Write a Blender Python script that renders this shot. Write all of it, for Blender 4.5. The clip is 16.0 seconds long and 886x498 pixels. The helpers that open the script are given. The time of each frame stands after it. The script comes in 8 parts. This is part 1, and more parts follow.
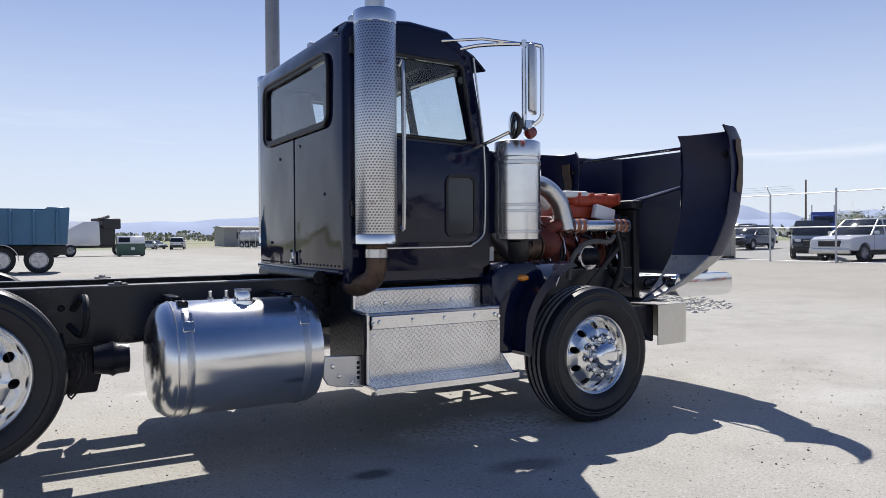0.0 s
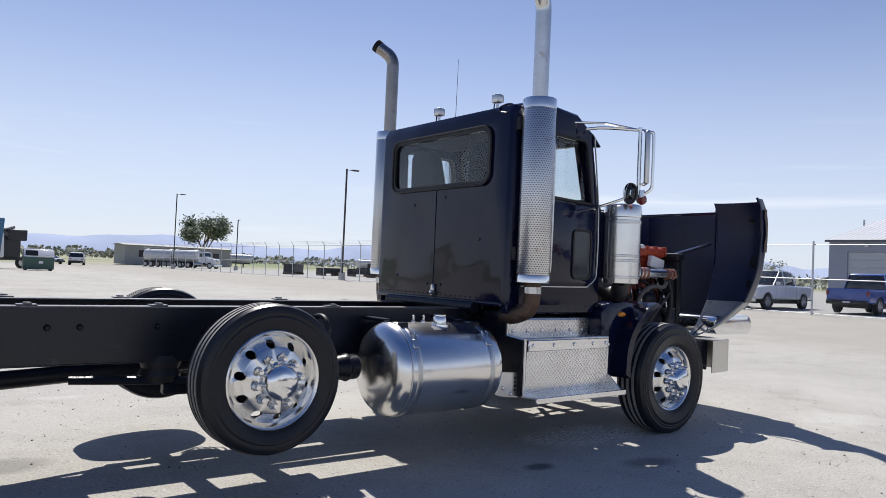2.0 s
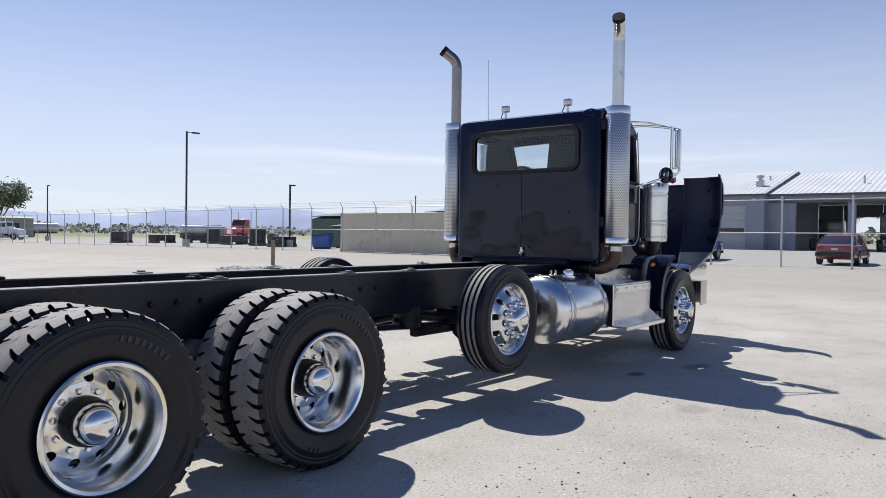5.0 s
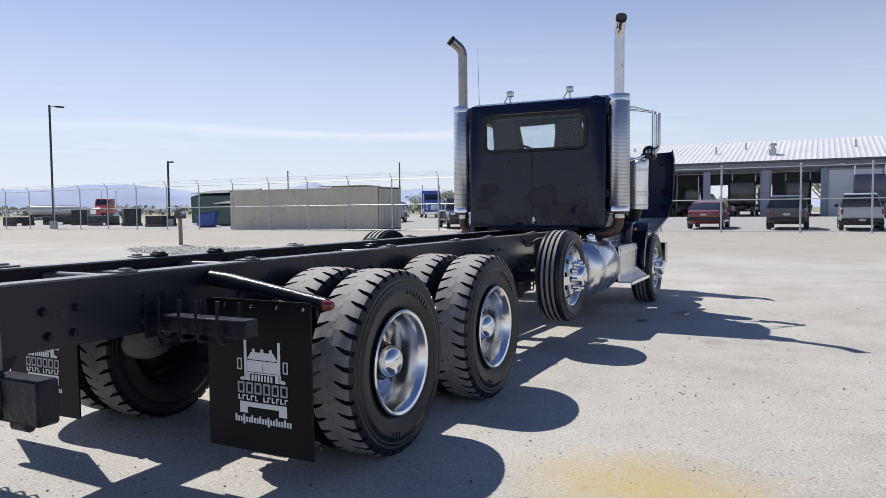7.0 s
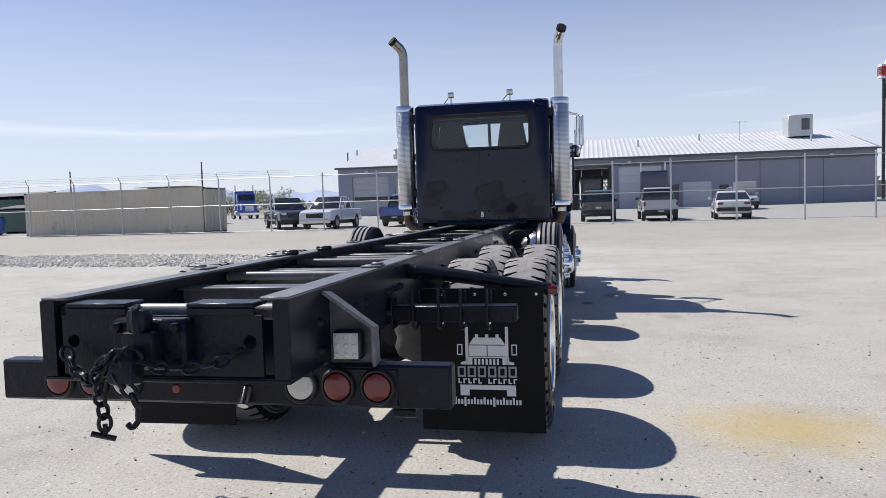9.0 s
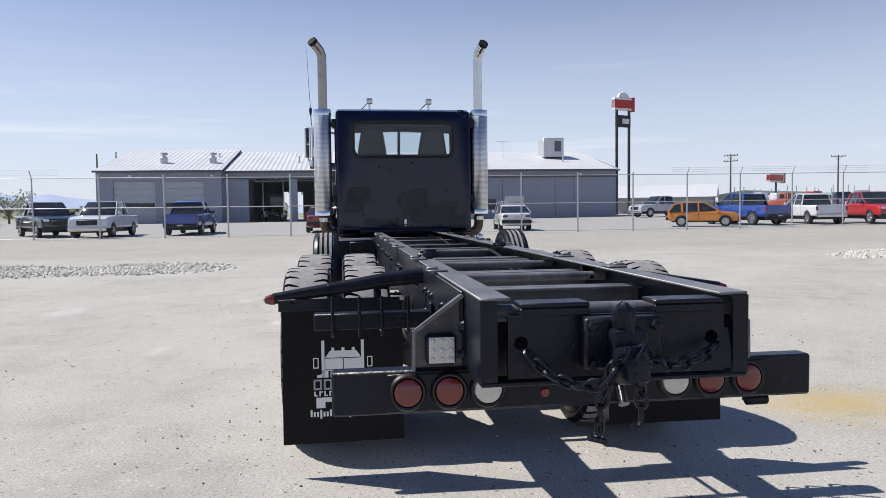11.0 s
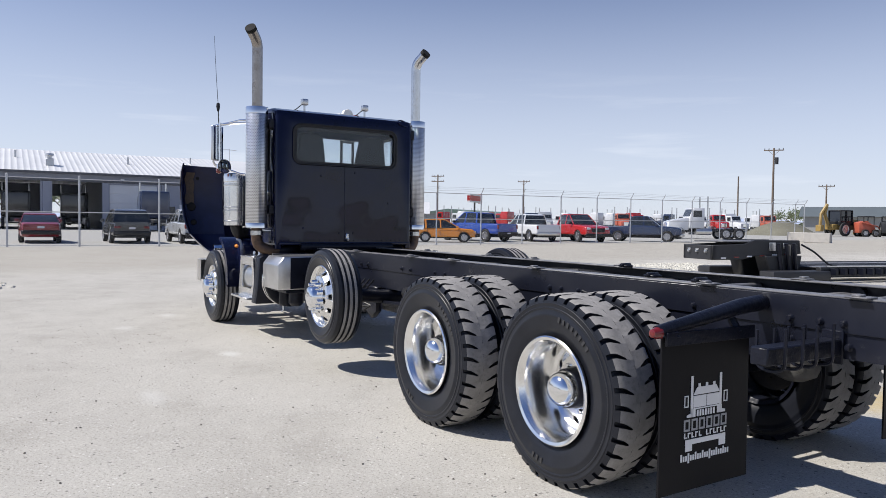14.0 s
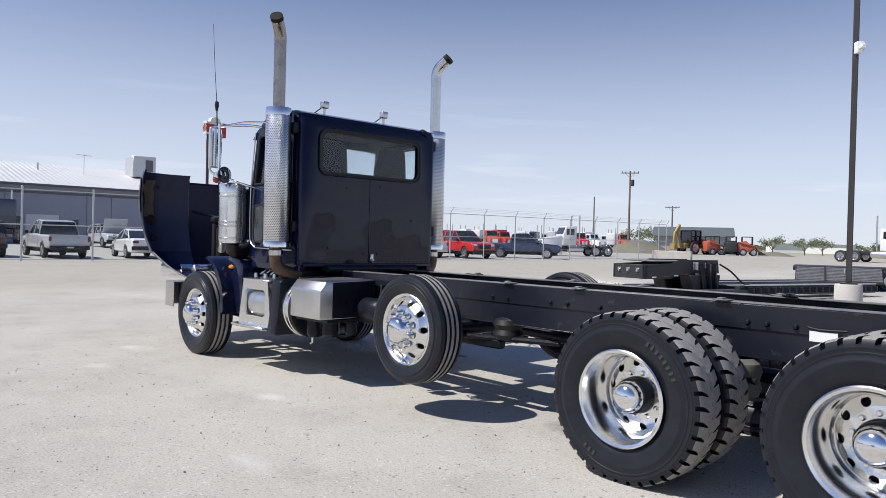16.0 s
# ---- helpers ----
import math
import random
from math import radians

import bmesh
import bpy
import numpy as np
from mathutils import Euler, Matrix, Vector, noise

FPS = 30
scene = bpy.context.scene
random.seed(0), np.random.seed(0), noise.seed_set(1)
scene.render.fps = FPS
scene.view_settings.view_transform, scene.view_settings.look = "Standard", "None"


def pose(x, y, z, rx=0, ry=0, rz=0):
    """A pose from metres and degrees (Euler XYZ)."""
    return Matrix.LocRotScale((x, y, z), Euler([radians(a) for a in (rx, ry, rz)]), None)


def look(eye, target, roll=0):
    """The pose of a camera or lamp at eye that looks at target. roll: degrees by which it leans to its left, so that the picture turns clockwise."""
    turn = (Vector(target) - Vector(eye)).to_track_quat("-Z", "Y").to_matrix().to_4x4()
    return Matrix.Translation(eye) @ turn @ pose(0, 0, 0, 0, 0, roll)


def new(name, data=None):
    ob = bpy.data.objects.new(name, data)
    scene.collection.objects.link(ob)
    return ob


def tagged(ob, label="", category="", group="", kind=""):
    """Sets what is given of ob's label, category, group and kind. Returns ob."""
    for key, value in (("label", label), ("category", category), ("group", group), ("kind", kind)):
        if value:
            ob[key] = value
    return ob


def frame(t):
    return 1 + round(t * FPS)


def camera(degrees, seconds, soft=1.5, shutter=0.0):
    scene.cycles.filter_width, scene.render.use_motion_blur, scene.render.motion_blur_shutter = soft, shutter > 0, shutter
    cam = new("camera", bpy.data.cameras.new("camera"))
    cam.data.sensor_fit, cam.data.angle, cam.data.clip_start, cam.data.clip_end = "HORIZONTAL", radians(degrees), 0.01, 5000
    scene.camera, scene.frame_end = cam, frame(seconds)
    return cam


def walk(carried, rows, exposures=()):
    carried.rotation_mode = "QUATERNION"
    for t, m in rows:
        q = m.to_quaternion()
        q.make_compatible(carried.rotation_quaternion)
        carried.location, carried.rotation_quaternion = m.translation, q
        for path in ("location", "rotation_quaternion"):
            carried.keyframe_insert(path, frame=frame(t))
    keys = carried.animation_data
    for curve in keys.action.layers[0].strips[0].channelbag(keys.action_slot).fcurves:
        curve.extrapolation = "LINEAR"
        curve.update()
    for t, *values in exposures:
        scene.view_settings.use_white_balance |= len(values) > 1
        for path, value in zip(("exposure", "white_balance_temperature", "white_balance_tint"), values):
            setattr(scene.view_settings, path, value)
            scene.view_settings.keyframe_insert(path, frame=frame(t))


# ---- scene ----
cam = camera(62.74, 16.0, soft=0.8)
EXPOSURES = [(0.0, 0.18, 6350, 11), (4.0, 0.18, 6350, 11), (9.0, 0.18, 6350, 11), (16.0, 0.18, 6350, 11)]
PATH = [
    (0, (-3.597, -5.069, 1.325), (-2.588, -3.343, 1.293), -0.34),
    (0.5, (-4.094, -5.132, 1.334), (-3.020, -3.445, 1.325), 0.37),
    (1, (-4.621, -5.151, 1.347), (-3.492, -3.500, 1.375), 1.34),
    (1.5, (-5.145, -5.075, 1.354), (-3.969, -3.459, 1.407), 2.06),
    (2, (-5.659, -4.982, 1.353), (-4.430, -3.404, 1.411), 2.54),
    (2.5, (-6.210, -4.916, 1.342), (-4.923, -3.386, 1.389), 2.87),
    (3, (-6.731, -4.825, 1.336), (-5.381, -3.349, 1.361), 2.86),
    (3.5, (-7.263, -4.727, 1.336), (-5.848, -3.313, 1.344), 2.63),
    (4, (-7.766, -4.582, 1.342), (-6.288, -3.234, 1.336), 2.09),
    (6.5, (-10.118, -3.518, 1.337), (-8.396, -2.505, 1.248), -0.46),
    (7, (-10.532, -3.195, 1.321), (-8.757, -2.278, 1.214), -0.53),
    (7.5, (-10.854, -2.805, 1.319), (-9.029, -1.996, 1.196), -0.82),
    (8, (-11.130, -2.366, 1.317), (-9.254, -1.683, 1.189), -1.01),
    (8.5, (-11.338, -1.904, 1.315), (-9.418, -1.357, 1.187), -1.36),
    (9, (-11.478, -1.445, 1.327), (-9.523, -1.042, 1.207), -1.69),
    (10.25, (-11.600, -0.085, 1.328), (-9.602, -0.100, 1.216), -1.05),
    (11.5, (-11.476, 1.278, 1.329), (-9.526, 0.845, 1.225), -0.34),
    (12, (-11.288, 1.779, 1.325), (-9.388, 1.166, 1.217), 0.22),
    (12.5, (-11.090, 2.278, 1.333), (-9.239, 1.527, 1.228), 0.50),
    (13, (-10.842, 2.748, 1.330), (-9.035, 1.895, 1.231), 0.53),
    (13.5, (-10.516, 3.167, 1.341), (-8.754, 2.224, 1.257), 0.65),
    (14, (-10.127, 3.543, 1.359), (-8.412, 2.517, 1.291), 0.77),
    (14.5, (-9.677, 3.870, 1.376), (-8.014, 2.760, 1.324), 0.98),
    (15, (-9.236, 4.189, 1.382), (-7.628, 3.000, 1.343), 1.20),
    (15.5, (-8.772, 4.455, 1.380), (-7.225, 3.188, 1.350), 1.29),
    (16, (-8.296, 4.727, 1.383), (-6.812, 3.386, 1.363), 1.43),
]
walk(cam, [(t, look(eye, target, roll)) for t, eye, target, roll in PATH], exposures=EXPOSURES)

# ---- light ----
SUN_DIR = Vector((0.325, 0.69, 1.0)).normalized()          # towards the sun
world = bpy.data.worlds.new("sky")
scene.world = world
world.use_nodes = True
wn, wl = world.node_tree.nodes, world.node_tree.links
sky = wn.new("ShaderNodeTexSky")
sky.sky_type = "NISHITA"
sky.sun_disc = False
sky.sun_elevation = math.asin(SUN_DIR.z)
sky.sun_rotation = math.atan2(SUN_DIR.x, SUN_DIR.y)
sky.altitude = 700
sky.air_density, sky.dust_density, sky.ozone_density = 1.0, 0.35, 4.5
wn["Background"].inputs["Strength"].default_value = 0.093
pale = wn.new("ShaderNodeHueSaturation")                  # thin high haze takes colour out of the sky
pale.inputs["Saturation"].default_value = 0.88
pale.inputs["Hue"].default_value = 0.51
wl.new(sky.outputs[0], pale.inputs["Color"])
# thin cirrus low over the horizon
geo = wn.new("ShaderNodeTexCoord")
flat = wn.new("ShaderNodeMapping")
flat.inputs["Scale"].default_value = (2.2, 2.2, 26.0)
flat.inputs["Rotation"].default_value = (radians(1.5), radians(-2), 0)
wl.new(geo.outputs["Generated"], flat.inputs["Vector"])
wisp = wn.new("ShaderNodeTexNoise")
wisp.inputs["Scale"].default_value, wisp.inputs["Detail"].default_value, wisp.inputs["Roughness"].default_value = 1.6, 7.0, 0.55
wl.new(flat.outputs[0], wisp.inputs["Vector"])
thin = wn.new("ShaderNodeMapRange")
thin.inputs["From Min"].default_value, thin.inputs["From Max"].default_value = 0.58, 0.78
wl.new(wisp.outputs["Fac"], thin.inputs["Value"])
up = wn.new("ShaderNodeSeparateXYZ")
wl.new(geo.outputs["Generated"], up.inputs[0])
clearer = wn.new("ShaderNodeMapRange")                     # the haze thins towards the zenith
clearer.inputs["From Min"].default_value, clearer.inputs["From Max"].default_value = 0.36, 0.8
clearer.inputs["To Min"].default_value, clearer.inputs["To Max"].default_value = 0.88, 1.12
wl.new(up.outputs["Z"], clearer.inputs["Value"])
wl.new(clearer.outputs[0], pale.inputs["Saturation"])
lowest = wn.new("ShaderNodeMapRange")
lowest.inputs["From Min"].default_value, lowest.inputs["From Max"].default_value = 0.22, 0.08
lowest.inputs["To Max"].default_value = 0.5
wl.new(up.outputs["Z"], lowest.inputs["Value"])
amount = wn.new("ShaderNodeMath")
amount.operation = "MULTIPLY"
wl.new(thin.outputs[0], amount.inputs[0])
wl.new(lowest.outputs[0], amount.inputs[1])
# one long wisp to the north-east
def sky_calc(op, *vals):
    n = wn.new("ShaderNodeMath")
    n.operation = op
    n.use_clamp = op == "MULTIPLY"
    for i, v in enumerate(vals):
        if isinstance(v, (int, float)):
            n.inputs[i].default_value = v
        else:
            wl.new(v, n.inputs[i])
    return n.outputs[0]


toward = sky_calc("ADD", sky_calc("MULTIPLY_ADD", up.outputs["X"], 0.82, 0.0), sky_calc("MULTIPLY_ADD", up.outputs["Y"], 0.57, 0.0))
bend = sky_calc("MULTIPLY_ADD", wisp.outputs["Fac"], 0.04, 0.083)
near_line = sky_calc("SUBTRACT", 1.0, sky_calc("DIVIDE", sky_calc("ABSOLUTE", sky_calc("SUBTRACT", up.outputs["Z"], bend)), 0.010))
streak = sky_calc("MULTIPLY", sky_calc("MAXIMUM", near_line, 0.0), sky_calc("MAXIMUM", sky_calc("MULTIPLY_ADD", toward, 9.0, -7.9), 0.0))
amount2 = sky_calc("MAXIMUM", amount.outputs[0], sky_calc("MULTIPLY", streak, 0.55))
cloudy = wn.new("ShaderNodeMix")
cloudy.data_type = "RGBA"
cloudy.inputs["B"].default_value = (8.6, 9.0, 9.6, 1)
wl.new(amount2, cloudy.inputs["Factor"])
haze = wn.new("ShaderNodeMapRange")                        # pale haze at the horizon
haze.inputs["From Min"].default_value, haze.inputs["From Max"].default_value = 0.38, 0.0
haze.inputs["To Max"].default_value = 0.75
haze.interpolation_type = "SMOOTHSTEP"
wl.new(up.outputs["Z"], haze.inputs["Value"])
hazy = wn.new("ShaderNodeMix")
hazy.data_type = "RGBA"
hazy.inputs["B"].default_value = (7.3, 7.7, 8.7, 1)
wl.new(haze.outputs[0], hazy.inputs["Factor"])
wl.new(pale.outputs[0], hazy.inputs["A"])
wl.new(hazy.outputs["Result"], cloudy.inputs["A"])
wl.new(cloudy.outputs["Result"], wn["Background"].inputs["Color"])
sun_data = bpy.data.lights.new("sun", "SUN")
sun_data.energy, sun_data.angle, sun_data.color = 5.0, radians(0.55), (1.0, 0.945, 0.855)
sun = new("sun", sun_data)
sun.matrix_world = look(SUN_DIR * 60, (0, 0, 0))


# ---- materials ----
def node(nt, kind, **sets):
    n = nt.nodes.new(kind)
    for key, value in sets.items():
        n.inputs[key.replace("_", " ")].default_value = value
    return n


def shade(c, k):
    return (min(1, c[0] * k), min(1, c[1] * k), min(1, c[2] * k), 1)


def stuff_of(name, col, rough=0.5, metal=0.0, var=0.15, scale=3.0, bump=0.1, bscale=60.0, coat=0.0, dist=0.002, rvar=0.15, dirt=None, dirt_amount=0.0, spec=0.5):
    """A surface: base colour with variation at two scales, roughness variation and fine relief."""
    m = bpy.data.materials.new(name)
    m.use_nodes = True
    nt = m.node_tree
    b = nt.nodes["Principled BSDF"]
    b.inputs["Metallic"].default_value = metal
    b.inputs["Coat Weight"].default_value = coat
    b.inputs["Coat Roughness"].default_value = 0.04
    b.inputs["Specular IOR Level"].default_value = spec
    tc = nt.nodes.new("ShaderNodeTexCoord")
    big = node(nt, "ShaderNodeTexNoise", Scale=scale, Detail=4.0, Roughness=0.6)
    fine = node(nt, "ShaderNodeTexNoise", Scale=bscale, Detail=3.0, Roughness=0.6)
    nt.links.new(tc.outputs["Object"], big.inputs["Vector"])
    nt.links.new(tc.outputs["Object"], fine.inputs["Vector"])
    mix = nt.nodes.new("ShaderNodeMix")
    mix.data_type = "RGBA"
    mix.inputs["A"].default_value = shade(col, 1 - var)
    mix.inputs["B"].default_value = shade(col, 1 + var)
    add = node(nt, "ShaderNodeMath")
    add.operation = "MULTIPLY_ADD"
    add.inputs[1].default_value = 0.35
    nt.links.new(fine.outputs["Fac"], add.inputs[0])
    half = node(nt, "ShaderNodeMath")
    half.operation = "MULTIPLY_ADD"
    half.inputs[1].default_value, half.inputs[2].default_value = 1.6, -0.48
    nt.links.new(big.outputs["Fac"], half.inputs[0])
    nt.links.new(half.outputs[0], add.inputs[2])
    nt.links.new(add.outputs[0], mix.inputs["Factor"])
    out = mix.outputs["Result"]
    if dirt:
        dn = node(nt, "ShaderNodeTexNoise", Scale=scale * 2.3, Detail=6.0, Roughness=0.7)
        nt.links.new(tc.outputs["Object"], dn.inputs["Vector"])
        mr = node(nt, "ShaderNodeMapRange")
        mr.inputs["From Min"].default_value, mr.inputs["From Max"].default_value = 0.62 - dirt_amount * 0.3, 0.8 - dirt_amount * 0.2
        nt.links.new(dn.outputs["Fac"], mr.inputs["Value"])
        dm = nt.nodes.new("ShaderNodeMix")
        dm.data_type = "RGBA"
        dm.inputs["B"].default_value = (*dirt, 1)
        nt.links.new(out, dm.inputs["A"])
        nt.links.new(mr.outputs[0], dm.inputs["Factor"])
        out = dm.outputs["Result"]
    nt.links.new(out, b.inputs["Base Color"])
    rr = node(nt, "ShaderNodeMapRange")
    rr.inputs["To Min"].default_value, rr.inputs["To Max"].default_value = max(0.02, rough * (1 - rvar)), min(1, rough * (1 + rvar))
    nt.links.new(big.outputs["Fac"], rr.inputs["Value"])
    nt.links.new(rr.outputs[0], b.inputs["Roughness"])
    if bump:
        bp = nt.nodes.new("ShaderNodeBump")
        bp.inputs["Strength"].default_value, bp.inputs["Distance"].default_value = bump, dist
        nt.links.new(fine.outputs["Fac"], bp.inputs["Height"])
        nt.links.new(bp.outputs[0], b.inputs["Normal"])
    return m


def glass_of(name, tint, gloss_rough=0.02):
    m = bpy.data.materials.new(name)
    m.use_nodes = True
    nt = m.node_tree
    nt.nodes.remove(nt.nodes["Principled BSDF"])
    tr = nt.nodes.new("ShaderNodeBsdfTransparent")
    tr.inputs["Color"].default_value = (*tint, 1)
    gl = nt.nodes.new("ShaderNodeBsdfGlossy")
    gl.inputs["Roughness"].default_value = gloss_rough
    lw = nt.nodes.new("ShaderNodeLayerWeight")
    lw.inputs["Blend"].default_value = 0.5
    pw = node(nt, "ShaderNodeMath")
    pw.operation = "POWER"
    pw.inputs[1].default_value = 4.0
    nt.links.new(lw.outputs["Facing"], pw.inputs[0])
    fr = node(nt, "ShaderNodeMath")
    fr.operation = "MULTIPLY_ADD"
    fr.inputs[1].default_value, fr.inputs[2].default_value = 0.7, 0.035
    nt.links.new(pw.outputs[0], fr.inputs[0])
    mx = nt.nodes.new("ShaderNodeMixShader")
    nt.links.new(fr.outputs[0], mx.inputs[0])
    nt.links.new(tr.outputs[0], mx.inputs[1])
    nt.links.new(gl.outputs[0], mx.inputs[2])
    nt.links.new(mx.outputs[0], nt.nodes["Material Output"].inputs["Surface"])
    return m


def patterned(m, kind, size, depth, dark=None):
    """Adds a stamped pattern to a surface: raised tread bars, or punched holes."""
    nt = m.node_tree
    b = nt.nodes["Principled BSDF"]
    tc = nt.nodes.new("ShaderNodeTexCoord")
    uv = tc.outputs["UV"]
    sep = nt.nodes.new("ShaderNodeSeparateXYZ")
    nt.links.new(uv, sep.inputs[0])

    def calc(op, a, bb=0.0, cc=0.0):
        n = nt.nodes.new("ShaderNodeMath")
        n.operation = op
        for i, v in enumerate((a, bb, cc)):
            if isinstance(v, (int, float)):
                n.inputs[i].default_value = v
            else:
                nt.links.new(v, n.inputs[i])
        return n.outputs[0]

    u, v = calc("MULTIPLY", sep.outputs["X"], 1 / size), calc("MULTIPLY", sep.outputs["Y"], 1 / size)
    if kind == "tread":
        p, q = calc("ADD", u, v), calc("SUBTRACT", u, v)
        cell = calc("FLOORED_MODULO", calc("ADD", calc("FLOOR", p), calc("FLOOR", q)), 2.0)
        fp, fq = calc("SUBTRACT", calc("FRACT", p), 0.5), calc("SUBTRACT", calc("FRACT", q), 0.5)
        long1 = calc("SUBTRACT", 1.0, calc("ADD", calc("POWER", calc("MULTIPLY", fp, 2.1), 2.0), calc("POWER", calc("MULTIPLY", fq, 5.5), 2.0)))
        long2 = calc("SUBTRACT", 1.0, calc("ADD", calc("POWER", calc("MULTIPLY", fq, 2.1), 2.0), calc("POWER", calc("MULTIPLY", fp, 5.5), 2.0)))
        h = calc("ADD", calc("MULTIPLY", long1, cell), calc("MULTIPLY", long2, calc("SUBTRACT", 1.0, cell)))
        height = calc("MINIMUM", calc("MAXIMUM", calc("MULTIPLY", h, 2.0), 0.0), 1.0)
    else:
        row = calc("FLOORED_MODULO", calc("FLOOR", v), 2.0)
        fu = calc("SUBTRACT", calc("FRACT", calc("ADD", u, calc("MULTIPLY", row, 0.5))), 0.5)
        fv = calc("SUBTRACT", calc("FRACT", v), 0.5)
        d = calc("SQRT", calc("ADD", calc("MULTIPLY", fu, fu), calc("MULTIPLY", fv, fv)))
        height = calc("MINIMUM", calc("MAXIMUM", calc("MULTIPLY", calc("SUBTRACT", d, 0.22), 14.0), 0.0), 1.0)
        old = b.inputs["Base Color"].links[0].from_socket
        mx = nt.nodes.new("ShaderNodeMix")
        mx.data_type = "RGBA"
        mx.inputs["A"].default_value = (*dark, 1)
        nt.links.new(height, mx.inputs["Factor"])
        nt.links.new(old, mx.inputs["B"])
        nt.links.new(mx.outputs["Result"], b.inputs["Base Color"])
    bp = nt.nodes.new("ShaderNodeBump")
    bp.inputs["Strength"].default_value, bp.inputs["Distance"].default_value = 1.0, depth
    nt.links.new(height, bp.inputs["Height"])
    nt.links.new(bp.outputs[0], b.inputs["Normal"])
    return m


PAINT = stuff_of("black_paint", (0.006, 0.0085, 0.030), 0.08, 0, 0.3, 2.0, 0.25, 3.2, coat=0.0, dist=0.02, dirt=(0.016, 0.017, 0.028), dirt_amount=0.05, spec=0.42)


def cab_paint_with_reflections():
    """The cab's paint: dents, and reflections low on the back wall painted in as dull rings."""
    m = stuff_of("cab_paint", (0.0048, 0.0064, 0.026), 0.05, 0, 0.3, 2.0, 0.0, 3.0, spec=0.38)
    nt = m.node_tree
    L = nt.links.new
    b = nt.nodes["Principled BSDF"]
    tc = nt.nodes.new("ShaderNodeTexCoord")
    wob = node(nt, "ShaderNodeTexNoise", Scale=7.0, Detail=5.0, Roughness=0.7)
    L(tc.outputs["Object"], wob.inputs["Vector"])

    def calc(op, *vals):
        n = nt.nodes.new("ShaderNodeMath")
        n.operation = op
        for i, v in enumerate(vals):
            if isinstance(v, (int, float)):
                n.inputs[i].default_value = v
            else:
                L(v, n.inputs[i])
        return n.outputs[0]

    total = None
    for y, z, ry, rz, w in ((0.34, 1.42, 0.26, 0.13, 0.18), (0.20, 1.40, 0.09, 0.08, 0.4), (-0.27, 1.40, 0.09, 0.08, 0.4), (-0.60, 1.53, 0.12, 0.12, 0.28)):
        mp = nt.nodes.new("ShaderNodeMapping")
        mp.inputs["Location"].default_value = (0, -y / ry, -z / rz)
        mp.inputs["Scale"].default_value = (0, 1 / ry, 1 / rz)
        L(tc.outputs["Object"], mp.inputs["Vector"])
        ln = nt.nodes.new("ShaderNodeVectorMath")
        ln.operation = "LENGTH"
        L(mp.outputs[0], ln.inputs[0])
        d = calc("ABSOLUTE", calc("SUBTRACT", calc("ADD", ln.outputs["Value"], calc("MULTIPLY", calc("SUBTRACT", wob.outputs["Fac"], 0.5), 0.5)), 0.9))
        ringed = calc("MAXIMUM", calc("SUBTRACT", 1.0, calc("DIVIDE", d, w)), 0.0)
        total = ringed if total is None else calc("MAXIMUM", total, ringed)
    sx = nt.nodes.new("ShaderNodeSeparateXYZ")
    L(tc.outputs["Object"], sx.inputs[0])
    mask = calc("MULTIPLY", calc("MULTIPLY", total, calc("LESS_THAN", sx.outputs["X"], -1.8)), calc("MINIMUM", calc("MAXIMUM", calc("MULTIPLY", calc("SUBTRACT", wob.outputs["Fac"], 0.36), 4.0), 0.0), 1.0))
    old = b.inputs["Base Color"].links[0].from_socket
    mx = nt.nodes.new("ShaderNodeMix")
    mx.data_type = "RGBA"
    mx.inputs["B"].default_value = (0.02, 0.022, 0.034, 1)
    L(calc("MULTIPLY", mask, 0.35), mx.inputs["Factor"])
    L(old, mx.inputs["A"])
    L(mx.outputs["Result"], b.inputs["Base Color"])
    rough = b.inputs["Roughness"].links[0].from_socket
    L(calc("ADD", rough, calc("MULTIPLY", mask, 0.1)), b.inputs["Roughness"])
    dents = node(nt, "ShaderNodeTexNoise", Scale=2.3, Detail=1.0, Roughness=0.4)
    L(tc.outputs["Object"], dents.inputs["Vector"])
    bp = nt.nodes.new("ShaderNodeBump")
    bp.inputs["Strength"].default_value, bp.inputs["Distance"].default_value = 0.45, 0.035
    L(dents.outputs["Fac"], bp.inputs["Height"])
    L(bp.outputs[0], b.inputs["Normal"])
    return m


CAB_PAINT = cab_paint_with_reflections()
PAINT_IN = stuff_of("hood_underside", (0.011, 0.015, 0.052), 0.32, 0, 0.4, 4, 0.2, 20, dirt=(0.03, 0.026, 0.024), dirt_amount=0.02, spec=0.3)
FRAME = stuff_of("frame_black", (0.0085, 0.0098, 0.017), 0.32, 0, 0.5, 6, 0.5, 38, dist=0.008, dirt=(0.024, 0.023, 0.024), dirt_amount=0.12, spec=0.23, rvar=0.35)
# dusty black frame, lightened further to hold the sun's sheen on top faces
FRAME_TOP = stuff_of("frame_dust_and_sheen", (0.13, 0.13, 0.138), 0.42, 0, 0.5, 5, 0.2, 45, dirt=(0.24, 0.235, 0.23), dirt_amount=0.3, spec=0.6)
RAIL = stuff_of("rail_black_paint", (0.010, 0.0115, 0.020), 0.30, 0, 0.3, 3, 0.12, 14, dist=0.003, dirt=(0.07, 0.07, 0.075), dirt_amount=0.06, spec=0.42, rvar=0.35)
RUBBER = stuff_of("tyre_rubber", (0.011, 0.0125, 0.018), 0.36, 0, 0.35, 8, 0.1, 90, dirt=(0.022, 0.021, 0.021), dirt_amount=0.05, spec=0.32)
RAISED = stuff_of("raised_rubber", (0.03, 0.03, 0.032), 0.5, 0, 0.3, 20, 0)
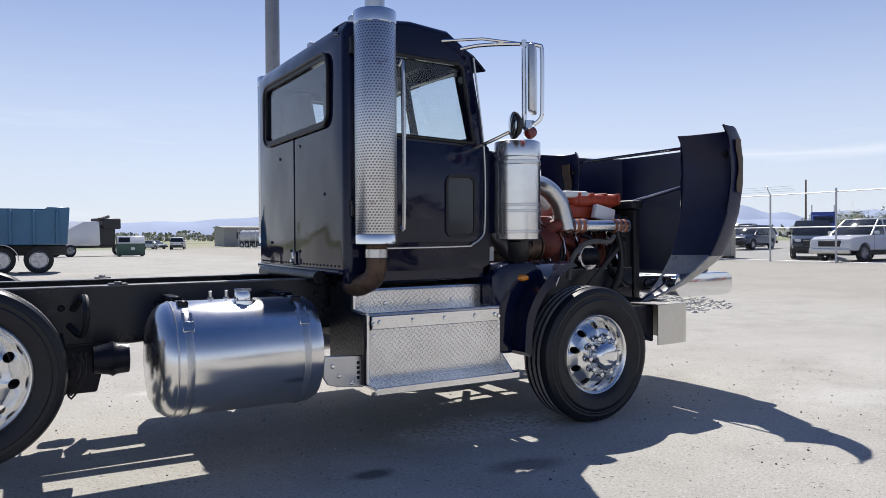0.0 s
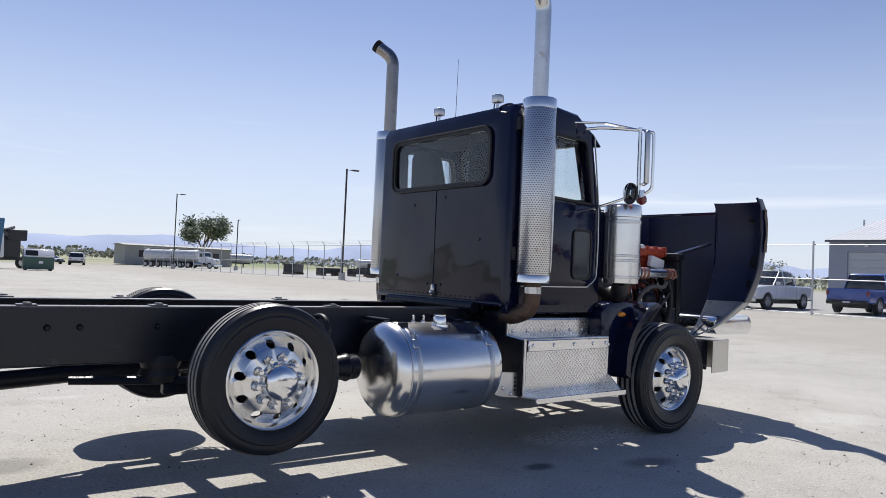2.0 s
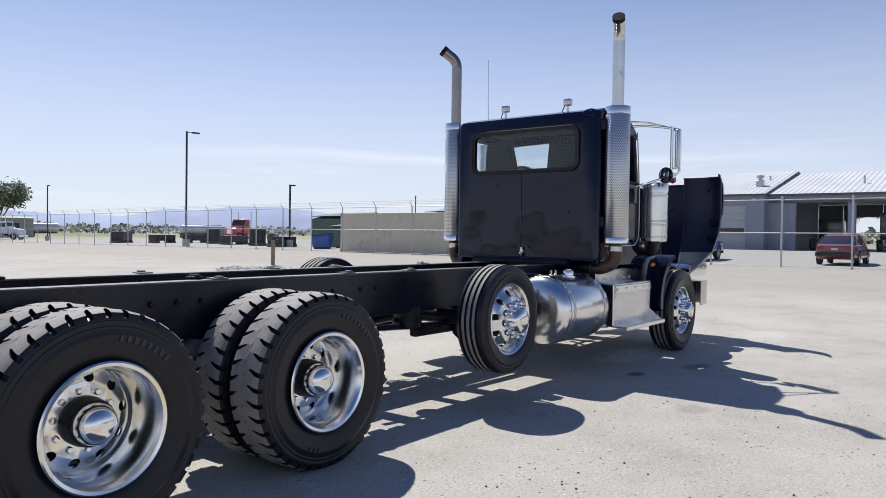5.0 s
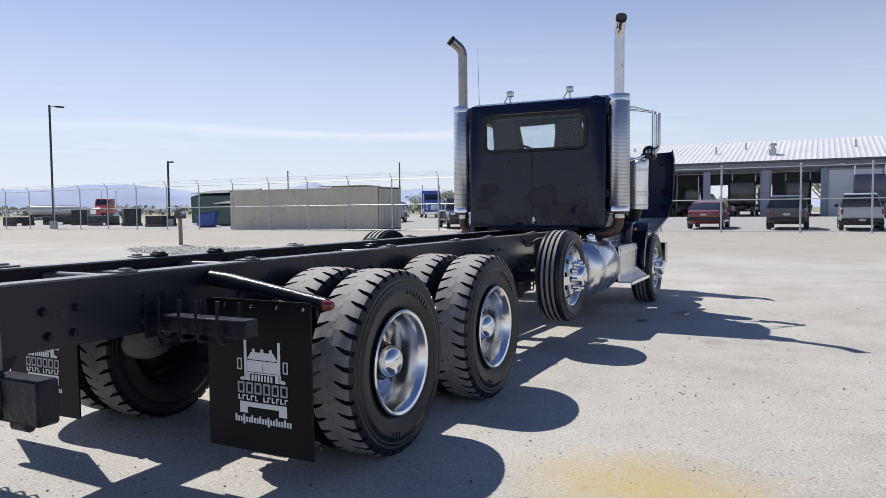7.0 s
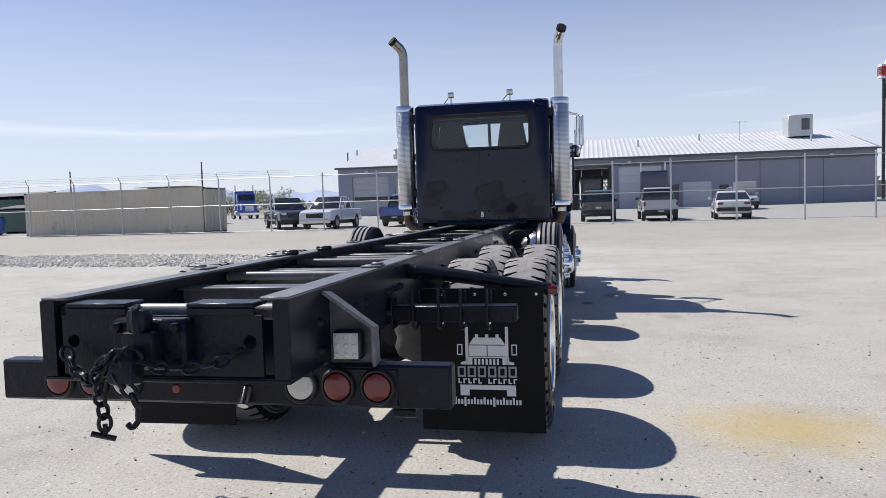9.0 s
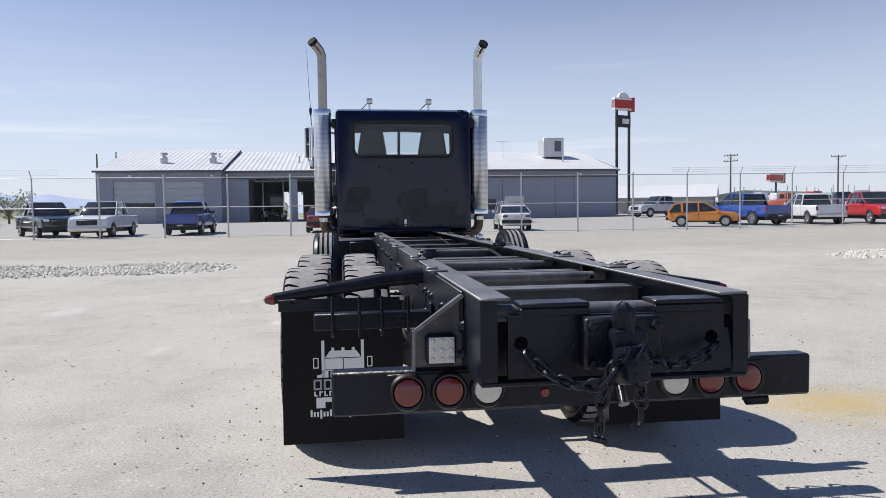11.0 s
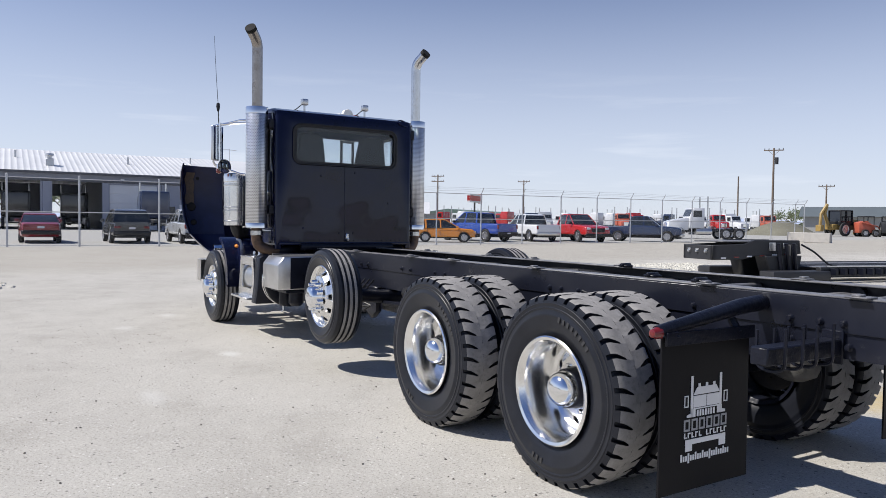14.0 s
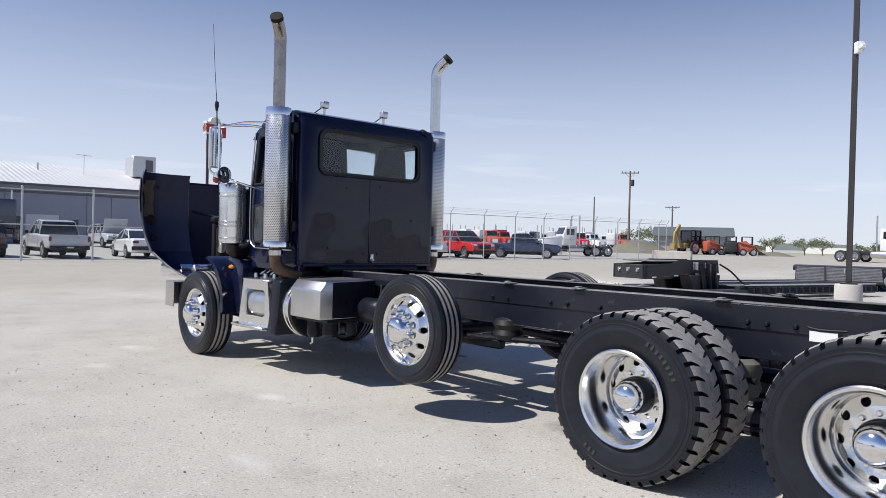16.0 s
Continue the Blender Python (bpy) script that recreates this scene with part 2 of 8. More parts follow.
TREAD = stuff_of("tyre_tread", (0.26, 0.25, 0.24), 0.75, 0, 0.3, 12, 0.3, 120, dirt=(0.17, 0.165, 0.16), dirt_amount=0.3)
FLAP = stuff_of("flap_rubber", (0.006, 0.006, 0.008), 0.45, 0, 0.25, 5, 0.15, 80, dirt=(0.010, 0.0095, 0.011), dirt_amount=0.08, spec=0.15)
CHROME = stuff_of("chrome", (0.80, 0.805, 0.81), 0.10, 1, 0.06, 5, 0.0)
ALU = stuff_of("polished_aluminium", (0.80, 0.795, 0.78), 0.24, 1, 0.14, 4, 0.08, 18, dist=0.004, rvar=0.35)
TANK_ALU = stuff_of("tank_aluminium", (0.76, 0.755, 0.745), 0.2, 1, 0.1, 4, 0.05, 14, dist=0.003, rvar=0.3)
RIM_ALU = stuff_of("rim_aluminium", (0.86, 0.855, 0.84), 0.19, 1, 0.12, 5, 0.06, 16, dist=0.003, rvar=0.5)
ALU_DULL = stuff_of("brushed_aluminium", (0.62, 0.62, 0.62), 0.34, 1, 0.15, 5, 0.15, 70)
TREADPLATE = patterned(stuff_of("tread_plate", (0.76, 0.76, 0.76), 0.24, 1, 0.2, 4, 0.0), "tread", 0.038, 0.011)
PERF = patterned(stuff_of("perforated_steel", (0.70, 0.70, 0.71), 0.30, 1, 0.12, 5, 0.0, dirt=(0.2, 0.11, 0.06), dirt_amount=0.08), "holes", 0.0165, 0.003, (0.10, 0.10, 0.105))
DUSTY = stuff_of("dusty_rubber", (0.12, 0.115, 0.105), 0.8, 0, 0.3, 7, 0.2, 60, dirt=(0.05, 0.047, 0.043), dirt_amount=0.3)
STEEL = stuff_of("steel_tube", (0.6, 0.6, 0.6), 0.22, 1, 0.15, 5, 0.08, 50, dirt=(0.25, 0.17, 0.1), dirt_amount=0.1)
SMOKED = stuff_of("heat_stained_steel", (0.30, 0.275, 0.255), 0.26, 1, 0.35, 2.5, 0.1, 40, dirt=(0.13, 0.09, 0.065), dirt_amount=0.3)
COPPER = stuff_of("orange_brown_rubber", (0.34, 0.13, 0.075), 0.5, 0, 0.25, 12, 0.2, 60, dirt=(0.14, 0.07, 0.05), dirt_amount=0.2)
BURNT = stuff_of("burnt_pipe", (0.13, 0.085, 0.06), 0.55, 0.7, 0.4, 7, 0.3, 60, dirt=(0.05, 0.035, 0.03), dirt_amount=0.4)
DARK = stuff_of("dark_plastic", (0.008, 0.008, 0.010), 0.5, 0, 0.25, 8, 0.2, 60)
SEAT = stuff_of("seat_fabric", (0.010, 0.0105, 0.013), 0.85, 0, 0.25, 10, 0.3, 150)
SOOT = stuff_of("soot", (0.006, 0.006, 0.006), 0.9, 0, 0.2, 8, 0.2, 60)
ENGINE_RED = stuff_of("engine_red", (0.42, 0.06, 0.025), 0.45, 0, 0.3, 9, 0.2, 60, dirt=(0.08, 0.05, 0.04), dirt_amount=0.25)
RUST_RED = stuff_of("dark_red_iron", (0.16, 0.035, 0.025), 0.6, 0.2, 0.4, 9, 0.3, 60, dirt=(0.05, 0.03, 0.025), dirt_amount=0.3)
WHITE_DECAL = stuff_of("white_decal", (0.75, 0.76, 0.78), 0.45, 0, 0.06, 10, 0.05)
GREY_DECAL = stuff_of("grey_decal", (0.32, 0.33, 0.35), 0.45, 0, 0.08, 10, 0.05)
# dirty grey fibreglass, lightened for the sun on the hood's lower corner
SUNLIT_GREY = stuff_of("sunlit_corner_grey", (0.36, 0.355, 0.34), 0.4, 0, 0.2, 9, 0.15, 50, dirt=(0.12, 0.10, 0.08), dirt_amount=0.2)
SCUFF = stuff_of("worn_primer", (0.10, 0.07, 0.045), 0.65, 0, 0.4, 14, 0.2, 60, dirt=(0.03, 0.03, 0.035), dirt_amount=0.4)
RED_LENS = stuff_of("red_lens", (0.15, 0.012, 0.012), 0.2, 0, 0.2, 20, 0.2, 160, coat=0.5)
AMBER_LENS = stuff_of("amber_lens", (0.75, 0.25, 0.015), 0.2, 0, 0.15, 20, 0.2, 160, coat=0.5)
CLEAR_LENS = stuff_of("clear_lens", (0.62, 0.6, 0.56), 0.2, 0, 0.2, 20, 0.3, 160, coat=0.5)
TRUCK_GLASS = glass_of("truck_glass", (0.93, 0.955, 0.955))
REAR_GLASS = glass_of("rear_glass", (0.88, 0.91, 0.93))
MIRROR = stuff_of("mirror_glass", (0.8, 0.82, 0.84), 0.03, 1, 0.02, 2, 0)
BUMPER_STEEL = stuff_of("bumper_steel", (0.62, 0.61, 0.58), 0.3, 1, 0.1, 3, 0.06, 20)


# ---- mesh tools ----
def bm_of(verts, faces):
    bm = bmesh.new()
    vs = [bm.verts.new(v) for v in verts]
    for f in faces:
        bm.faces.new([vs[i] for i in f])
    return bm


def grow(bm, *more):
    tmp = bpy.data.meshes.new("tmp")
    for sub in more:
        sub.to_mesh(tmp)
        bm.from_mesh(tmp)
        sub.free()
    bpy.data.meshes.remove(tmp)
    return bm


def joined(*bms):
    return grow(bms[0], *bms[1:]) if len(bms) > 1 else bms[0]


def moved(bm, m):
    bmesh.ops.transform(bm, matrix=m, verts=bm.verts)
    if m.determinant() < 0:
        bmesh.ops.reverse_faces(bm, faces=bm.faces)
    return bm


def box(x0, x1, y0, y1, z0, z1, bev=0.0, seg=2):
    bm = bmesh.new()
    bmesh.ops.create_cube(bm, size=1, matrix=Matrix.Translation(((x0 + x1) / 2, (y0 + y1) / 2, (z0 + z1) / 2)) @ Matrix.Diagonal((abs(x1 - x0), abs(y1 - y0), abs(z1 - z0), 1)))
    if bev:
        bmesh.ops.bevel(bm, geom=bm.edges[:], offset=bev, segments=seg, affect="EDGES", profile=0.5)
    return bm


AX = {"x": (1, 2, 0), "y": (0, 2, 1), "z": (0, 1, 2)}


def at3(p, axis, a):
    i, j, k = AX[axis]
    v = [0, 0, 0]
    v[i], v[j], v[k] = p[0], p[1], a
    return v


def prism(outline, axis, a0, a1, bev=0.0, seg=2):
    bm = bmesh.new()
    n = len(outline)
    lo = [bm.verts.new(at3(p, axis, a0)) for p in outline]
    hi = [bm.verts.new(at3(p, axis, a1)) for p in outline]
    bm.faces.new(lo)
    bm.faces.new(hi[::-1])
    for i in range(n):
        bm.faces.new((lo[(i + 1) % n], lo[i], hi[i], hi[(i + 1) % n]))
    bmesh.ops.recalc_face_normals(bm, faces=bm.faces)
    if bev:
        bmesh.ops.bevel(bm, geom=bm.edges[:], offset=bev, segments=seg, affect="EDGES", profile=0.5, clamp_overlap=True)
    return bm


def plate(outer, holes, axis, a0, a1):
    """A flat plate with openings through it."""
    bm = bmesh.new()
    edges = []
    for loop in (outer, *holes):
        vs = [bm.verts.new(at3(p, axis, a0)) for p in loop]
        edges += [bm.edges.new((vs[i], vs[(i + 1) % len(vs)])) for i in range(len(vs))]
    bmesh.ops.triangle_fill(bm, use_beauty=True, edges=edges)
    ext = bmesh.ops.extrude_face_region(bm, geom=bm.faces[:])
    step = Vector(at3((0, 0), axis, a1 - a0))
    bmesh.ops.translate(bm, vec=step, verts=[g for g in ext["geom"] if isinstance(g, bmesh.types.BMVert)])
    bmesh.ops.recalc_face_normals(bm, faces=bm.faces)
    return bm


def rrect(a0, a1, b0, b1, r, n=5):
    pts = []
    for cx, cy, s in ((a1 - r, b1 - r, 0), (a0 + r, b1 - r, 90), (a0 + r, b0 + r, 180), (a1 - r, b0 + r, 270)):
        for i in range(n + 1):
            a = radians(s + 90 * i / n)
            pts.append((cx + r * math.cos(a), cy + r * math.sin(a)))
    return pts


def ring(cx, cy, r, n=24):
    return [(cx + r * math.cos(2 * math.pi * i / n), cy + r * math.sin(2 * math.pi * i / n)) for i in range(n)]


def lathe(profile, axis="y", seg=40, centre=(0, 0, 0), sweep=360.0, start=0.0):
    """Turns (radius, place along the axis) round the axis."""
    bm = bmesh.new()
    full = sweep >= 360
    n = seg if full else seg + 1
    rows = []
    i, j, k = AX[axis]
    for s in range(n):
        a = radians(start + sweep * s / seg)
        row = []
        for r, h in profile:
            v = [0, 0, 0]
            v[i], v[j], v[k] = r * math.cos(a), r * math.sin(a), h
            row.append(bm.verts.new(Vector(v) + Vector(centre)))
        rows.append(row)
    for s in range(seg):
        a, b = rows[s], rows[(s + 1) % n]
        for q in range(len(profile) - 1):
            bm.faces.new((a[q], a[q + 1], b[q + 1], b[q]))
    bmesh.ops.remove_doubles(bm, verts=bm.verts, dist=1e-5)
    bmesh.ops.recalc_face_normals(bm, faces=bm.faces)
    return bm


def curve_of(pts, n=6):
    """A smooth line through points."""
    p = [Vector(q) for q in pts]
    out = []
    for i in range(len(p) - 1):
        a, b, c, d = p[max(0, i - 1)], p[i], p[i + 1], p[min(len(p) - 1, i + 2)]
        for s in range(n):
            t = s / n
            out.append(0.5 * ((2 * b) + (c - a) * t + (2 * a - 5 * b + 4 * c - d) * t * t + (3 * b - a - 3 * c + d) * t * t * t))
    out.append(p[-1])
    return out


def tube(pts, r, seg=10, caps=True):
    """A round bar along points; r is one radius or one for each point."""
    p = [Vector(q) for q in pts]
    rs = [r] * len(p) if isinstance(r, (int, float)) else r
    bm = bmesh.new()
    rings, side = [], None
    for i, q in enumerate(p):
        d = (p[min(i + 1, len(p) - 1)] - p[max(i - 1, 0)]).normalized()
        if side is None:
            side = d.orthogonal().normalized()
        side = (side - d * side.dot(d)).normalized()
        up = d.cross(side)
        rings.append([bm.verts.new(q + rs[i] * (math.cos(2 * math.pi * s / seg) * side + math.sin(2 * math.pi * s / seg) * up)) for s in range(seg)])
    for a, b in zip(rings, rings[1:]):
        for s in range(seg):
            bm.faces.new((a[s], a[(s + 1) % seg], b[(s + 1) % seg], b[s]))
    if caps:
        bm.faces.new(rings[0][::-1])
        bm.faces.new(rings[-1])
    bmesh.ops.recalc_face_normals(bm, faces=bm.faces)
    return bm


def sheet(rows, thick=0.0):
    """A surface through rows of points, with a thickness."""
    bm = bmesh.new()
    vs = [[bm.verts.new(p) for p in row] for row in rows]
    for a, b in zip(vs, vs[1:]):
        for i in range(len(a) - 1):
            bm.faces.new((a[i], a[i + 1], b[i + 1], b[i]))
    bmesh.ops.recalc_face_normals(bm, faces=bm.faces)
    if thick:
        bmesh.ops.solidify(bm, geom=bm.faces[:], thickness=thick)
    return bm


def carved(bm, *cutters, how="DIFFERENCE"):
    """Cuts the cutters out of a solid."""
    def temp(b):
        me = bpy.data.meshes.new("tmp")
        b.to_mesh(me)
        b.free()
        return new("tmp", me)
    base = temp(bm)
    cuts = [temp(c) for c in cutters]
    for c in cuts:
        mod = base.modifiers.new("cut", "BOOLEAN")
        mod.operation, mod.object, mod.solver = how, c, "EXACT"
    bpy.context.view_layer.update()
    done = bmesh.new()
    done.from_mesh(base.evaluated_get(bpy.context.evaluated_depsgraph_get()).to_mesh())
    for o in (base, *cuts):
        me = o.data
        bpy.data.objects.remove(o)
        bpy.data.meshes.remove(me)
    return done


def mesh_of(name, bm, material, angle=38.0, uv=False, worn=None):
    me = bpy.data.meshes.new(name)
    if uv:
        lay = bm.loops.layers.uv.verify()
        bm.normal_update()
        for f in bm.faces:
            n = f.normal
            for lp in f.loops:
                c = lp.vert.co
                if abs(n.z) > 0.7:
                    lp[lay].uv = (c.x, c.y)
                elif uv == "wrap":
                    lp[lay].uv = (math.atan2(c.y - f.calc_center_median().y * 0, c.x) * 0.1, c.z)
                elif abs(n.y) >= abs(n.x):
                    lp[lay].uv = (c.x, c.z)
                else:
                    lp[lay].uv = (c.y, c.z)
    bm.to_mesh(me)
    bm.free()
    me.materials.append(material)
    if worn:
        # the running surface carries the dusty material, its flanks the clean one
        me.materials.append(worn[0])
        for pl in me.polygons:
            c = pl.center
            n = pl.normal
            rad = math.hypot(c.x, c.z)
            if rad > worn[1] and abs(n.x * c.x + n.z * c.z) / rad > 0.8:
                pl.material_index = 1
    me.polygons.foreach_set("use_smooth", [True] * len(me.polygons))
    me.set_sharp_from_angle(angle=radians(angle))
    return me


def part(name, bm, material, parent, label="", uv=False, angle=38.0):
    me = bm if isinstance(bm, bpy.types.Mesh) else mesh_of(name, bm, material, angle, uv)
    ob = new(name, me)
    ob.parent = parent
    return tagged(ob, label) if label else ob


def thing(name, label, category, group="", kind="", m=None):
    ob = new(name)
    ob.empty_display_size = 0.2
    if m is not None:
        ob.matrix_basis = m
    return tagged(ob, label, category, group, kind)


def solid(name, bm, material, label, category="", group="", kind="", uv=False, angle=38.0, m=None):
    ob = new(name, mesh_of(name, bm, material, angle, uv))
    if m is not None:
        ob.matrix_basis = m
    return tagged(ob, label, category, group, kind)


# ---- ground ----
def ease(a, b, v):
    u = min(1.0, max(0.0, (v - a) / (b - a)))
    return u * u * (3 - 2 * u)


def level(x, y):
    """The yard's height: flat round the truck, rising gently towards the fence and the workshop, falling far down the yard."""
    a, b = ease(26, 58, x), ease(38, 78, -y)
    return 0.15 * max(ease(4, 27, x), ease(20, 50, -y)) + 0.12 * ease(14, 34, -y) + 0.37 * (1 - (1 - a) * (1 - b)) - 0.5 * ease(30, 150, y)


def ground_material():
    m = bpy.data.materials.new("yard_surface")
    m.use_nodes = True
    nt = m.node_tree
    L = nt.links.new
    b = nt.nodes["Principled BSDF"]
    tc = nt.nodes.new("ShaderNodeTexCoord")
    co = tc.outputs["Object"]

    def noise_(scale, detail=5.0, rough=0.6):
        n = node(nt, "ShaderNodeTexNoise", Scale=scale, Detail=detail, Roughness=rough)
        L(co, n.inputs["Vector"])
        return n.outputs["Fac"]

    def ramp(v, a, c, lo=0.0, hi=1.0):
        n = node(nt, "ShaderNodeMapRange")
        n.inputs["From Min"].default_value, n.inputs["From Max"].default_value = a, c
        n.inputs["To Min"].default_value, n.inputs["To Max"].default_value = lo, hi
        L(v, n.inputs["Value"])
        return n.outputs[0]

    def blend(f, a, c):
        n = nt.nodes.new("ShaderNodeMix")
        n.data_type = "RGBA"
        for key, v in (("Factor", f), ("A", a), ("B", c)):
            if isinstance(v, tuple):
                n.inputs[key].default_value = (*v, 1)
            elif isinstance(v, float):
                n.inputs[key].default_value = v
            else:
                L(v, n.inputs[key])
        return n.outputs["Result"]

    def calc(op, a, c):
        n = nt.nodes.new("ShaderNodeMath")
        n.operation = op
        for i, v in enumerate((a, c)):
            if isinstance(v, (int, float)):
                n.inputs[i].default_value = v
            else:
                L(v, n.inputs[i])
        return n.outputs[0]

    def spot(x, y, rx, ry, soft=0.6, wob=0.5):
        """A stain with a ragged edge at a place."""
        mp = nt.nodes.new("ShaderNodeMapping")
        mp.inputs["Location"].default_value = (-x / rx, -y / ry, 0)
        mp.inputs["Scale"].default_value = (1 / rx, 1 / ry, 0)
        L(co, mp.inputs["Vector"])
        ln = nt.nodes.new("ShaderNodeVectorMath")
        ln.operation = "LENGTH"
        L(mp.outputs[0], ln.inputs[0])
        d = calc("ADD", ln.outputs["Value"], calc("MULTIPLY", calc("SUBTRACT", edge, 0.5), wob * 2))
        return ramp(d, 1.0, 1.0 - soft)

    edge = noise_(3.5, 6.0, 0.7)
    col = blend(ramp(noise_(0.35, 6.0), 0.32, 0.68), (0.33, 0.305, 0.27), (0.49, 0.46, 0.415))
    col = blend(ramp(noise_(2.2, 8.0, 0.7), 0.35, 0.75), col, (0.473, 0.443, 0.396))
    col = blend(ramp(noise_(0.9, 6.0, 0.65), 0.52, 0.72, 0.0, 0.6), col, (0.31, 0.284, 0.249))
    # tyre-packed lanes and pale dust
    col = blend(ramp(noise_(6.0, 6.0, 0.75), 0.6, 0.78, 0.0, 0.6), col, (0.533, 0.507, 0.464))
    # single stones and pits
    vo = node(nt, "ShaderNodeTexVoronoi", Scale=19.0)
    L(co, vo.inputs["Vector"])
    chosen = ramp(noise_(7.0, 3.0), 0.53, 0.58)
    pits = calc("MULTIPLY", ramp(vo.outputs["Distance"], 0.24, 0.13), chosen)
    col = blend(calc("MULTIPLY", pits, 0.85), col, (0.138, 0.129, 0.12))
    vo2 = node(nt, "ShaderNodeTexVoronoi", Scale=31.0)
    L(co, vo2.inputs["Vector"])
    pale_stones = calc("MULTIPLY", ramp(vo2.outputs["Distance"], 0.25, 0.15), ramp(noise_(5.0, 3.0), 0.5, 0.56))
    col = blend(calc("MULTIPLY", pale_stones, 0.8), col, (0.62, 0.60, 0.56))
    # a dirt lane along the fence, and grey paving behind it
    sx = nt.nodes.new("ShaderNodeSeparateXYZ")
    L(co, sx.inputs[0])
    wob = calc("ADD", sx.outputs["X"], calc("MULTIPLY", noise_(0.25, 5.0), 5.0))
    col = blend(calc("MULTIPLY", ramp(wob, 11.0, 15.0), 0.6), col, (0.344, 0.31, 0.258))
    col = blend(ramp(sx.outputs["X"], 25.6, 26.2, 0.0, 0.7), col, (0.344, 0.34, 0.331))
    grit = ramp(noise_(60.0, 4.0, 0.8), 0.52, 0.66, 0.0, 0.9)
    col = blend(grit, col, (0.181, 0.168, 0.15))
    grit2 = ramp(noise_(42.0, 4.0, 0.8), 0.56, 0.7, 0.0, 0.9)
    col = blend(grit2, col, (0.619, 0.593, 0.55))
    # ochre stain, damp oil marks
    col = blend(calc("MULTIPLY", spot(-7.1, -2.5, 0.6, 0.8, 0.9, 0.6), 0.75), col, (0.46, 0.34, 0.13))
    col = blend(calc("MULTIPLY", calc("MULTIPLY", spot(-7.1, -2.55, 1.2, 1.4, 0.9, 0.6), ramp(noise_(16.0, 4.0, 0.7), 0.58, 0.66)), 0.6), col, (0.42, 0.30, 0.12))
    # white powder spilt under the steps
    powder = calc("MULTIPLY", spot(-0.8, -0.85, 0.85, 0.36, 0.5, 0.5), ramp(noise_(24.0, 5.0, 0.75), 0.46, 0.54))
    col = blend(powder, col, (0.74, 0.74, 0.74))
    for x, y, rx, ry, k in ((-1.9, -1.37, 0.16, 0.1, 0.75), (-1.06, -1.69, 0.3, 0.16, 0.5), (-5.0, 0.3, 0.35, 0.25, 0.4), (-8.6, -0.2, 0.3, 0.14, 0.5), (-3.0, -2.3, 0.2, 0.16, 0.25)):
        col = blend(calc("MULTIPLY", spot(x, y, rx, ry, 0.5, 0.35), k), col, (0.0602, 0.0559, 0.0559))
    for x, y, rx, ry in ((-1.0, -0.95, 0.75, 0.25), (2.2, -1.6, 0.7, 0.5), (-2.62, 1.6, 0.22, 0.13), (-2.66, 1.6, 0.2, 0.11), (0.81, 1.59, 0.25, 0.15), (-4.2, 2.6, 0.3, 0.12), (-0.3, 2.3, 0.25, 0.15), (-1.0, 4.6, 0.6, 0.3)):
        col = blend(calc("MULTIPLY", spot(x, y, rx, ry, 0.8, 0.9), 0.4), col, (0.585, 0.568, 0.533))
    # beyond the yard: dry fields
    rad = nt.nodes.new("ShaderNodeVectorMath")
    rad.operation = "LENGTH"
    L(co, rad.inputs[0])
    far = ramp(calc("ADD", rad.outputs["Value"], calc("MULTIPLY", noise_(0.02), 60.0)), 140.0, 190.0)
    field = blend(ramp(noise_(0.012, 4.0), 0.42, 0.58), (0.34, 0.31, 0.22), (0.17, 0.21, 0.09))
    col = blend(far, col, field)
    warm = nt.nodes.new("ShaderNodeMix")
    warm.data_type, warm.blend_type = "RGBA", "MULTIPLY"
    warm.inputs["Factor"].default_value = 1.0
    warm.inputs["B"].default_value = (0.97, 1.0, 1.02, 1)
    L(col, warm.inputs["A"])
    L(warm.outputs["Result"], b.inputs["Base Color"])
    b.inputs["Roughness"].default_value = 0.88
    b.inputs["Specular IOR Level"].default_value = 0.25
    bp = nt.nodes.new("ShaderNodeBump")
    bp.inputs["Strength"].default_value, bp.inputs["Distance"].default_value = 0.5, 0.012
    L(calc("ADD", calc("MULTIPLY", noise_(45.0, 6.0, 0.75), 0.7), calc("ADD", calc("MULTIPLY", pits, -0.5), calc("MULTIPLY", noise_(5.0, 5.0), 1.2))), bp.inputs["Height"])
    L(bp.outputs[0], b.inputs["Normal"])
    return m


def build_ground():
    radii = [0.0] + [3.0 * i for i in range(1, 44)] + [132 * 1.22 ** i for i in range(1, 18)]
    seg = 96
    verts, faces = [(0, 0, 0)], []
    for r in radii[1:]:
        for s in range(seg):
            a = 2 * math.pi * s / seg
            x, y = r * math.cos(a), r * math.sin(a)
            verts.append((x, y, level(x, y)))
    for s in range(seg):
        faces.append((0, 1 + s, 1 + (s + 1) % seg))
    for i in range(len(radii) - 2):
        p, q = 1 + i * seg, 1 + (i + 1) * seg
        for s in range(seg):
            faces.append((p + s, q + s, q + (s + 1) % seg, p + (s + 1) % seg))
    solid("ground", bm_of(verts, faces), ground_material(), "pale dusty packed gravel and concrete truck yard, sunlit", "ground", kind="structure", angle=180)


build_ground()

GRAVEL = stuff_of("white_gravel", (0.56, 0.54, 0.48), 0.85, 0, 0.5, 4.5, 0.3, 40)


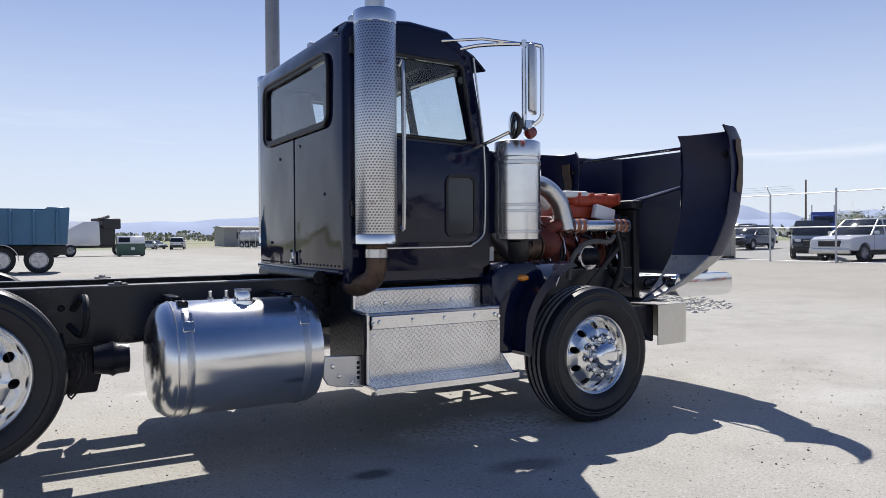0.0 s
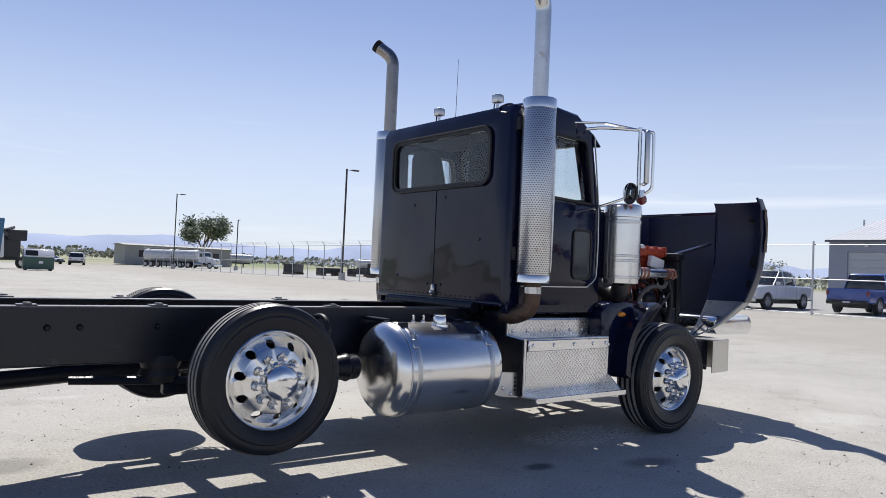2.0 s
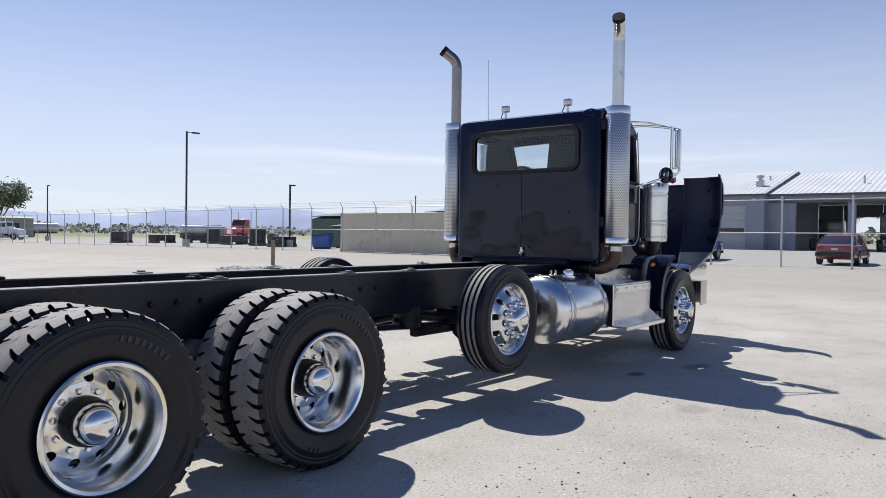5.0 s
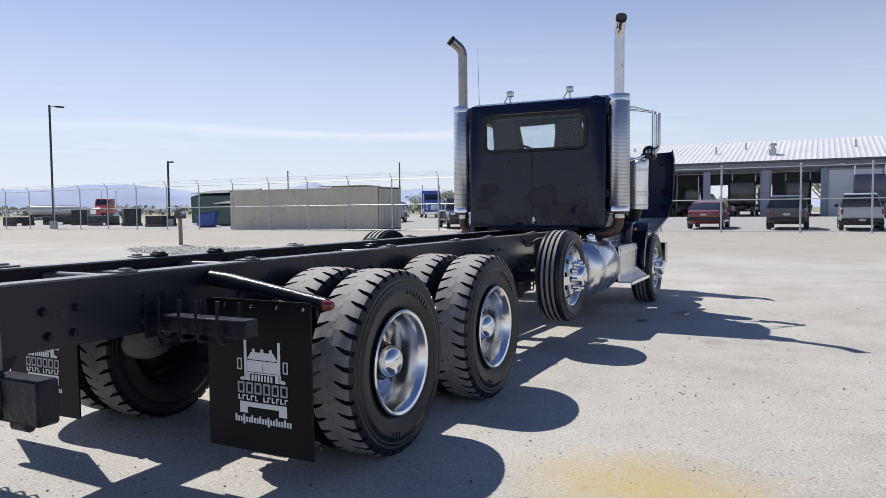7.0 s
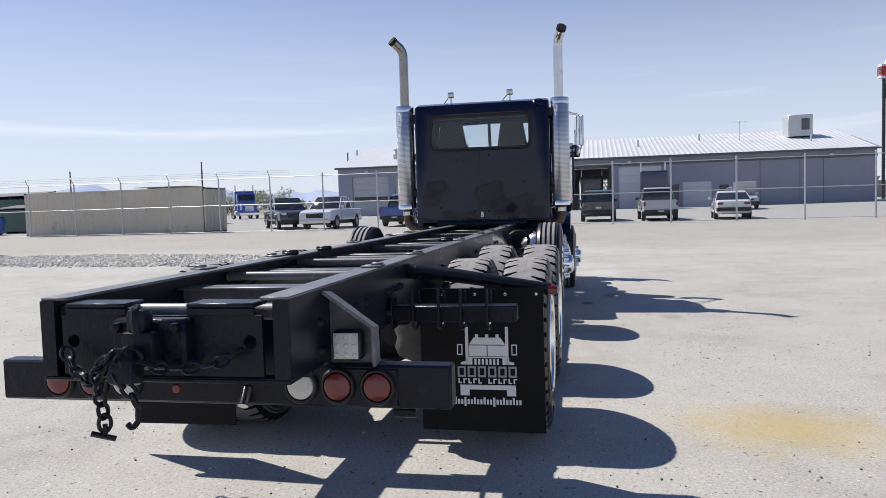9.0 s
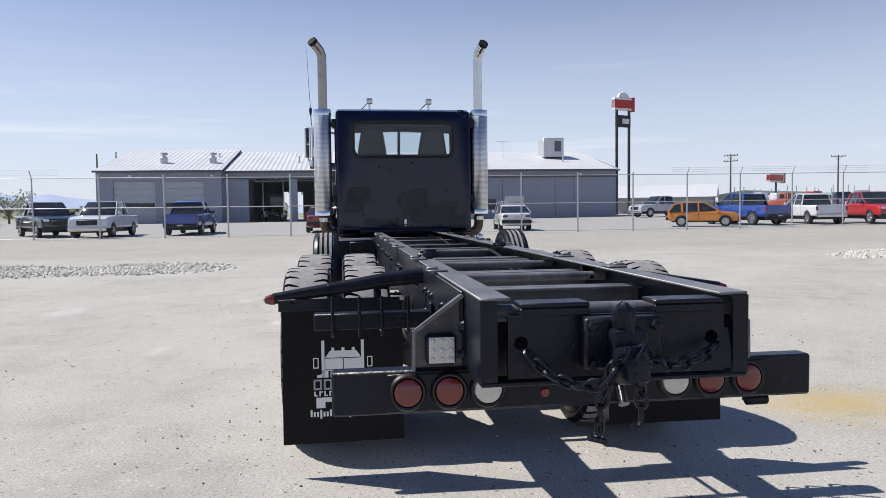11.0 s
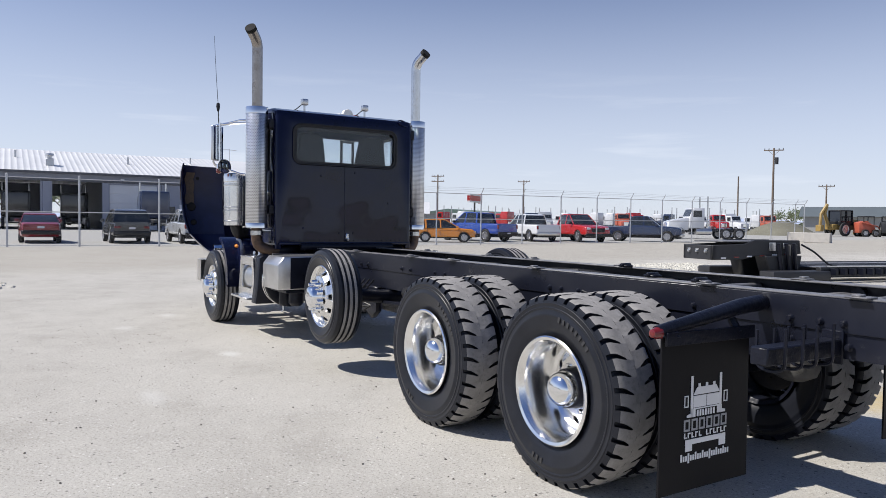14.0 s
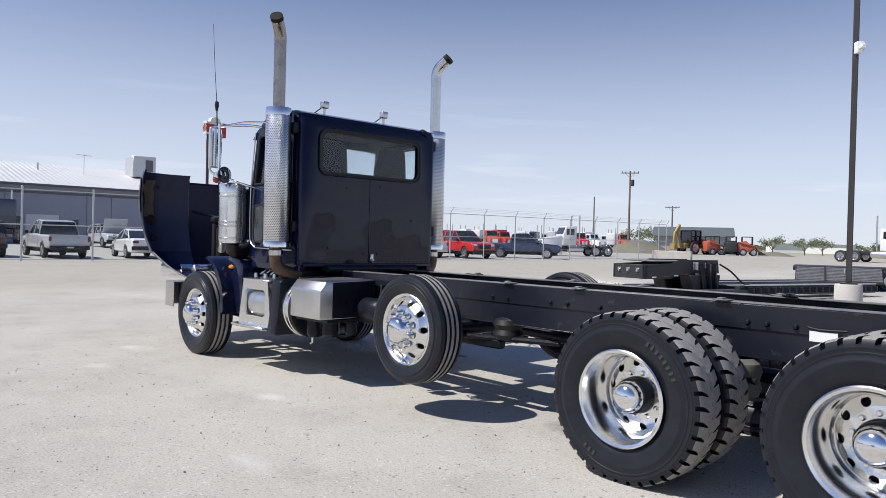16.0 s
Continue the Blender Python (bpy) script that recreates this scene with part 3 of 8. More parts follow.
def gravel_bed(cx, cy, rx, ry, turn, count, seed, label):
    rnd = random.Random(seed)
    ca, sa = math.cos(radians(turn)), math.sin(radians(turn))
    verts, faces = [], []
    for _ in range(count):
        while True:
            u, v = rnd.uniform(-1, 1), rnd.uniform(-1, 1)
            if u * u + v * v < rnd.uniform(0.45, 1.0):
                break
        x, y = cx + u * rx * ca - v * ry * sa, cy + u * rx * sa + v * ry * ca
        s = rnd.uniform(0.022, 0.062)
        h = s * rnd.uniform(0.4, 0.8)
        z = level(x, y)
        k, a0 = len(verts), rnd.uniform(0, 6.28)
        for i in range(5):
            a = a0 + i * 1.2566
            w = s * rnd.uniform(0.75, 1.2)
            verts.append((x + w * math.cos(a), y + w * math.sin(a), z))
        for i in range(5):
            a = a0 + 0.3 + i * 1.2566
            w = s * rnd.uniform(0.4, 0.75)
            verts.append((x + w * math.cos(a), y + w * math.sin(a), z + h * rnd.uniform(0.7, 1.1)))
        faces += [(k + i, k + (i + 1) % 5, k + 5 + (i + 1) % 5, k + 5 + i) for i in range(5)]
        faces.append(tuple(k + 5 + i for i in range(5)))
    solid("gravel_bed", bm_of(verts, faces), GRAVEL, label, "gravel", kind="stuff", angle=20)


gravel_bed(7.3, 12.5, 7.5, 2.3, 80, 7000, 1, "long bed of loose white crushed stone on the yard")
gravel_bed(6.9, 5.5, 2.2, 1.9, 60, 1500, 4, "small patch of loose white crushed stone on the yard")
gravel_bed(7.0, -15.2, 3.6, 1.5, -70, 1900, 2, "patch of loose white crushed stone beside the trailer")

PEBBLE = stuff_of("dark_pebble", (0.11, 0.10, 0.09), 0.85, 0, 0.4, 30, 0.2, 90)
PALE_PEBBLE = stuff_of("pale_pebble", (0.60, 0.58, 0.54), 0.85, 0, 0.3, 30, 0.2, 90)


def pebbles(count, seed, material, label, small, large):
    """Single loose stones strewn over the yard, thicker in places."""
    rn = random.Random(seed)
    verts, faces = [], []
    while len(verts) < count * 8:
        x, y = rn.uniform(-13, 4), rn.uniform(-8, 8)
        if noise.noise((x * 0.55, y * 0.55, seed)) < rn.uniform(-0.6, 0.5):
            continue
        s = small + (large - small) * rn.random() ** 3
        k, a0, z = len(verts), rn.uniform(0, 6.28), level(x, y)
        for i in range(4):
            w, a = s * rn.uniform(0.7, 1.2), a0 + i * 1.571
            verts.append((x + w * math.cos(a), y + w * math.sin(a), z - 0.002))
        for i in range(4):
            w, a = s * rn.uniform(0.35, 0.7), a0 + 0.4 + i * 1.571
            verts.append((x + w * math.cos(a), y + w * math.sin(a), z + s * rn.uniform(0.6, 1.0)))
        faces += [(k + i, k + (i + 1) % 4, k + 4 + (i + 1) % 4, k + 4 + i) for i in range(4)] + [(k + 4, k + 5, k + 6, k + 7)]
    solid("pebbles", bm_of(verts, faces), material, label, "pebbles", kind="stuff", angle=20)


pebbles(4200, 5, PEBBLE, "loose dark pebbles strewn on the packed yard", 0.003, 0.010)
pebbles(2600, 9, PALE_PEBBLE, "loose pale stone chips strewn on the packed yard", 0.003, 0.010)

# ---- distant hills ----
# the air's haze is mixed into the ridges' pale blue base colour
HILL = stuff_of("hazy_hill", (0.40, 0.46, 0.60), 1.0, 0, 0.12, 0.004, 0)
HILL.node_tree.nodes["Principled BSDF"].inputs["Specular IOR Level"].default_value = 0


def ridge(name, r, a0, a1, top, seed):
    rows = [[], [], []]
    n = 90
    for i in range(n + 1):
        a = radians(a0 + (a1 - a0) * i / n)
        env = math.sin(math.pi * i / n) ** 0.6
        h = top * env * (0.6 + 0.45 * noise.noise((i * 0.07 + seed, seed, 0)) + 0.12 * noise.noise((i * 0.31, seed, 3)))
        for row, rr, hh in zip(rows, (r, r * 1.05, r * 1.12), (-8, h * 0.55, h)):
            row.append((rr * math.cos(a), rr * math.sin(a), hh))
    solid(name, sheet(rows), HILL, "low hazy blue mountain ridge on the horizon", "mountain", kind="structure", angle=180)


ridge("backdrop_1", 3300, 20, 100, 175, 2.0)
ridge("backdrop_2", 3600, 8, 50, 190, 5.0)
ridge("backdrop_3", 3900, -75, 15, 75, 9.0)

# ---- fence ----
GALV = stuff_of("galvanised_steel", (0.5, 0.51, 0.53), 0.45, 0.6, 0.15, 3, 0.1, 40)
FX = 25.7
POST_Y = [15.78 + 3.05 * k for k in range(30, 0, -1)] + [15.78, 12.73, 9.69, 6.65, 3.6, 0.85, -2.48, -5.25] + [-8.28 - 3.05 * k for k in range(0, 15)] + [-52.2]


def build_fence():
    f = thing("fence", "tall galvanised chain-link fence with barbed wire arms", "fence")
    me = None
    armed = joined(tube([(0, 0, 0), (0, 0, 3.0)], 0.038, 8), tube([(0, 0, 3.0), (-0.14, 0, 3.16), (-0.25, 0, 3.36)], 0.022, 6))
    me = mesh_of("post", armed, GALV)
    plain = mesh_of("post", joined(tube([(0, 0, 0), (0, 0, 3.1)], 0.042, 8), lathe([(0.0, 3.14), (0.03, 3.13), (0.046, 3.1)], "z", 8)), GALV)
    for y in POST_Y:
        # the stretch before the workshop carries no arms
        ob = part("post", plain if -16 < y < 14 else me, GALV, f)
        ob.location = (FX, y, level(FX, y))
    y0, y1 = POST_Y[0], POST_Y[-1]
    for name, h, r in (("top_rail", 2.98, 0.02), ("middle_rail", 1.52, 0.022), ("bottom_wire", 0.06, 0.012)):
        part(name, tube([(FX, y, level(FX, y) + h) for y in (y0, 40, 15.78, 0.85, -20, -35, y1)], r, 6), GALV, f)
    for h, d in ((3.14, -0.12), (3.24, -0.18), (3.34, -0.24)):
        for a, b_ in ((y0, 14.5), (-16.5, y1)):
            part("barbed_wire", tube([(FX + d, y, level(FX, y) + h - 0.02 * (i % 2)) for i, y in enumerate(np.linspace(a, b_, 30))], 0.007, 4), GALV, f)
    # woven mesh: crossing wires
    verts, faces = [], []
    def strand(ya, za, yb, zb):
        k = len(verts)
        w = 0.0008
        za, zb = za + level(FX, ya), zb + level(FX, yb)
        verts.extend([(FX, ya - w, za), (FX, ya + w, za), (FX, yb + w, zb), (FX, yb - w, zb)])
        faces.append((k, k + 1, k + 2, k + 3))
    y = y1 - 3
    while y < 62:
        for s in (1, -1):
            ya, yb = (y, y + 2.92) if s > 0 else (y + 2.92, y)
            if y1 <= ya <= 62 and y1 <= yb <= 62:
                strand(ya, 0.06, yb, 2.98)
        y += 0.12
    ob = part("chain_link", bm_of(verts, faces), GALV, f)
    tagged(ob, kind="stuff")


build_fence()

# ---- workshop building ----
CLAD = stuff_of("grey_blue_cladding", (0.27, 0.29, 0.36), 0.5, 0, 0.08, 0.6, 0.1, 8)
CLAD_DARK = stuff_of("dark_trim", (0.10, 0.105, 0.12), 0.5, 0, 0.1, 1.0, 0.1, 8)
ROOF = stuff_of("white_metal_roof", (0.60, 0.61, 0.62), 0.45, 0, 0.08, 0.4, 0.05, 6)
DOOR_PAINT = stuff_of("roller_door", (0.42, 0.44, 0.47), 0.45, 0, 0.08, 1.0, 0.05, 10)
WHITE_DOOR = stuff_of("white_door", (0.62, 0.64, 0.68), 0.45, 0, 0.06, 1.0, 0.05, 10)
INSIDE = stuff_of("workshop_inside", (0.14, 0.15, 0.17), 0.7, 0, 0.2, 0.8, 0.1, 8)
GALV_VENT = stuff_of("vent_metal", (0.55, 0.56, 0.57), 0.4, 0.5, 0.1, 2, 0.1, 20)
WIN_DARK = stuff_of("dark_window", (0.03, 0.035, 0.045), 0.08, 0, 0.2, 1, 0)
BX, BZ = 58.0, 0.5


def roller_door(parent, y0, y1, z1, material, rows=5):
    d = part("roller_door", box(BX + 0.06, BX + 0.12, y0, y1, BZ, BZ + z1), material, parent)
    step = z1 / rows
    seen = mesh_of("panel", box(-0.02, 0.02, 0.03, (y1 - y0) - 0.03, 0.03, step - 0.03, 0.012, 1), material)
    for i in range(rows):
        p = part("panel", seen, material, d)
        p.location = (BX + 0.05, y0, BZ + i * step)
    return d


def build_workshop():
    w = thing("workshop_building", "long grey-blue metal workshop with a white ribbed roof and open bays", "building")
    # left gabled block
    ly0, ly1, le = 12.3, 22.95, 4.72
    ry0, ry1, re = -25.7, 12.3, 4.72
    deep = 22.0
    doors_l = [(13.6, 17.2), (17.85, 21.5)]
    front = plate([(ly0, BZ), (ly1, BZ), (ly1, BZ + le), (ly0, BZ + le)], [[(a, BZ + 0.02), (b, BZ + 0.02), (b, BZ + 3.8), (a, BZ + 3.8)] for a, b in doors_l], "x", BX - 1.2, BX - 1.0)
    part("front_wall", front, CLAD, w)
    for a, b in doors_l:
        d = roller_door(w, a, b, 3.8, DOOR_PAINT, 6)
        d.location.x = -1.1
        part("window_strip", box(BX - 1.08, BX - 1.06, a + 0.15, b - 0.15, BZ + 1.45, BZ + 1.85), WIN_DARK, d).location.x = 1.1
    part("side_wall", box(BX - 1.0, BX + deep, ly1 - 0.2, ly1, BZ, BZ + le), CLAD, w)
    part("side_wall", box(BX - 1.2, BX + deep, ly0 - 0.2, ly0, BZ, BZ + le), CLAD, w)
    part("back_wall", box(BX + deep, BX + deep + 0.2, ly0, ly1, BZ, BZ + le), CLAD, w)
    # roofs with a ridge along y
    mid = BX + deep / 2
    def roof(y0, y1, x0, z0, zr, rib):
        rows = []
        n = max(2, int((y1 - y0) / rib))
        for i in range(n):
            ya = y0 + (y1 - y0) * i / n
            for yy, up in ((ya, 0.0), (ya + rib * 0.72, 0.0), (ya + rib * 0.77, 0.018), (ya + rib * 0.93, 0.018)):
                rows.append([(x0, yy, z0 + up), (mid, yy, zr + up), (2 * mid - x0, yy, z0 + up)])
        rows.append([(x0, y1, z0), (mid, y1, zr), (2 * mid - x0, y1, z0)])
        return sheet(rows, 0.08)
    part("roof", roof(ly0 - 0.3, ly1 + 0.2, BX - 1.5, BZ + le + 0.05, BZ + le + 2.95, 0.45), ROOF, w)
    part("roof", roof(ry0 - 0.2, ry1 - 0.3, BX - 0.5, BZ + re + 0.05, BZ + re + 2.65, 0.45), ROOF, w)
    for y0_, y1_, x0, z in ((ly0 - 0.3, ly1 + 0.2, BX - 1.5, BZ + le), (ry0 - 0.2, ry1 - 0.31, BX - 0.5, BZ + re)):
        part("gutter", box(x0 - 0.12, x0 + 0.04, y0_, y1_, z - 0.12, z + 0.06, 0.02, 1), CLAD_DARK, w)
    for y, e, top in ((ly1 - 0.1, le, 2.75), (ly0 - 0.1, le, 2.75), (ry0 + 0.1, re, 2.6)):
        x0 = BX - 1.2 if e == le else BX
        part("gable", prism([(x0, BZ + e - 0.02), (2 * mid - x0, BZ + e - 0.02), (mid, BZ + e + top)], "y", y - 0.1, y + 0.1), CLAD, w)
    # long block with bays
    bays = [(5.99, 9.83), (1.3, 5.39), (-3.35, 0.43)]
    shut = [(-7.74, -3.86, 3.85), (-12.1, -9.6, 2.3)]
    holes = [[(a, BZ + 0.02), (b, BZ + 0.02), (b, BZ + 4.0), (a, BZ + 4.0)] for a, b in bays]
    holes += [[(a, BZ + 0.02), (b, BZ + 0.02), (b, BZ + h), (a, BZ + h)] for a, b, h in shut]
    holes += [[(-9.27, BZ + 0.6), (-8.38, BZ + 0.6), (-8.38, BZ + 2.1), (-9.27, BZ + 2.1)], [(-13.58, BZ + 0.9), (-12.75, BZ + 0.9), (-12.75, BZ + 1.95), (-13.58, BZ + 1.95)]]
    part("front_wall", plate([(ry0, BZ), (ry1, BZ), (ry1, BZ + re), (ry0, BZ + re)], holes, "x", BX, BX + 0.2), CLAD, w)
    for a, b, h in shut:
        roller_door(w, a, b, h, WHITE_DOOR, 5)
    for a, b, z0, z1 in ((-9.27, -8.38, 0.6, 2.1), (-13.58, -12.75, 0.9, 1.95)):
        part("window", box(BX + 0.06, BX + 0.1, a, b, BZ + z0, BZ + z1), WIN_DARK, w)
    back_holes = [[(a, BZ + 0.02), (b, BZ + 0.02), (b, BZ + 3.4), (a, BZ + 3.4)] for a, b in ((6.2, 8.6), (1.5, 4.9), (-3.4, 0.0))]
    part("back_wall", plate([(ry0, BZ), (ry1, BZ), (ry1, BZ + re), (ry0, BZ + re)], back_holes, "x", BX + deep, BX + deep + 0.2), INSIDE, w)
    part("side_wall", box(BX + 0.2, BX + deep, ry0, ry0 + 0.2, BZ, BZ + re), CLAD, w)
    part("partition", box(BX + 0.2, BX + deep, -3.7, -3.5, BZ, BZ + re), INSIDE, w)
    part("fascia", box(BX - 0.16, BX - 0.02, ry0, ry1 - 0.3, BZ + 4.0, BZ + 4.16, 0.02, 1), CLAD_DARK, w)
    for y in (10.15, 5.69, 0.86, -3.6):
        part("pillar", box(BX - 0.1, BX + 0.0, y - 0.28, y + 0.28, BZ, BZ + 3.98, 0.02, 1), CLAD, w)
    for y in (-8.1, -14.2, -16.2, -19.5, -21.4):
        part("seam", box(BX - 0.03, BX - 0.005, y - 0.02, y + 0.02, BZ, BZ + 3.95), CLAD_DARK, w)
    # roof vents
    def vent(x, y, z):
        v = joined(box(x - 0.3, x + 0.3, y - 0.3, y + 0.3, z - 0.2, z + 0.5, 0.03, 1), lathe([(0.0, z + 0.98), (0.32, z + 0.92), (0.36, z + 0.75), (0.2, z + 0.7), (0.2, z + 0.45)], "z", 14, (x, y, 0)))
        part("roof_vent", v, GALV_VENT, w)
    for y in (13.4, 17.9):
        vent(BX + 2.5, y, BZ + le + 1.0)
    vent(BX + 2.5, 0.5, BZ + re + 0.8)
    for x, y in ((BX + 7, 23.6), (BX + 6, 13.4), (BX + 4, 5.4), (BX + 6, 3.0), (BX + 5, -6.0), (BX + 7, -12.0), (BX + 4, -21.5)):
        z = BZ + re + (x - BX) * 0.22
        part("flue", tube([(x, y, z - 0.3), (x, y, z + 0.85)], 0.09, 8), GALV_VENT, w)
    # rooftop cooler
    c = part("rooftop_cooler", box(BX + 6.0, BX + 8.2, -22.2, -20.0, BZ + re + 1.7, BZ + re + 3.75, 0.05, 1), GALV_VENT, w, "boxy grey evaporative cooler")
    part("grille", box(BX + 5.96, BX + 6.0, -21.9, -21.2, BZ + re + 2.3, BZ + re + 3.4), CLAD_DARK, c)
    part("aerial", joined(tube([(BX + 6, -15.6, BZ + re + 1.4), (BX + 6, -15.6, BZ + re + 3.4)], 0.03, 6), tube([(BX + 6, -16.3, BZ + re + 3.3), (BX + 6, -14.9, BZ + re + 3.35)], 0.025, 6)), GALV_VENT, w)
    for y in (-4.9, -22.0, 12.9, 20.0):
        part("wall_lamp", box(BX - 0.25 if y < 12 else BX - 1.4, BX if y < 12 else BX - 1.2, y - 0.15, y + 0.15, BZ + 4.2, BZ + 4.4, 0.03, 1), WHITE_DOOR, w)


build_workshop()

# ---- shipping container ----
TAN = stuff_of("tan_container", (0.58, 0.53, 0.43), 0.55, 0, 0.1, 0.5, 0.1, 12, dirt=(0.22, 0.17, 0.11), dirt_amount=0.05)
WOOD = stuff_of("weathered_wood", (0.26, 0.22, 0.15), 0.8, 0, 0.25, 4, 0.3, 40)


def build_container():
    x0, x1, y0, y1, z0, z1 = 26.6, 29.04, 20.2, 32.15, 0.13, 2.78
    c = thing("shipping_container", "long tan corrugated steel shipping container behind the fence", "container")
    for x, s in ((x0, 1), (x1, -1)):
        pts, y, up = [], y0 + 0.1, 0
        while y < y1 - 0.1:
            pts += [(x + s * (0.026 if up else 0.01), y), (x + s * (0.026 if up else 0.01), y + 0.1)]
            y += 0.14
            up = 1 - up
        rows = [[(px, py, zz) for px, py in pts] for zz in (z0 + 0.16, z1 - 0.1)]
        part("side_panel", sheet(rows, 0.01), TAN, c)
    part("roof_panel", box(x0 + 0.03, x1 - 0.03, y0, y1, z1 - 0.06, z1 - 0.02), TAN, c)
    part("end_panel", box(x0 + 0.05, x1 - 0.05, y1 - 0.06, y1, z0 + 0.1, z1 - 0.1), TAN, c)
    for x in (x0, x1 - 0.12):
        for y in (y0, y1 - 0.16):
            part("corner_post", box(x, x + 0.12, y, y + 0.16, z0, z1, 0.01, 1), TAN, c)
        part("rail", box(x, x + 0.1, y0, y1, z1 - 0.12, z1 - 0.001, 0.01, 1), TAN, c)
        part("rail", box(x, x + 0.1, y0, y1, z0, z0 + 0.16, 0.01, 1), TAN, c)
    for a in (x0 + 0.13, (x0 + x1) / 2 + 0.01):
        d = part("door", box(a, a + 1.07, y0 - 0.005, y0 + 0.05, z0 + 0.12, z1 - 0.12, 0.01, 1), TAN, c)
        for k in (0.3, 0.75):
            part("lock_bar", tube([(a + k, y0 - 0.04, z0 + 0.1), (a + k, y0 - 0.04, z1 - 0.1)], 0.02, 6), GALV, d)
    p = thing("wooden_frame", "weathered wooden pallet frame lying on the tan container", "pallet")
    for i in range(6):
        part("board", box(27.0 + i * 0.32, 27.2 + i * 0.32, 21.6, 25.0 - 0.9 * (i % 2), 2.78 + 0.09, 2.81 + 0.09), WOOD, p)
    for y in (21.8, 23.0, 24.0):
        part("bearer", box(27.0, 28.9, y, y + 0.1, 2.761, 2.87), WOOD, p)


build_container()


# ---- the truck ----
truck = thing("truck", "black day-cab truck with bare frame, open hood and raised axle", "truck", m=Matrix.Rotation(radians(0.42), 4, "Z"))


def tyre_profile(R, w, rb, grooves, low=0.0):
    h = w / 2
    side = [(rb, -h * 0.70), (rb + 0.012, -h * 0.80), (rb + 0.3 * (R - rb), -h * 0.97), (rb + 0.5 * (R - rb), -h), (rb + 0.52 * (R - rb), -h * 1.012), (rb + 0.56 * (R - rb), -h * 1.012), (rb + 0.58 * (R - rb), -h * 0.995), (R - 0.085, -h * 0.975), (R - 0.082, -h * 0.99), (R - 0.074, -h * 0.99), (R - 0.071, -h * 0.965), (R - 0.058, -h * 0.955), (R - 0.055, -h * 0.968), (R - 0.048, -h * 0.965), (R - 0.045, -h * 0.94), (R - 0.035, -h * 0.93), (R - 0.012 - low, -h * 0.85)]
    mid = []
    for g in grooves:
        mid += [(R - low, g * h - 0.011), (R - 0.013, g * h - 0.007), (R - 0.013, g * h + 0.007), (R - low, g * h + 0.011)]
    if not grooves:
        mid = [(R - low, -h * 0.7), (R - low, h * 0.7)]
    return side + mid + [(r, -a) for r, a in side[::-1]]


def lugs(R, w, n):
    """Deep shoulder blocks of a traction tread, with tapering slots between them."""
    verts, faces = [], []
    h = w / 2
    pitch = 2 * math.pi / n
    for s in (-1, 1):
        for k in range(n):
            c = (k + (0.5 if s > 0 else 0)) * pitch
            st = []
            for a, half, skew in ((0.0, 0.5, 0.45), (0.16, 0.5, 0.48), (0.27, 0.5, 0.52), (0.31, 0.44, 0.55), (0.45, 0.40, 0.64), (0.58, 0.37, 0.74), (0.70, 0.355, 0.80), (0.85, 0.345, 0.84), (0.945, 0.34, 0.85)):
                rr = R if a < 0.58 else (R - 0.003 if a < 0.75 else (R - 0.012 if a < 0.9 else R - 0.042))
                st.append((a * h * s, c + (skew - half) * pitch, c + (skew + half) * pitch, rr))
            k0 = len(verts)
            for a, t0, t1, rr in st:
                for t in (t0, t1):
                    for r in (rr, R - 0.035 if rr > R - 0.03 else R - 0.07):
                        verts.append((r * math.cos(t), a, r * math.sin(t)))
            for i in range(len(st) - 1):
                p, q = k0 + 4 * i, k0 + 4 * (i + 1)
                faces += [(p, p + 2, q + 2, q), (p, q, q + 1, p + 1), (p + 2, p + 3, q + 3, q + 2)]
            p = k0 + 4 * (len(st) - 1)
            faces += [(p, p + 2, p + 3, p + 1), (k0, k0 + 1, k0 + 3, k0 + 2)]
    bm = bm_of(verts, faces)
    bmesh.ops.recalc_face_normals(bm, faces=bm.faces)
    return bm


def disc_with_holes(r0, r1, rh, rc, n, profile, thick):
    """A dished wheel disc with hand holes; profile gives the offset along the axle at a radius."""
    loops = [ring(0, 0, r1, 60), ring(0, 0, r0, 40)]
    for i in range(n):
        a = 2 * math.pi * (i + 0.5) / n
        loops.append(ring(rc * math.cos(a), rc * math.sin(a), rh, 12))
    bm = plate(loops[0], loops[1:], "y", 0, thick)
    for v in bm.verts:
        v.co.y += profile(math.hypot(v.co.x, v.co.z))
    return bm


def lug_nut(x, z, y, size=0.017, length=0.05):
    return lathe([(0.0, -length), (size * 0.7, -length * 0.96), (size * 0.95, -length * 0.75), (size, -length * 0.2), (size * 1.35, 0.0)], "y", 10, (x, y, z))


BORE = stuff_of("dark_hole", (0.008, 0.008, 0.009), 0.8, 0, 0.2, 8, 0)
# outset wheel (steer and lift axles): outboard is -y
lip = 0.292
outset = joined(
    lathe([(0.262, 0.13), (0.262, -0.02), (0.272, -0.055), (lip, -0.085), (lip + 0.012, -0.098), (lip + 0.014, -0.112), (lip + 0.006, -0.118), (lip - 0.008, -0.112), (lip - 0.02, -0.094), (0.262, -0.07)], "y", 60),
    disc_with_holes(0.10, 0.266, 0.0265, 0.222, 10, lambda r: -0.075 - 0.075 * (1 - ease(0.17, 0.262, r)), 0.022))
OUTSET = mesh_of("wheel", outset, ALU)
STEER_TYRE = mesh_of("tyre", lathe(tyre_profile(0.516, 0.285, 0.286, (-0.55, -0.19, 0.19, 0.55)), "y", 80), RUBBER, worn=(TREAD, 0.510))
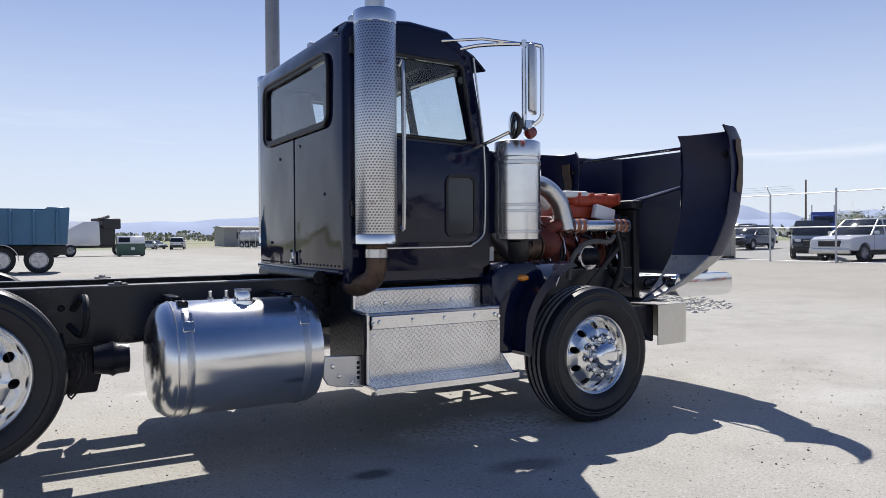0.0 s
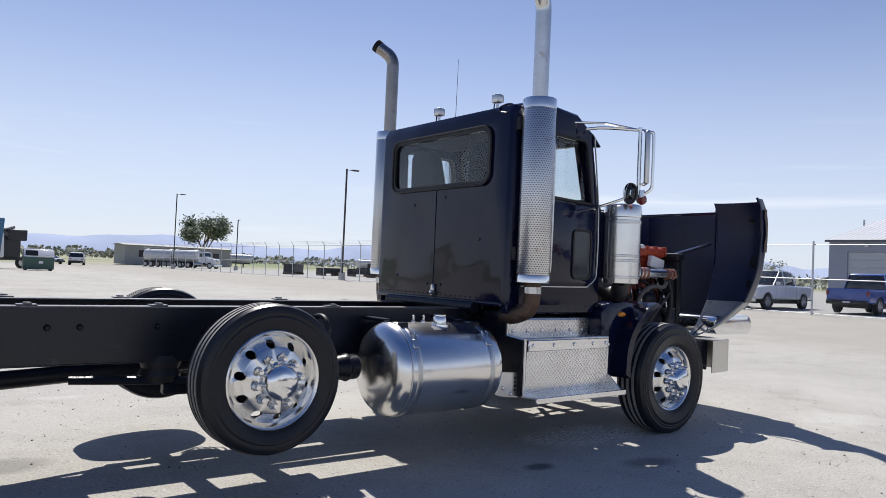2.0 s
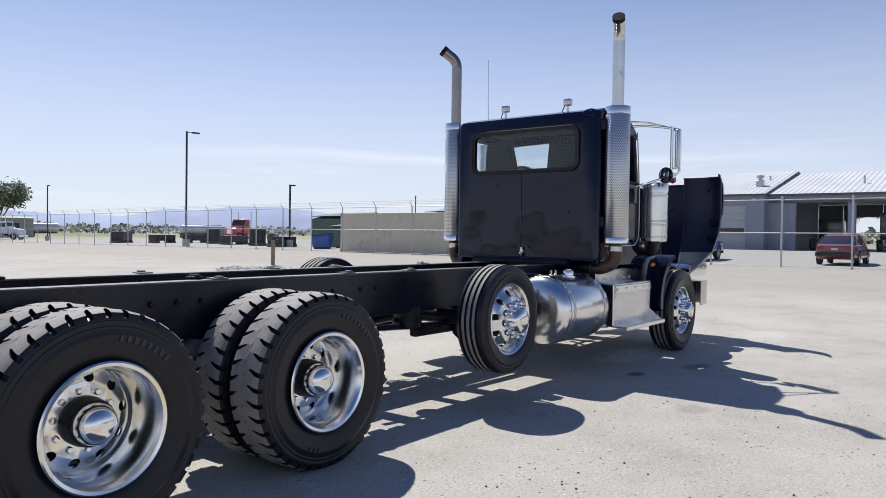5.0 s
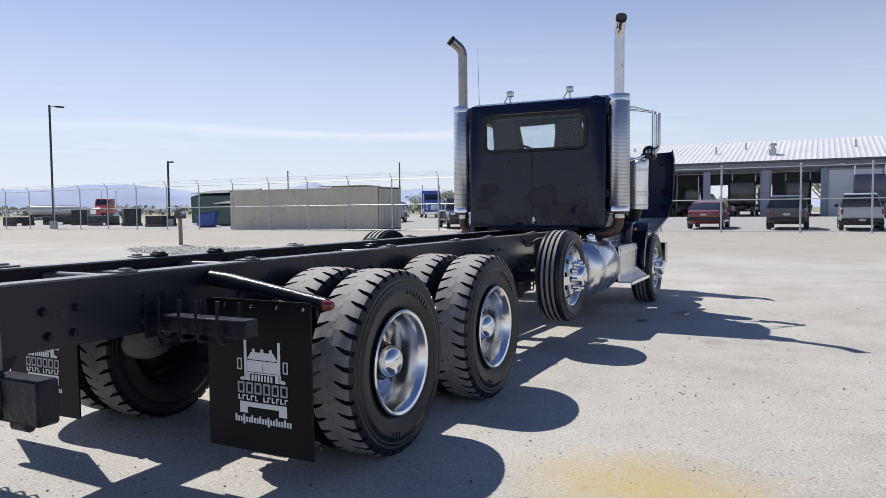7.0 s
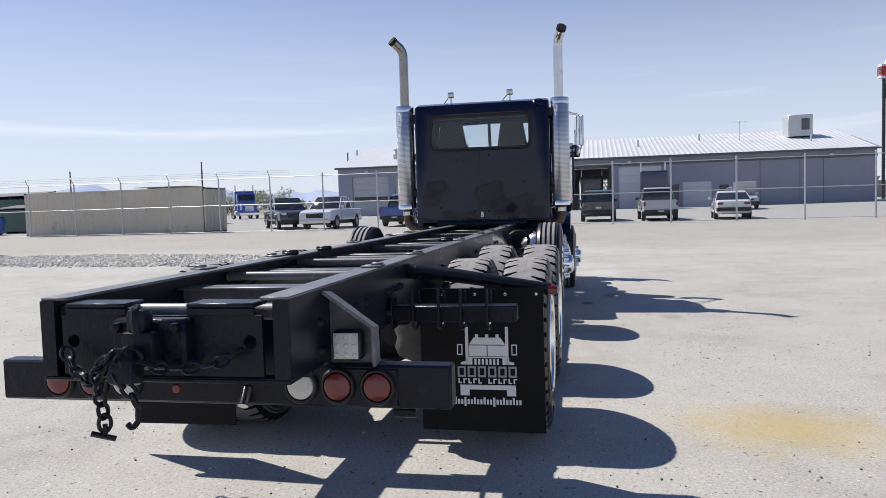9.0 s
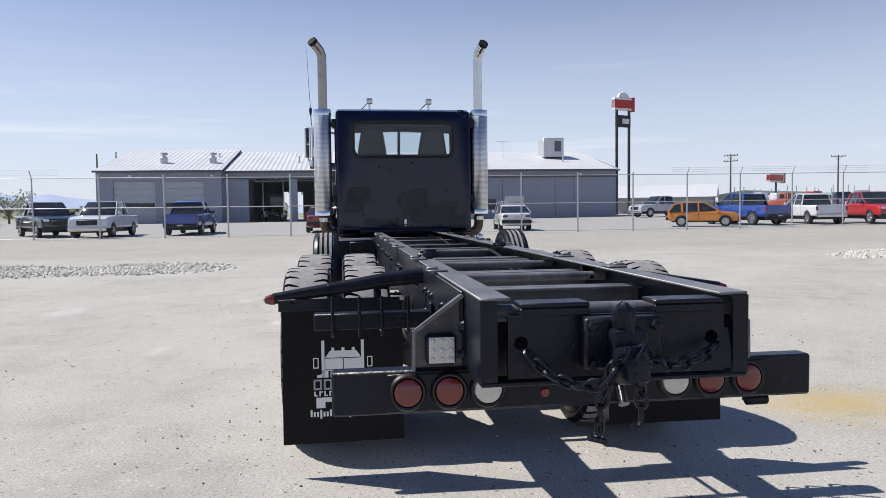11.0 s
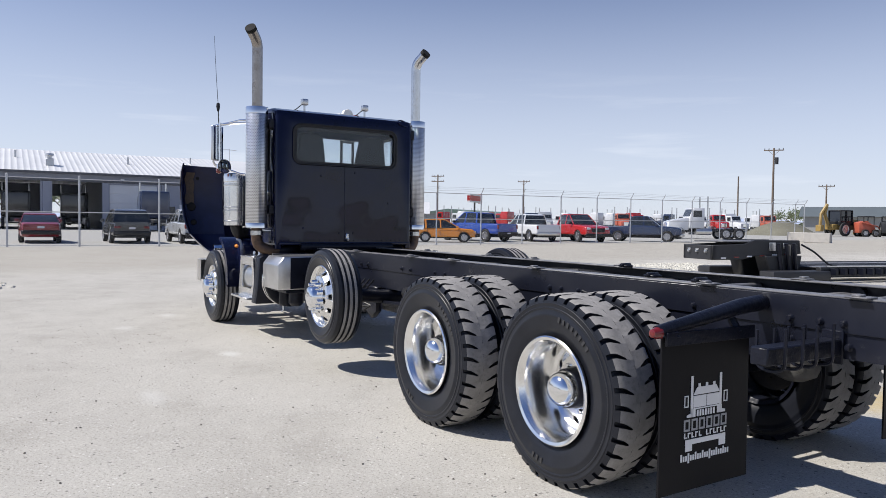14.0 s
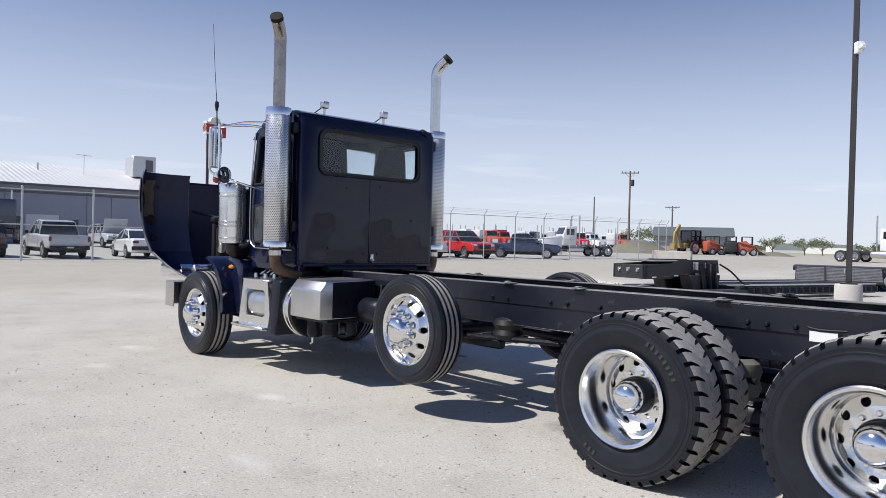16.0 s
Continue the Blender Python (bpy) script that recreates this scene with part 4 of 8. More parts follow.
LIFT_TYRE = mesh_of("tyre", lathe(tyre_profile(0.462, 0.26, 0.286, (-0.55, -0.19, 0.19, 0.55)), "y", 80), RUBBER, worn=(TREAD, 0.456))
HUB = mesh_of("hub_cover", lathe([(0.0, -0.245), (0.05, -0.243), (0.09, -0.232), (0.105, -0.215), (0.108, -0.165), (0.116, -0.155), (0.118, -0.145)], "y", 36), CHROME)
NUT = mesh_of("lug_nut", lug_nut(0, 0, 0, 0.0215, 0.05), CHROME)
NUT_SHORT = mesh_of("lug_nut", lug_nut(0, 0, 0, 0.017, 0.028), CHROME)
DRUM = mesh_of("brake_drum", lathe([(0.0, 0.02), (0.19, 0.02), (0.21, 0.04), (0.21, 0.2), (0.0, 0.2)], "y", 28), FRAME)
# deep-dish drive wheel
dish = joined(
    lathe([(0.225, 0.115), (0.262, 0.10), (0.262, -0.055), (0.27, -0.085), (lip, -0.108), (lip + 0.012, -0.122), (lip + 0.014, -0.136), (lip + 0.006, -0.142), (lip - 0.01, -0.136), (lip - 0.02, -0.118), (0.256, -0.09), (0.256, 0.085), (0.24, 0.1)], "y", 60),
    disc_with_holes(0.098, 0.25, 0.026, 0.205, 10, lambda r: 0.072 + 0.03 * ease(0.16, 0.25, r), 0.022))
DISH = mesh_of("wheel", dish, RIM_ALU)
DRIVE_TYRE = mesh_of("tyre", lathe(tyre_profile(0.538, 0.275, 0.286, (), 0.03), "y", 80), RUBBER)
DRIVE_LUGS = mesh_of("tread", lugs(0.540, 0.275, 38), RUBBER, worn=(TREAD, 0.518))
AXLE_HUB = mesh_of("hub_cap", lathe([(0.0, -0.115), (0.04, -0.111), (0.072, -0.097), (0.09, -0.075), (0.099, -0.045), (0.102, -0.02)], "y", 30), CHROME)
HUB_BARREL = mesh_of("hub_barrel", lathe([(0.06, -0.022), (0.108, -0.022), (0.112, -0.015), (0.112, 0.02), (0.118, 0.03), (0.118, 0.085)], "y", 30), FRAME)
SIDE_LETTER = mesh_of("letter", box(-0.0085, 0.0085, -0.1425, -0.137, 0.395, 0.425), RAISED)
INNER_RIM = mesh_of("inner_rim", lathe([(0.29, -0.12), (0.262, -0.09), (0.262, 0.1), (0.29, 0.125)], "y", 40), FRAME)


def wheel_at(x, y, z, right, mesh, tyres, extra, label=""):
    """One wheel on the truck; tyres are (mesh, offset inboard)."""
    w = part("wheel", mesh, ALU, truck, label)
    w.matrix_basis = pose(x, y, z, 0, random.uniform(0, 36), 0 if right else 180) @ Matrix.Diagonal((0.94, 1, 0.94, 1))
    for me, name, off in tyres:
        part(name, me, RUBBER, w).location = (0, off, 0)
    part(*extra[0], CHROME, w)
    if mesh is DISH:
        part("hub_barrel", HUB_BARREL, FRAME, w)
        for k in (0, 1, 2, 3, 4, 5, 6, 7, 34, 35, 36):
            part("letter", SIDE_LETTER, RAISED, w).matrix_basis = Matrix.Rotation(radians(5.2 * k), 4, "Y")
    rc, yy = extra[1]
    for i in range(10):
        a = 2 * math.pi * i / 10
        part("lug_nut", NUT_SHORT if mesh is DISH else NUT, CHROME, w).location = (rc * math.cos(a), yy, rc * math.sin(a))
    part("brake_drum", DRUM, FRAME, w).location = (0, 0.1 if mesh is DISH else 0.0, 0)


for right in (True, False):
    s = -1 if right else 1
    wheel_at(-0.04, s * 1.04 + 0.006, 0.482, right, OUTSET, [(STEER_TYRE, "tyre", 0)], (("hub_cover", HUB), (0.143, -0.15)), "polished aluminium steer wheel with chrome nut covers")
    wheel_at(-3.837, s * 0.992 + 0.01, 0.682, right, OUTSET, [(LIFT_TYRE, "tyre", 0)], (("hub_cover", HUB), (0.143, -0.15)), "polished aluminium wheel of the raised lift axle")
    for x in (-5.861, -7.169):
        wheel_at(x, s * 1.025 + 0.012, 0.496, right, DISH, [(DRIVE_TYRE, "tyre", 0), (DRIVE_LUGS, "tread", 0), (DRIVE_TYRE, "inner_tyre", 0.335), (DRIVE_LUGS, "inner_tread", 0.335), (INNER_RIM, "inner_rim", 0.335)], (("hub_cap", AXLE_HUB), (0.143, 0.085)), "deep-dish polished aluminium dual drive wheel")

# frame rails and cross-members
for s in (-1, 1):
    tail = -9.40
    rail = plate([(tail, 0.79), (-8.25, 0.785), (-7.95, 0.735), (1.0, 0.735), (1.0, 1.05), (tail, 1.05)], [], "y", s * 0.438, s * 0.428)
    low = box(-7.95, 1.0, s * 0.34, s * 0.438, 0.725, 0.735, 0.003, 1)
    r = part("frame_rail", joined(rail, low), RAIL, truck, "black painted steel channel rail")
    if s > 0:
        part("rail_liner", box(-9.1, -2.4, 0.4385, 0.448, 0.90, 1.049, 0.002, 1), RAIL, r)
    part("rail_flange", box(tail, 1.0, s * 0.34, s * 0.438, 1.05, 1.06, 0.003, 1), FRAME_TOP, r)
    bolt = mesh_of("bolt", lathe([(0.0, -0.022), (0.012, -0.02), (0.014, -0.008), (0.02, 0.0)], "y", 8), FRAME)
    for x in [-9.15, -9.0, -8.75, -8.62, -8.3, -8.18, -8.05, -7.6, -7.45, -7.0, -6.55, -6.4, -6.25, -5.6, -5.2, -4.9, -4.75, -4.3, -4.15, -3.4, -3.25, -2.9]:
        for z in ((0.94, 0.84) if x < -7.9 else (0.94,)):
            b = part("bolt", bolt, FRAME, r)
            b.matrix_basis = pose(x + random.uniform(-0.02, 0.02), -0.439 if s < 0 else 0.449, z, 0, 0, 0 if s < 0 else 180)
# cross-members take the pale FRAME_TOP, which carries painted sun on their tops
for x, z, h in ((-8.55, 0.9, 0.2), (-7.85, 0.9, 0.22), (-6.55, 0.88, 0.24), (-5.2, 0.9, 0.2), (-4.45, 0.9, 0.2), (-3.3, 0.9, 0.2), (-2.3, 0.9, 0.2), (0.75, 0.88, 0.2)):
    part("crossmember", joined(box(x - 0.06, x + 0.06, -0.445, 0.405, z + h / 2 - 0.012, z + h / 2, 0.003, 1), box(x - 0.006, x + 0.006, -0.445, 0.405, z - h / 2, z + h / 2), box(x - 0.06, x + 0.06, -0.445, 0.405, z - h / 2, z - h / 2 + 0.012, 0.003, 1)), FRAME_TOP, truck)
# body mounts and small brackets on the rails
for s in (-1, 1):
    for x in (-8.35, -7.55, -6.1, -5.0, -4.3, -3.1):
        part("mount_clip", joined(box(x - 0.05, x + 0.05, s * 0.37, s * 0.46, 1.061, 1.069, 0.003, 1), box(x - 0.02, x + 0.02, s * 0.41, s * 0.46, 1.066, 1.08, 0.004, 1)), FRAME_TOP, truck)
for x, z in ((-8.15, 1.005), (-7.25, 1.0), (-6.85, 0.985), (-5.65, 0.99)):
    part("cross_tube", tube([(x, -0.44, z), (x, 0.40, z)], 0.022, 10), FRAME_TOP, truck)
for x, y in ((-7.45, 0.36), (-7.05, 0.30), (-6.2, -0.34)):
    part("hose_clip", joined(box(x - 0.05, x + 0.04, y - 0.035, y + 0.035, 1.061, 1.078, 0.006, 1), box(x - 0.02, x + 0.01, y - 0.05, y + 0.05, 1.061, 1.09, 0.008, 1)), FRAME, truck)
# air lines and hoses along the rails
for k, (y, z) in enumerate(((0.36, 0.95), (-0.35, 0.97), (-0.30, 0.90), (0.28, 0.88))):
    pts = [(x, y + 0.03 * math.sin(x * 1.7 + k), z + 0.035 * math.sin(x * 2.3 + 2 * k)) for x in np.arange(-8.2, -2.0, 0.4)]
    part("air_hose", tube(curve_of(pts, 3), 0.012, 6), DARK, truck)
part("hose_loop", tube(curve_of([(-3.34, -0.47, 0.93), (-3.30, -0.56, 1.0), (-3.29, -0.66, 1.0), (-3.29, -0.72, 0.92), (-3.30, -0.68, 0.82), (-3.32, -0.58, 0.80), (-3.36, -0.47, 0.84)], 5), 0.018, 8), DARK, truck)

# axles, suspension, drive line
for x in (-5.861, -7.169):
    a = part("drive_axle", joined(tube([(x, -0.95, 0.52), (x, -0.35, 0.52), (x, -0.2, 0.53), (x, 0.2, 0.53), (x, 0.35, 0.52), (x, 0.95, 0.52)], [0.075, 0.08, 0.17, 0.17, 0.08, 0.075], 16), lathe([(0.0, -0.24), (0.1, -0.2), (0.19, -0.08), (0.2, 0.05), (0.12, 0.2), (0.06, 0.3)], "x", 18, (x + 0.05, 0, 0.52))), FRAME, truck)
    for s in (-1, 1):
        part("air_spring", lathe([(0.06, 0.40), (0.12, 0.43), (0.14, 0.48), (0.125, 0.53), (0.14, 0.58), (0.13, 0.63), (0.09, 0.66)], "z", 18, (x - 0.35, s * 0.42, 0.06)), DUSTY, truck)
        part("leaf_spring", joined(*[tube([(x - 0.5 + 0.06 * q, s * 0.5, 0.6 - 0.018 * q), (x, s * 0.5, 0.64 - 0.018 * q), (x + 0.5 - 0.06 * q, s * 0.5, 0.6 - 0.018 * q)], 0.02, 6) for q in range(4)]), FRAME, truck)
        part("brake_chamber", lathe([(0.0, -0.09), (0.085, -0.08), (0.09, -0.01), (0.1, 0.0), (0.09, 0.01), (0.085, 0.07), (0.0, 0.08)], "x", 16, (x - 0.28, s * 0.28, 0.62)), FRAME, truck)
part("drive_shaft", tube([(-6.9, 0, 0.55), (-6.1, 0, 0.56), (-5.6, 0, 0.56), (-1.8, 0, 0.78)], 0.055, 12), FRAME, truck)
part("lift_axle", joined(tube([(-3.837, -0.85, 0.69), (-3.837, -0.5, 0.66), (-3.837, 0.5, 0.66), (-3.837, 0.85, 0.69)], 0.065, 12), *[box(-4.25, -3.35, s * 0.42 - 0.04, s * 0.42 + 0.04, 0.52, 0.60, 0.015, 1) for s in (-1, 1)]), FRAME, truck)
for s in (-1, 1):
    part("lift_air_spring", lathe([(0.05, 0.58), (0.11, 0.6), (0.125, 0.64), (0.11, 0.68), (0.125, 0.72), (0.11, 0.76), (0.06, 0.78)], "z", 16, (-4.25, s * 0.36, 0)), DARK, truck)
    part("lift_hanger", prism([(-3.5, 0.735), (-3.15, 0.735), (-3.22, 0.45), (-3.36, 0.45)], "y", s * 0.39, s * 0.45, 0.008, 1), FRAME, truck)
    part("tie_rod", tube([(-4.75, s * 0.32, 0.62), (-3.9, s * 0.5, 0.6)], 0.025, 8), FRAME, truck)
part("spare_tank", joined(lathe([(0.0, -0.42), (0.1, -0.4), (0.125, -0.34), (0.125, 0.34), (0.1, 0.4), (0.0, 0.42)], "x", 20, (-4.9, 0.1, 0.87))), FRAME, truck, "black air tank")
for x, y, z in ((-4.7, -0.36, 0.82), (-4.85, -0.30, 0.84), (-4.6, 0.36, 0.82)):
    part("valve", joined(box(x - 0.07, x + 0.07, y - 0.05, y + 0.05, z - 0.06, z + 0.06, 0.015, 1), tube([(x, y, z), (x + 0.15, y, z + 0.08), (x + 0.3, y, z + 0.02)], 0.012, 6)), FRAME, truck)
part("front_axle", tube([(0, -0.85, 0.525), (0, -0.6, 0.46), (0, 0.6, 0.46), (0, 0.85, 0.525)], 0.06, 10), FRAME, truck)
for s in (-1, 1):
    part("front_spring", joined(*[tube([(-0.7 + 0.1 * q, s * 0.42, 0.64 - 0.016 * q), (0, s * 0.42, 0.56 - 0.016 * q), (0.75 - 0.1 * q, s * 0.42, 0.66 - 0.016 * q)], 0.018, 6) for q in range(4)]), FRAME, truck)

# tail: end plate, bumper, lamps, hitch, chains
part("end_plate", plate([(-0.35, 0.81), (0.353, 0.81), (0.353, 1.003), (-0.35, 1.003)], [ring(0.313, 0.92, 0.022, 12), ring(-0.308, 0.92, 0.022, 12)], "x", -9.41, -9.395), FRAME, truck)
part("end_sill", joined(box(-9.405, -9.31, -0.437, 0.437, 0.785, 0.80, 0.004, 1), box(-9.4055, -9.395, 0.385, 0.437, 0.80, 1.049), box(-9.4055, -9.395, -0.437, -0.385, 0.80, 1.049)), FRAME, truck)
for a, b_ in ((-0.335, -0.109), (0.101, 0.32)):
    part("stop_pad", joined(box(-9.435, -9.33, a, b_, 1.03, 1.045, 0.004, 1), box(-9.435, -9.415, a, b_, 1.005, 1.03, 0.003, 1)), FRAME, truck)
# not a seen member: backing plate added to darken the gaps by the end plate
part("crossmember", box(-9.2, -9.18, -0.445, 0.405, 0.76, 1.0), FRAME, truck)
part("end_tube", tube([(-9.3, -0.425, 1.0), (-9.3, 0.425, 1.0)], 0.028, 12), FRAME_TOP, truck)
bump = part("rear_bumper", joined(box(-9.085, -9.005, -0.888, 0.888, 0.634, 0.787, 0.008, 1), box(-9.091, -9.08, -0.70, 0.70, 0.642, 0.775, 0.004, 1)), FRAME, truck, "square black steel rear bumper bar")
for s in (-1, 1):
    for y, mat_, nm in ((0.628, RED_LENS, "tail_lamp"), (0.483, RED_LENS, "tail_lamp"), (0.346, CLEAR_LENS, "reverse_lamp")):
        lamp = part(nm, lathe([(0.0, -9.115), (0.03, -9.113), (0.047, -9.106), (0.052, -9.09)], "x", 24, (0, s * y, 0.712)), mat_, bump, "round red lamp" if mat_ is RED_LENS else "round clear lamp")
        part("grommet", lathe([(0.052, -9.09), (0.053, -9.104), (0.06, -9.106), (0.066, -9.098), (0.067, -9.088)], "x", 24, (0, s * y, 0.712)), DARK, bump)
    br = part("lamp_bracket", joined(
        sheet([[(-9.02, s * 0.448, 1.035), (-9.0, s * 0.612, 0.908), (-9.0, s * 0.615, 0.78)], [(-9.10, s * 0.448, 1.045), (-9.08, s * 0.620, 0.918), (-9.08, s * 0.622, 0.78)]], 0.012),
        plate([(s * 0.44, 0.78), (s * 0.612, 0.78), (s * 0.612, 0.905), (s * 0.44, 1.02)], [], "x", -9.022, -9.012)), FRAME_TOP, truck)
    br.location.x = -0.03
    wl_ = part("work_lamp", box(-9.092, -9.037, s * 0.52 - 0.052, s * 0.52 + 0.052, 0.80, 0.905, 0.01, 1), DARK, br)
    part("lens", box(-9.095, -9.091, s * 0.52 - 0.044, s * 0.52 + 0.044, 0.808, 0.897), CLEAR_LENS, wl_)
    for i in range(3):
        for j in range(3):
            part("led", lathe([(0.0, -9.1), (0.007, -9.099), (0.0105, -9.094)], "x", 10, (0, s * 0.52 - 0.032 + 0.032 * i, 0.821 + 0.032 * j)), CLEAR_LENS, wl_)
    part("marker_lamp", lathe([(0.0, -9.103), (0.015, -9.099), (0.02, -9.089)], "x", 14, (0, s * 0.14, 0.69)), RED_LENS, bump, "small faded red marker lamp")
    part("tail_gusset", prism([(-9.05, 0.80), (-8.84, 0.80), (-8.95, 0.64), (-9.05, 0.64)], "y", s * 0.40, s * 0.42), FRAME, truck)
hitch = part("pintle_hitch", joined(box(-9.47, -9.41, -0.12, 0.13, 0.84, 1.0, 0.01, 1), box(-9.53, -9.46, -0.05, 0.06, 0.86, 0.97, 0.014, 2)), FRAME, truck, "black pintle hook hitch")
part("hook", joined(tube(curve_of([(-9.47, 0.0, 0.96), (-9.475, 0.02, 1.01), (-9.495, 0.02, 1.035), (-9.51, 0.015, 1.02), (-9.515, 0.01, 0.98), (-9.51, 0.0, 0.94)], 4), 0.018, 8), box(-9.52, -9.46, -0.02, 0.05, 0.96, 1.04, 0.02, 2)), FRAME, hitch)
part("latch_block", moved(box(-0.045, 0.045, -0.04, 0.04, -0.055, 0.055, 0.016, 2), pose(-9.56, 0.02, 0.872, 0, 14, 8)), FRAME, hitch)
for z, y in ((0.86, -0.095), (0.975, -0.095), (0.86, 0.105), (0.975, 0.105)):
    part("bolt", lathe([(0.0, -9.5), (0.016, -9.49), (0.018, -9.47)], "x", 6, (0, y, z)), FRAME, hitch)


def chain(pts, link=0.054, r=0.0066):
    """Steel links along a line."""
    line = curve_of(pts, 12)
    out, acc, k = [], 0.0, 0
    for a, b in zip(line, line[1:]):
        acc += (b - a).length
        if acc >= link * 0.72:
            acc = 0.0
            d = (b - a).normalized()
            m = Matrix.Translation(b) @ d.to_track_quat("X", "Z").to_matrix().to_4x4() @ Matrix.Rotation(radians(90 * (k % 2) + 15), 4, "X")
            lp = [(link / 2 * math.cos(t) * 1.0, link * 0.32 * math.sin(t), 0) for t in np.linspace(0, 2 * math.pi, 13)]
            out.append(moved(tube(lp, r, 5, False), m))
            k += 1
    return joined(*out)


part("safety_chain", chain([(-9.45, 0.32, 0.92), (-9.48, 0.27, 0.86), (-9.52, 0.19, 0.815), (-9.56, 0.12, 0.82), (-9.58, 0.08, 0.87), (-9.59, 0.05, 0.91), (-9.60, 0.09, 0.86), (-9.57, 0.11, 0.78), (-9.55, 0.113, 0.72), (-9.548, 0.113, 0.68)]), FRAME, truck, "black steel safety chain")
part("safety_chain", chain([(-9.45, -0.318, 0.92), (-9.48, -0.25, 0.875), (-9.52, -0.15, 0.86), (-9.57, -0.06, 0.88), (-9.59, 0.0, 0.925), (-9.60, 0.03, 0.86), (-9.58, 0.0, 0.80), (-9.56, -0.01, 0.745)]), FRAME, truck, "black steel safety chain")
part("chain_toggle", joined(tube([(-9.53, 0.09, 0.64), (-9.565, 0.15, 0.665)], 0.009, 7), tube([(-9.548, 0.113, 0.69), (-9.548, 0.113, 0.66)], 0.008, 6)), FRAME, truck)
part("chain_toggle", tube(curve_of([(-9.56, -0.01, 0.75), (-9.56, -0.01, 0.71), (-9.57, 0.005, 0.69), (-9.57, 0.02, 0.70)], 4), 0.009, 6), FRAME, truck)
part("glad_hand", tube([(-9.09, -0.13, 0.69), (-9.11, -0.13, 0.66), (-9.13, -0.13, 0.635)], 0.02, 10), STEEL, truck)
part("air_valve", joined(tube([(-8.98, -0.70, 0.635), (-8.98, -0.70, 0.585)], 0.03, 12), tube([(-9.02, -0.66, 0.60), (-9.02, -0.74, 0.60)], 0.022, 10)), FRAME, truck)

# mud flaps on tube hangers, hose bar
for s in (-1, 1):
    hg = part("flap_hanger", joined(tube([(-7.88, s * 0.41, 1.0), (-7.88, s * 0.6, 0.985), (-7.895, s * 1.18, 0.902)], [0.04, 0.038, 0.028], 14), box(-7.93, -7.915, s * 0.55, s * 1.15, 0.84, 0.9, 0.002, 1), *[tube([(-7.88, s * y, 0.93), (-7.92, s * y, 0.87)], 0.02, 6) for y in (0.66, 1.08)]), FRAME, truck)
    part("end_lamp", lathe([(0.0, s * 1.225), (0.018, s * 1.215), (0.026, s * 1.19), (0.027, s * 1.17)], "y", 16, (-7.9, 0, 0.899)), RED_LENS, hg)
    fl = part("mud_flap", plate([(s * (0.545 if s > 0 else 0.50), 0.19), (s * (1.155 if s > 0 else 1.115), 0.185), (s * (1.15 if s > 0 else 1.112), 0.9), (s * (0.55 if s > 0 else 0.50), 0.9)], [], "x", -7.945, -7.935), FLAP, truck, "black rubber mud flap with white printed emblem")
    for y in (0.62, 0.78, 0.93, 1.08):
        part("flap_bolt", lathe([(0.0, -7.958), (0.008, -7.956), (0.01, -7.945)], "x", 8, (0, s * y, 0.872)), STEEL, fl)
    bar = part("hose_bar", joined(box(-8.285, -8.20, s * 0.43, s * (1.03 if s < 0 else 0.985), 0.797, 0.872, 0.006, 1), box(-8.29, -8.19, s * 0.446, s * 0.46, 0.76, 0.91, 0.004, 1)), FRAME, truck)
    for y in (0.56, 0.68, 0.78, 0.9):
        part("u_bolt", tube(curve_of([(-8.305, s * y, 0.95), (-8.305, s * y, 0.81), (-8.29, s * y, 0.775), (-8.24, s * y, 0.765), (-8.19, s * y, 0.775), (-8.175, s * y, 0.81), (-8.175, s * y, 0.93)], 3), 0.0075, 6), FRAME, bar)
    # printed emblem: a plain truck shape, and bars for the lettering
    X0, X1 = -7.9485, -7.9465
    cy = s * 0.85 + (0.016 if s < 0 else 0.0)

    def at_z(v):
        return 0.487 + (362 - v) * 0.00145

    def rect(y0, y1, v0, v1):
        return box(X0, X1, cy - 0.30 * y0, cy - 0.30 * y1, at_z(v1), at_z(v0))

    def wedge(pts):
        return prism([(cy - 0.30 * y, at_z(v)) for y, v in pts], "x", X0, X1)

    def hollow(y0, y1, v0, v1, t=0.016, tv=3.6):
        return [rect(y0, y1, v0, v0 + tv), rect(y0, y1, v1 - tv, v1), rect(y0, y0 + t, v0 + tv, v1 - tv), rect(y1 - t, y1, v0 + tv, v1 - tv)]

    e = [rect(-0.36, -0.31, 208, 338), rect(0.30, 0.35, 208, 338), wedge([(-0.22, 245), (0.22, 245), (0.30, 269), (-0.30, 269)]), rect(-0.30, -0.008, 272, 309), rect(0.008, 0.30, 272, 309)]
    e += [rect(q - 0.025, q + 0.025, 234, 245) for q in (-0.17, 0.0, 0.17)]
    e += [*hollow(-0.50, -0.41, 268, 305), *hollow(0.40, 0.49, 268, 305), rect(-0.30, 0.30, 311, 315)]
    e += [wedge([(-0.36, 312), (-0.25, 312), (-0.25, 338), (-0.44, 338), (-0.44, 330), (-0.36, 326)]), wedge([(0.25, 312), (0.36, 312), (0.36, 326), (0.44, 330), (0.44, 338), (0.25, 338)])]
    e += [rect(-0.215 + 0.062 * i, -0.180 + 0.062 * i, 318, 338) for i in range(7)]
    e += [rect(-0.46, 0.46, 408, 424), rect(-0.46, -0.31, 424, 445), rect(0.31, 0.46, 424, 445)]
    part("emblem", joined(*e), WHITE_DECAL, fl, "white truck-front emblem")
    for i in range(6):
        part("letter_bar", joined(*hollow(-0.5 + 0.169 * i, -0.365 + 0.169 * i, 344, 381, 0.03, 6.5)), GREY_DECAL, fl)
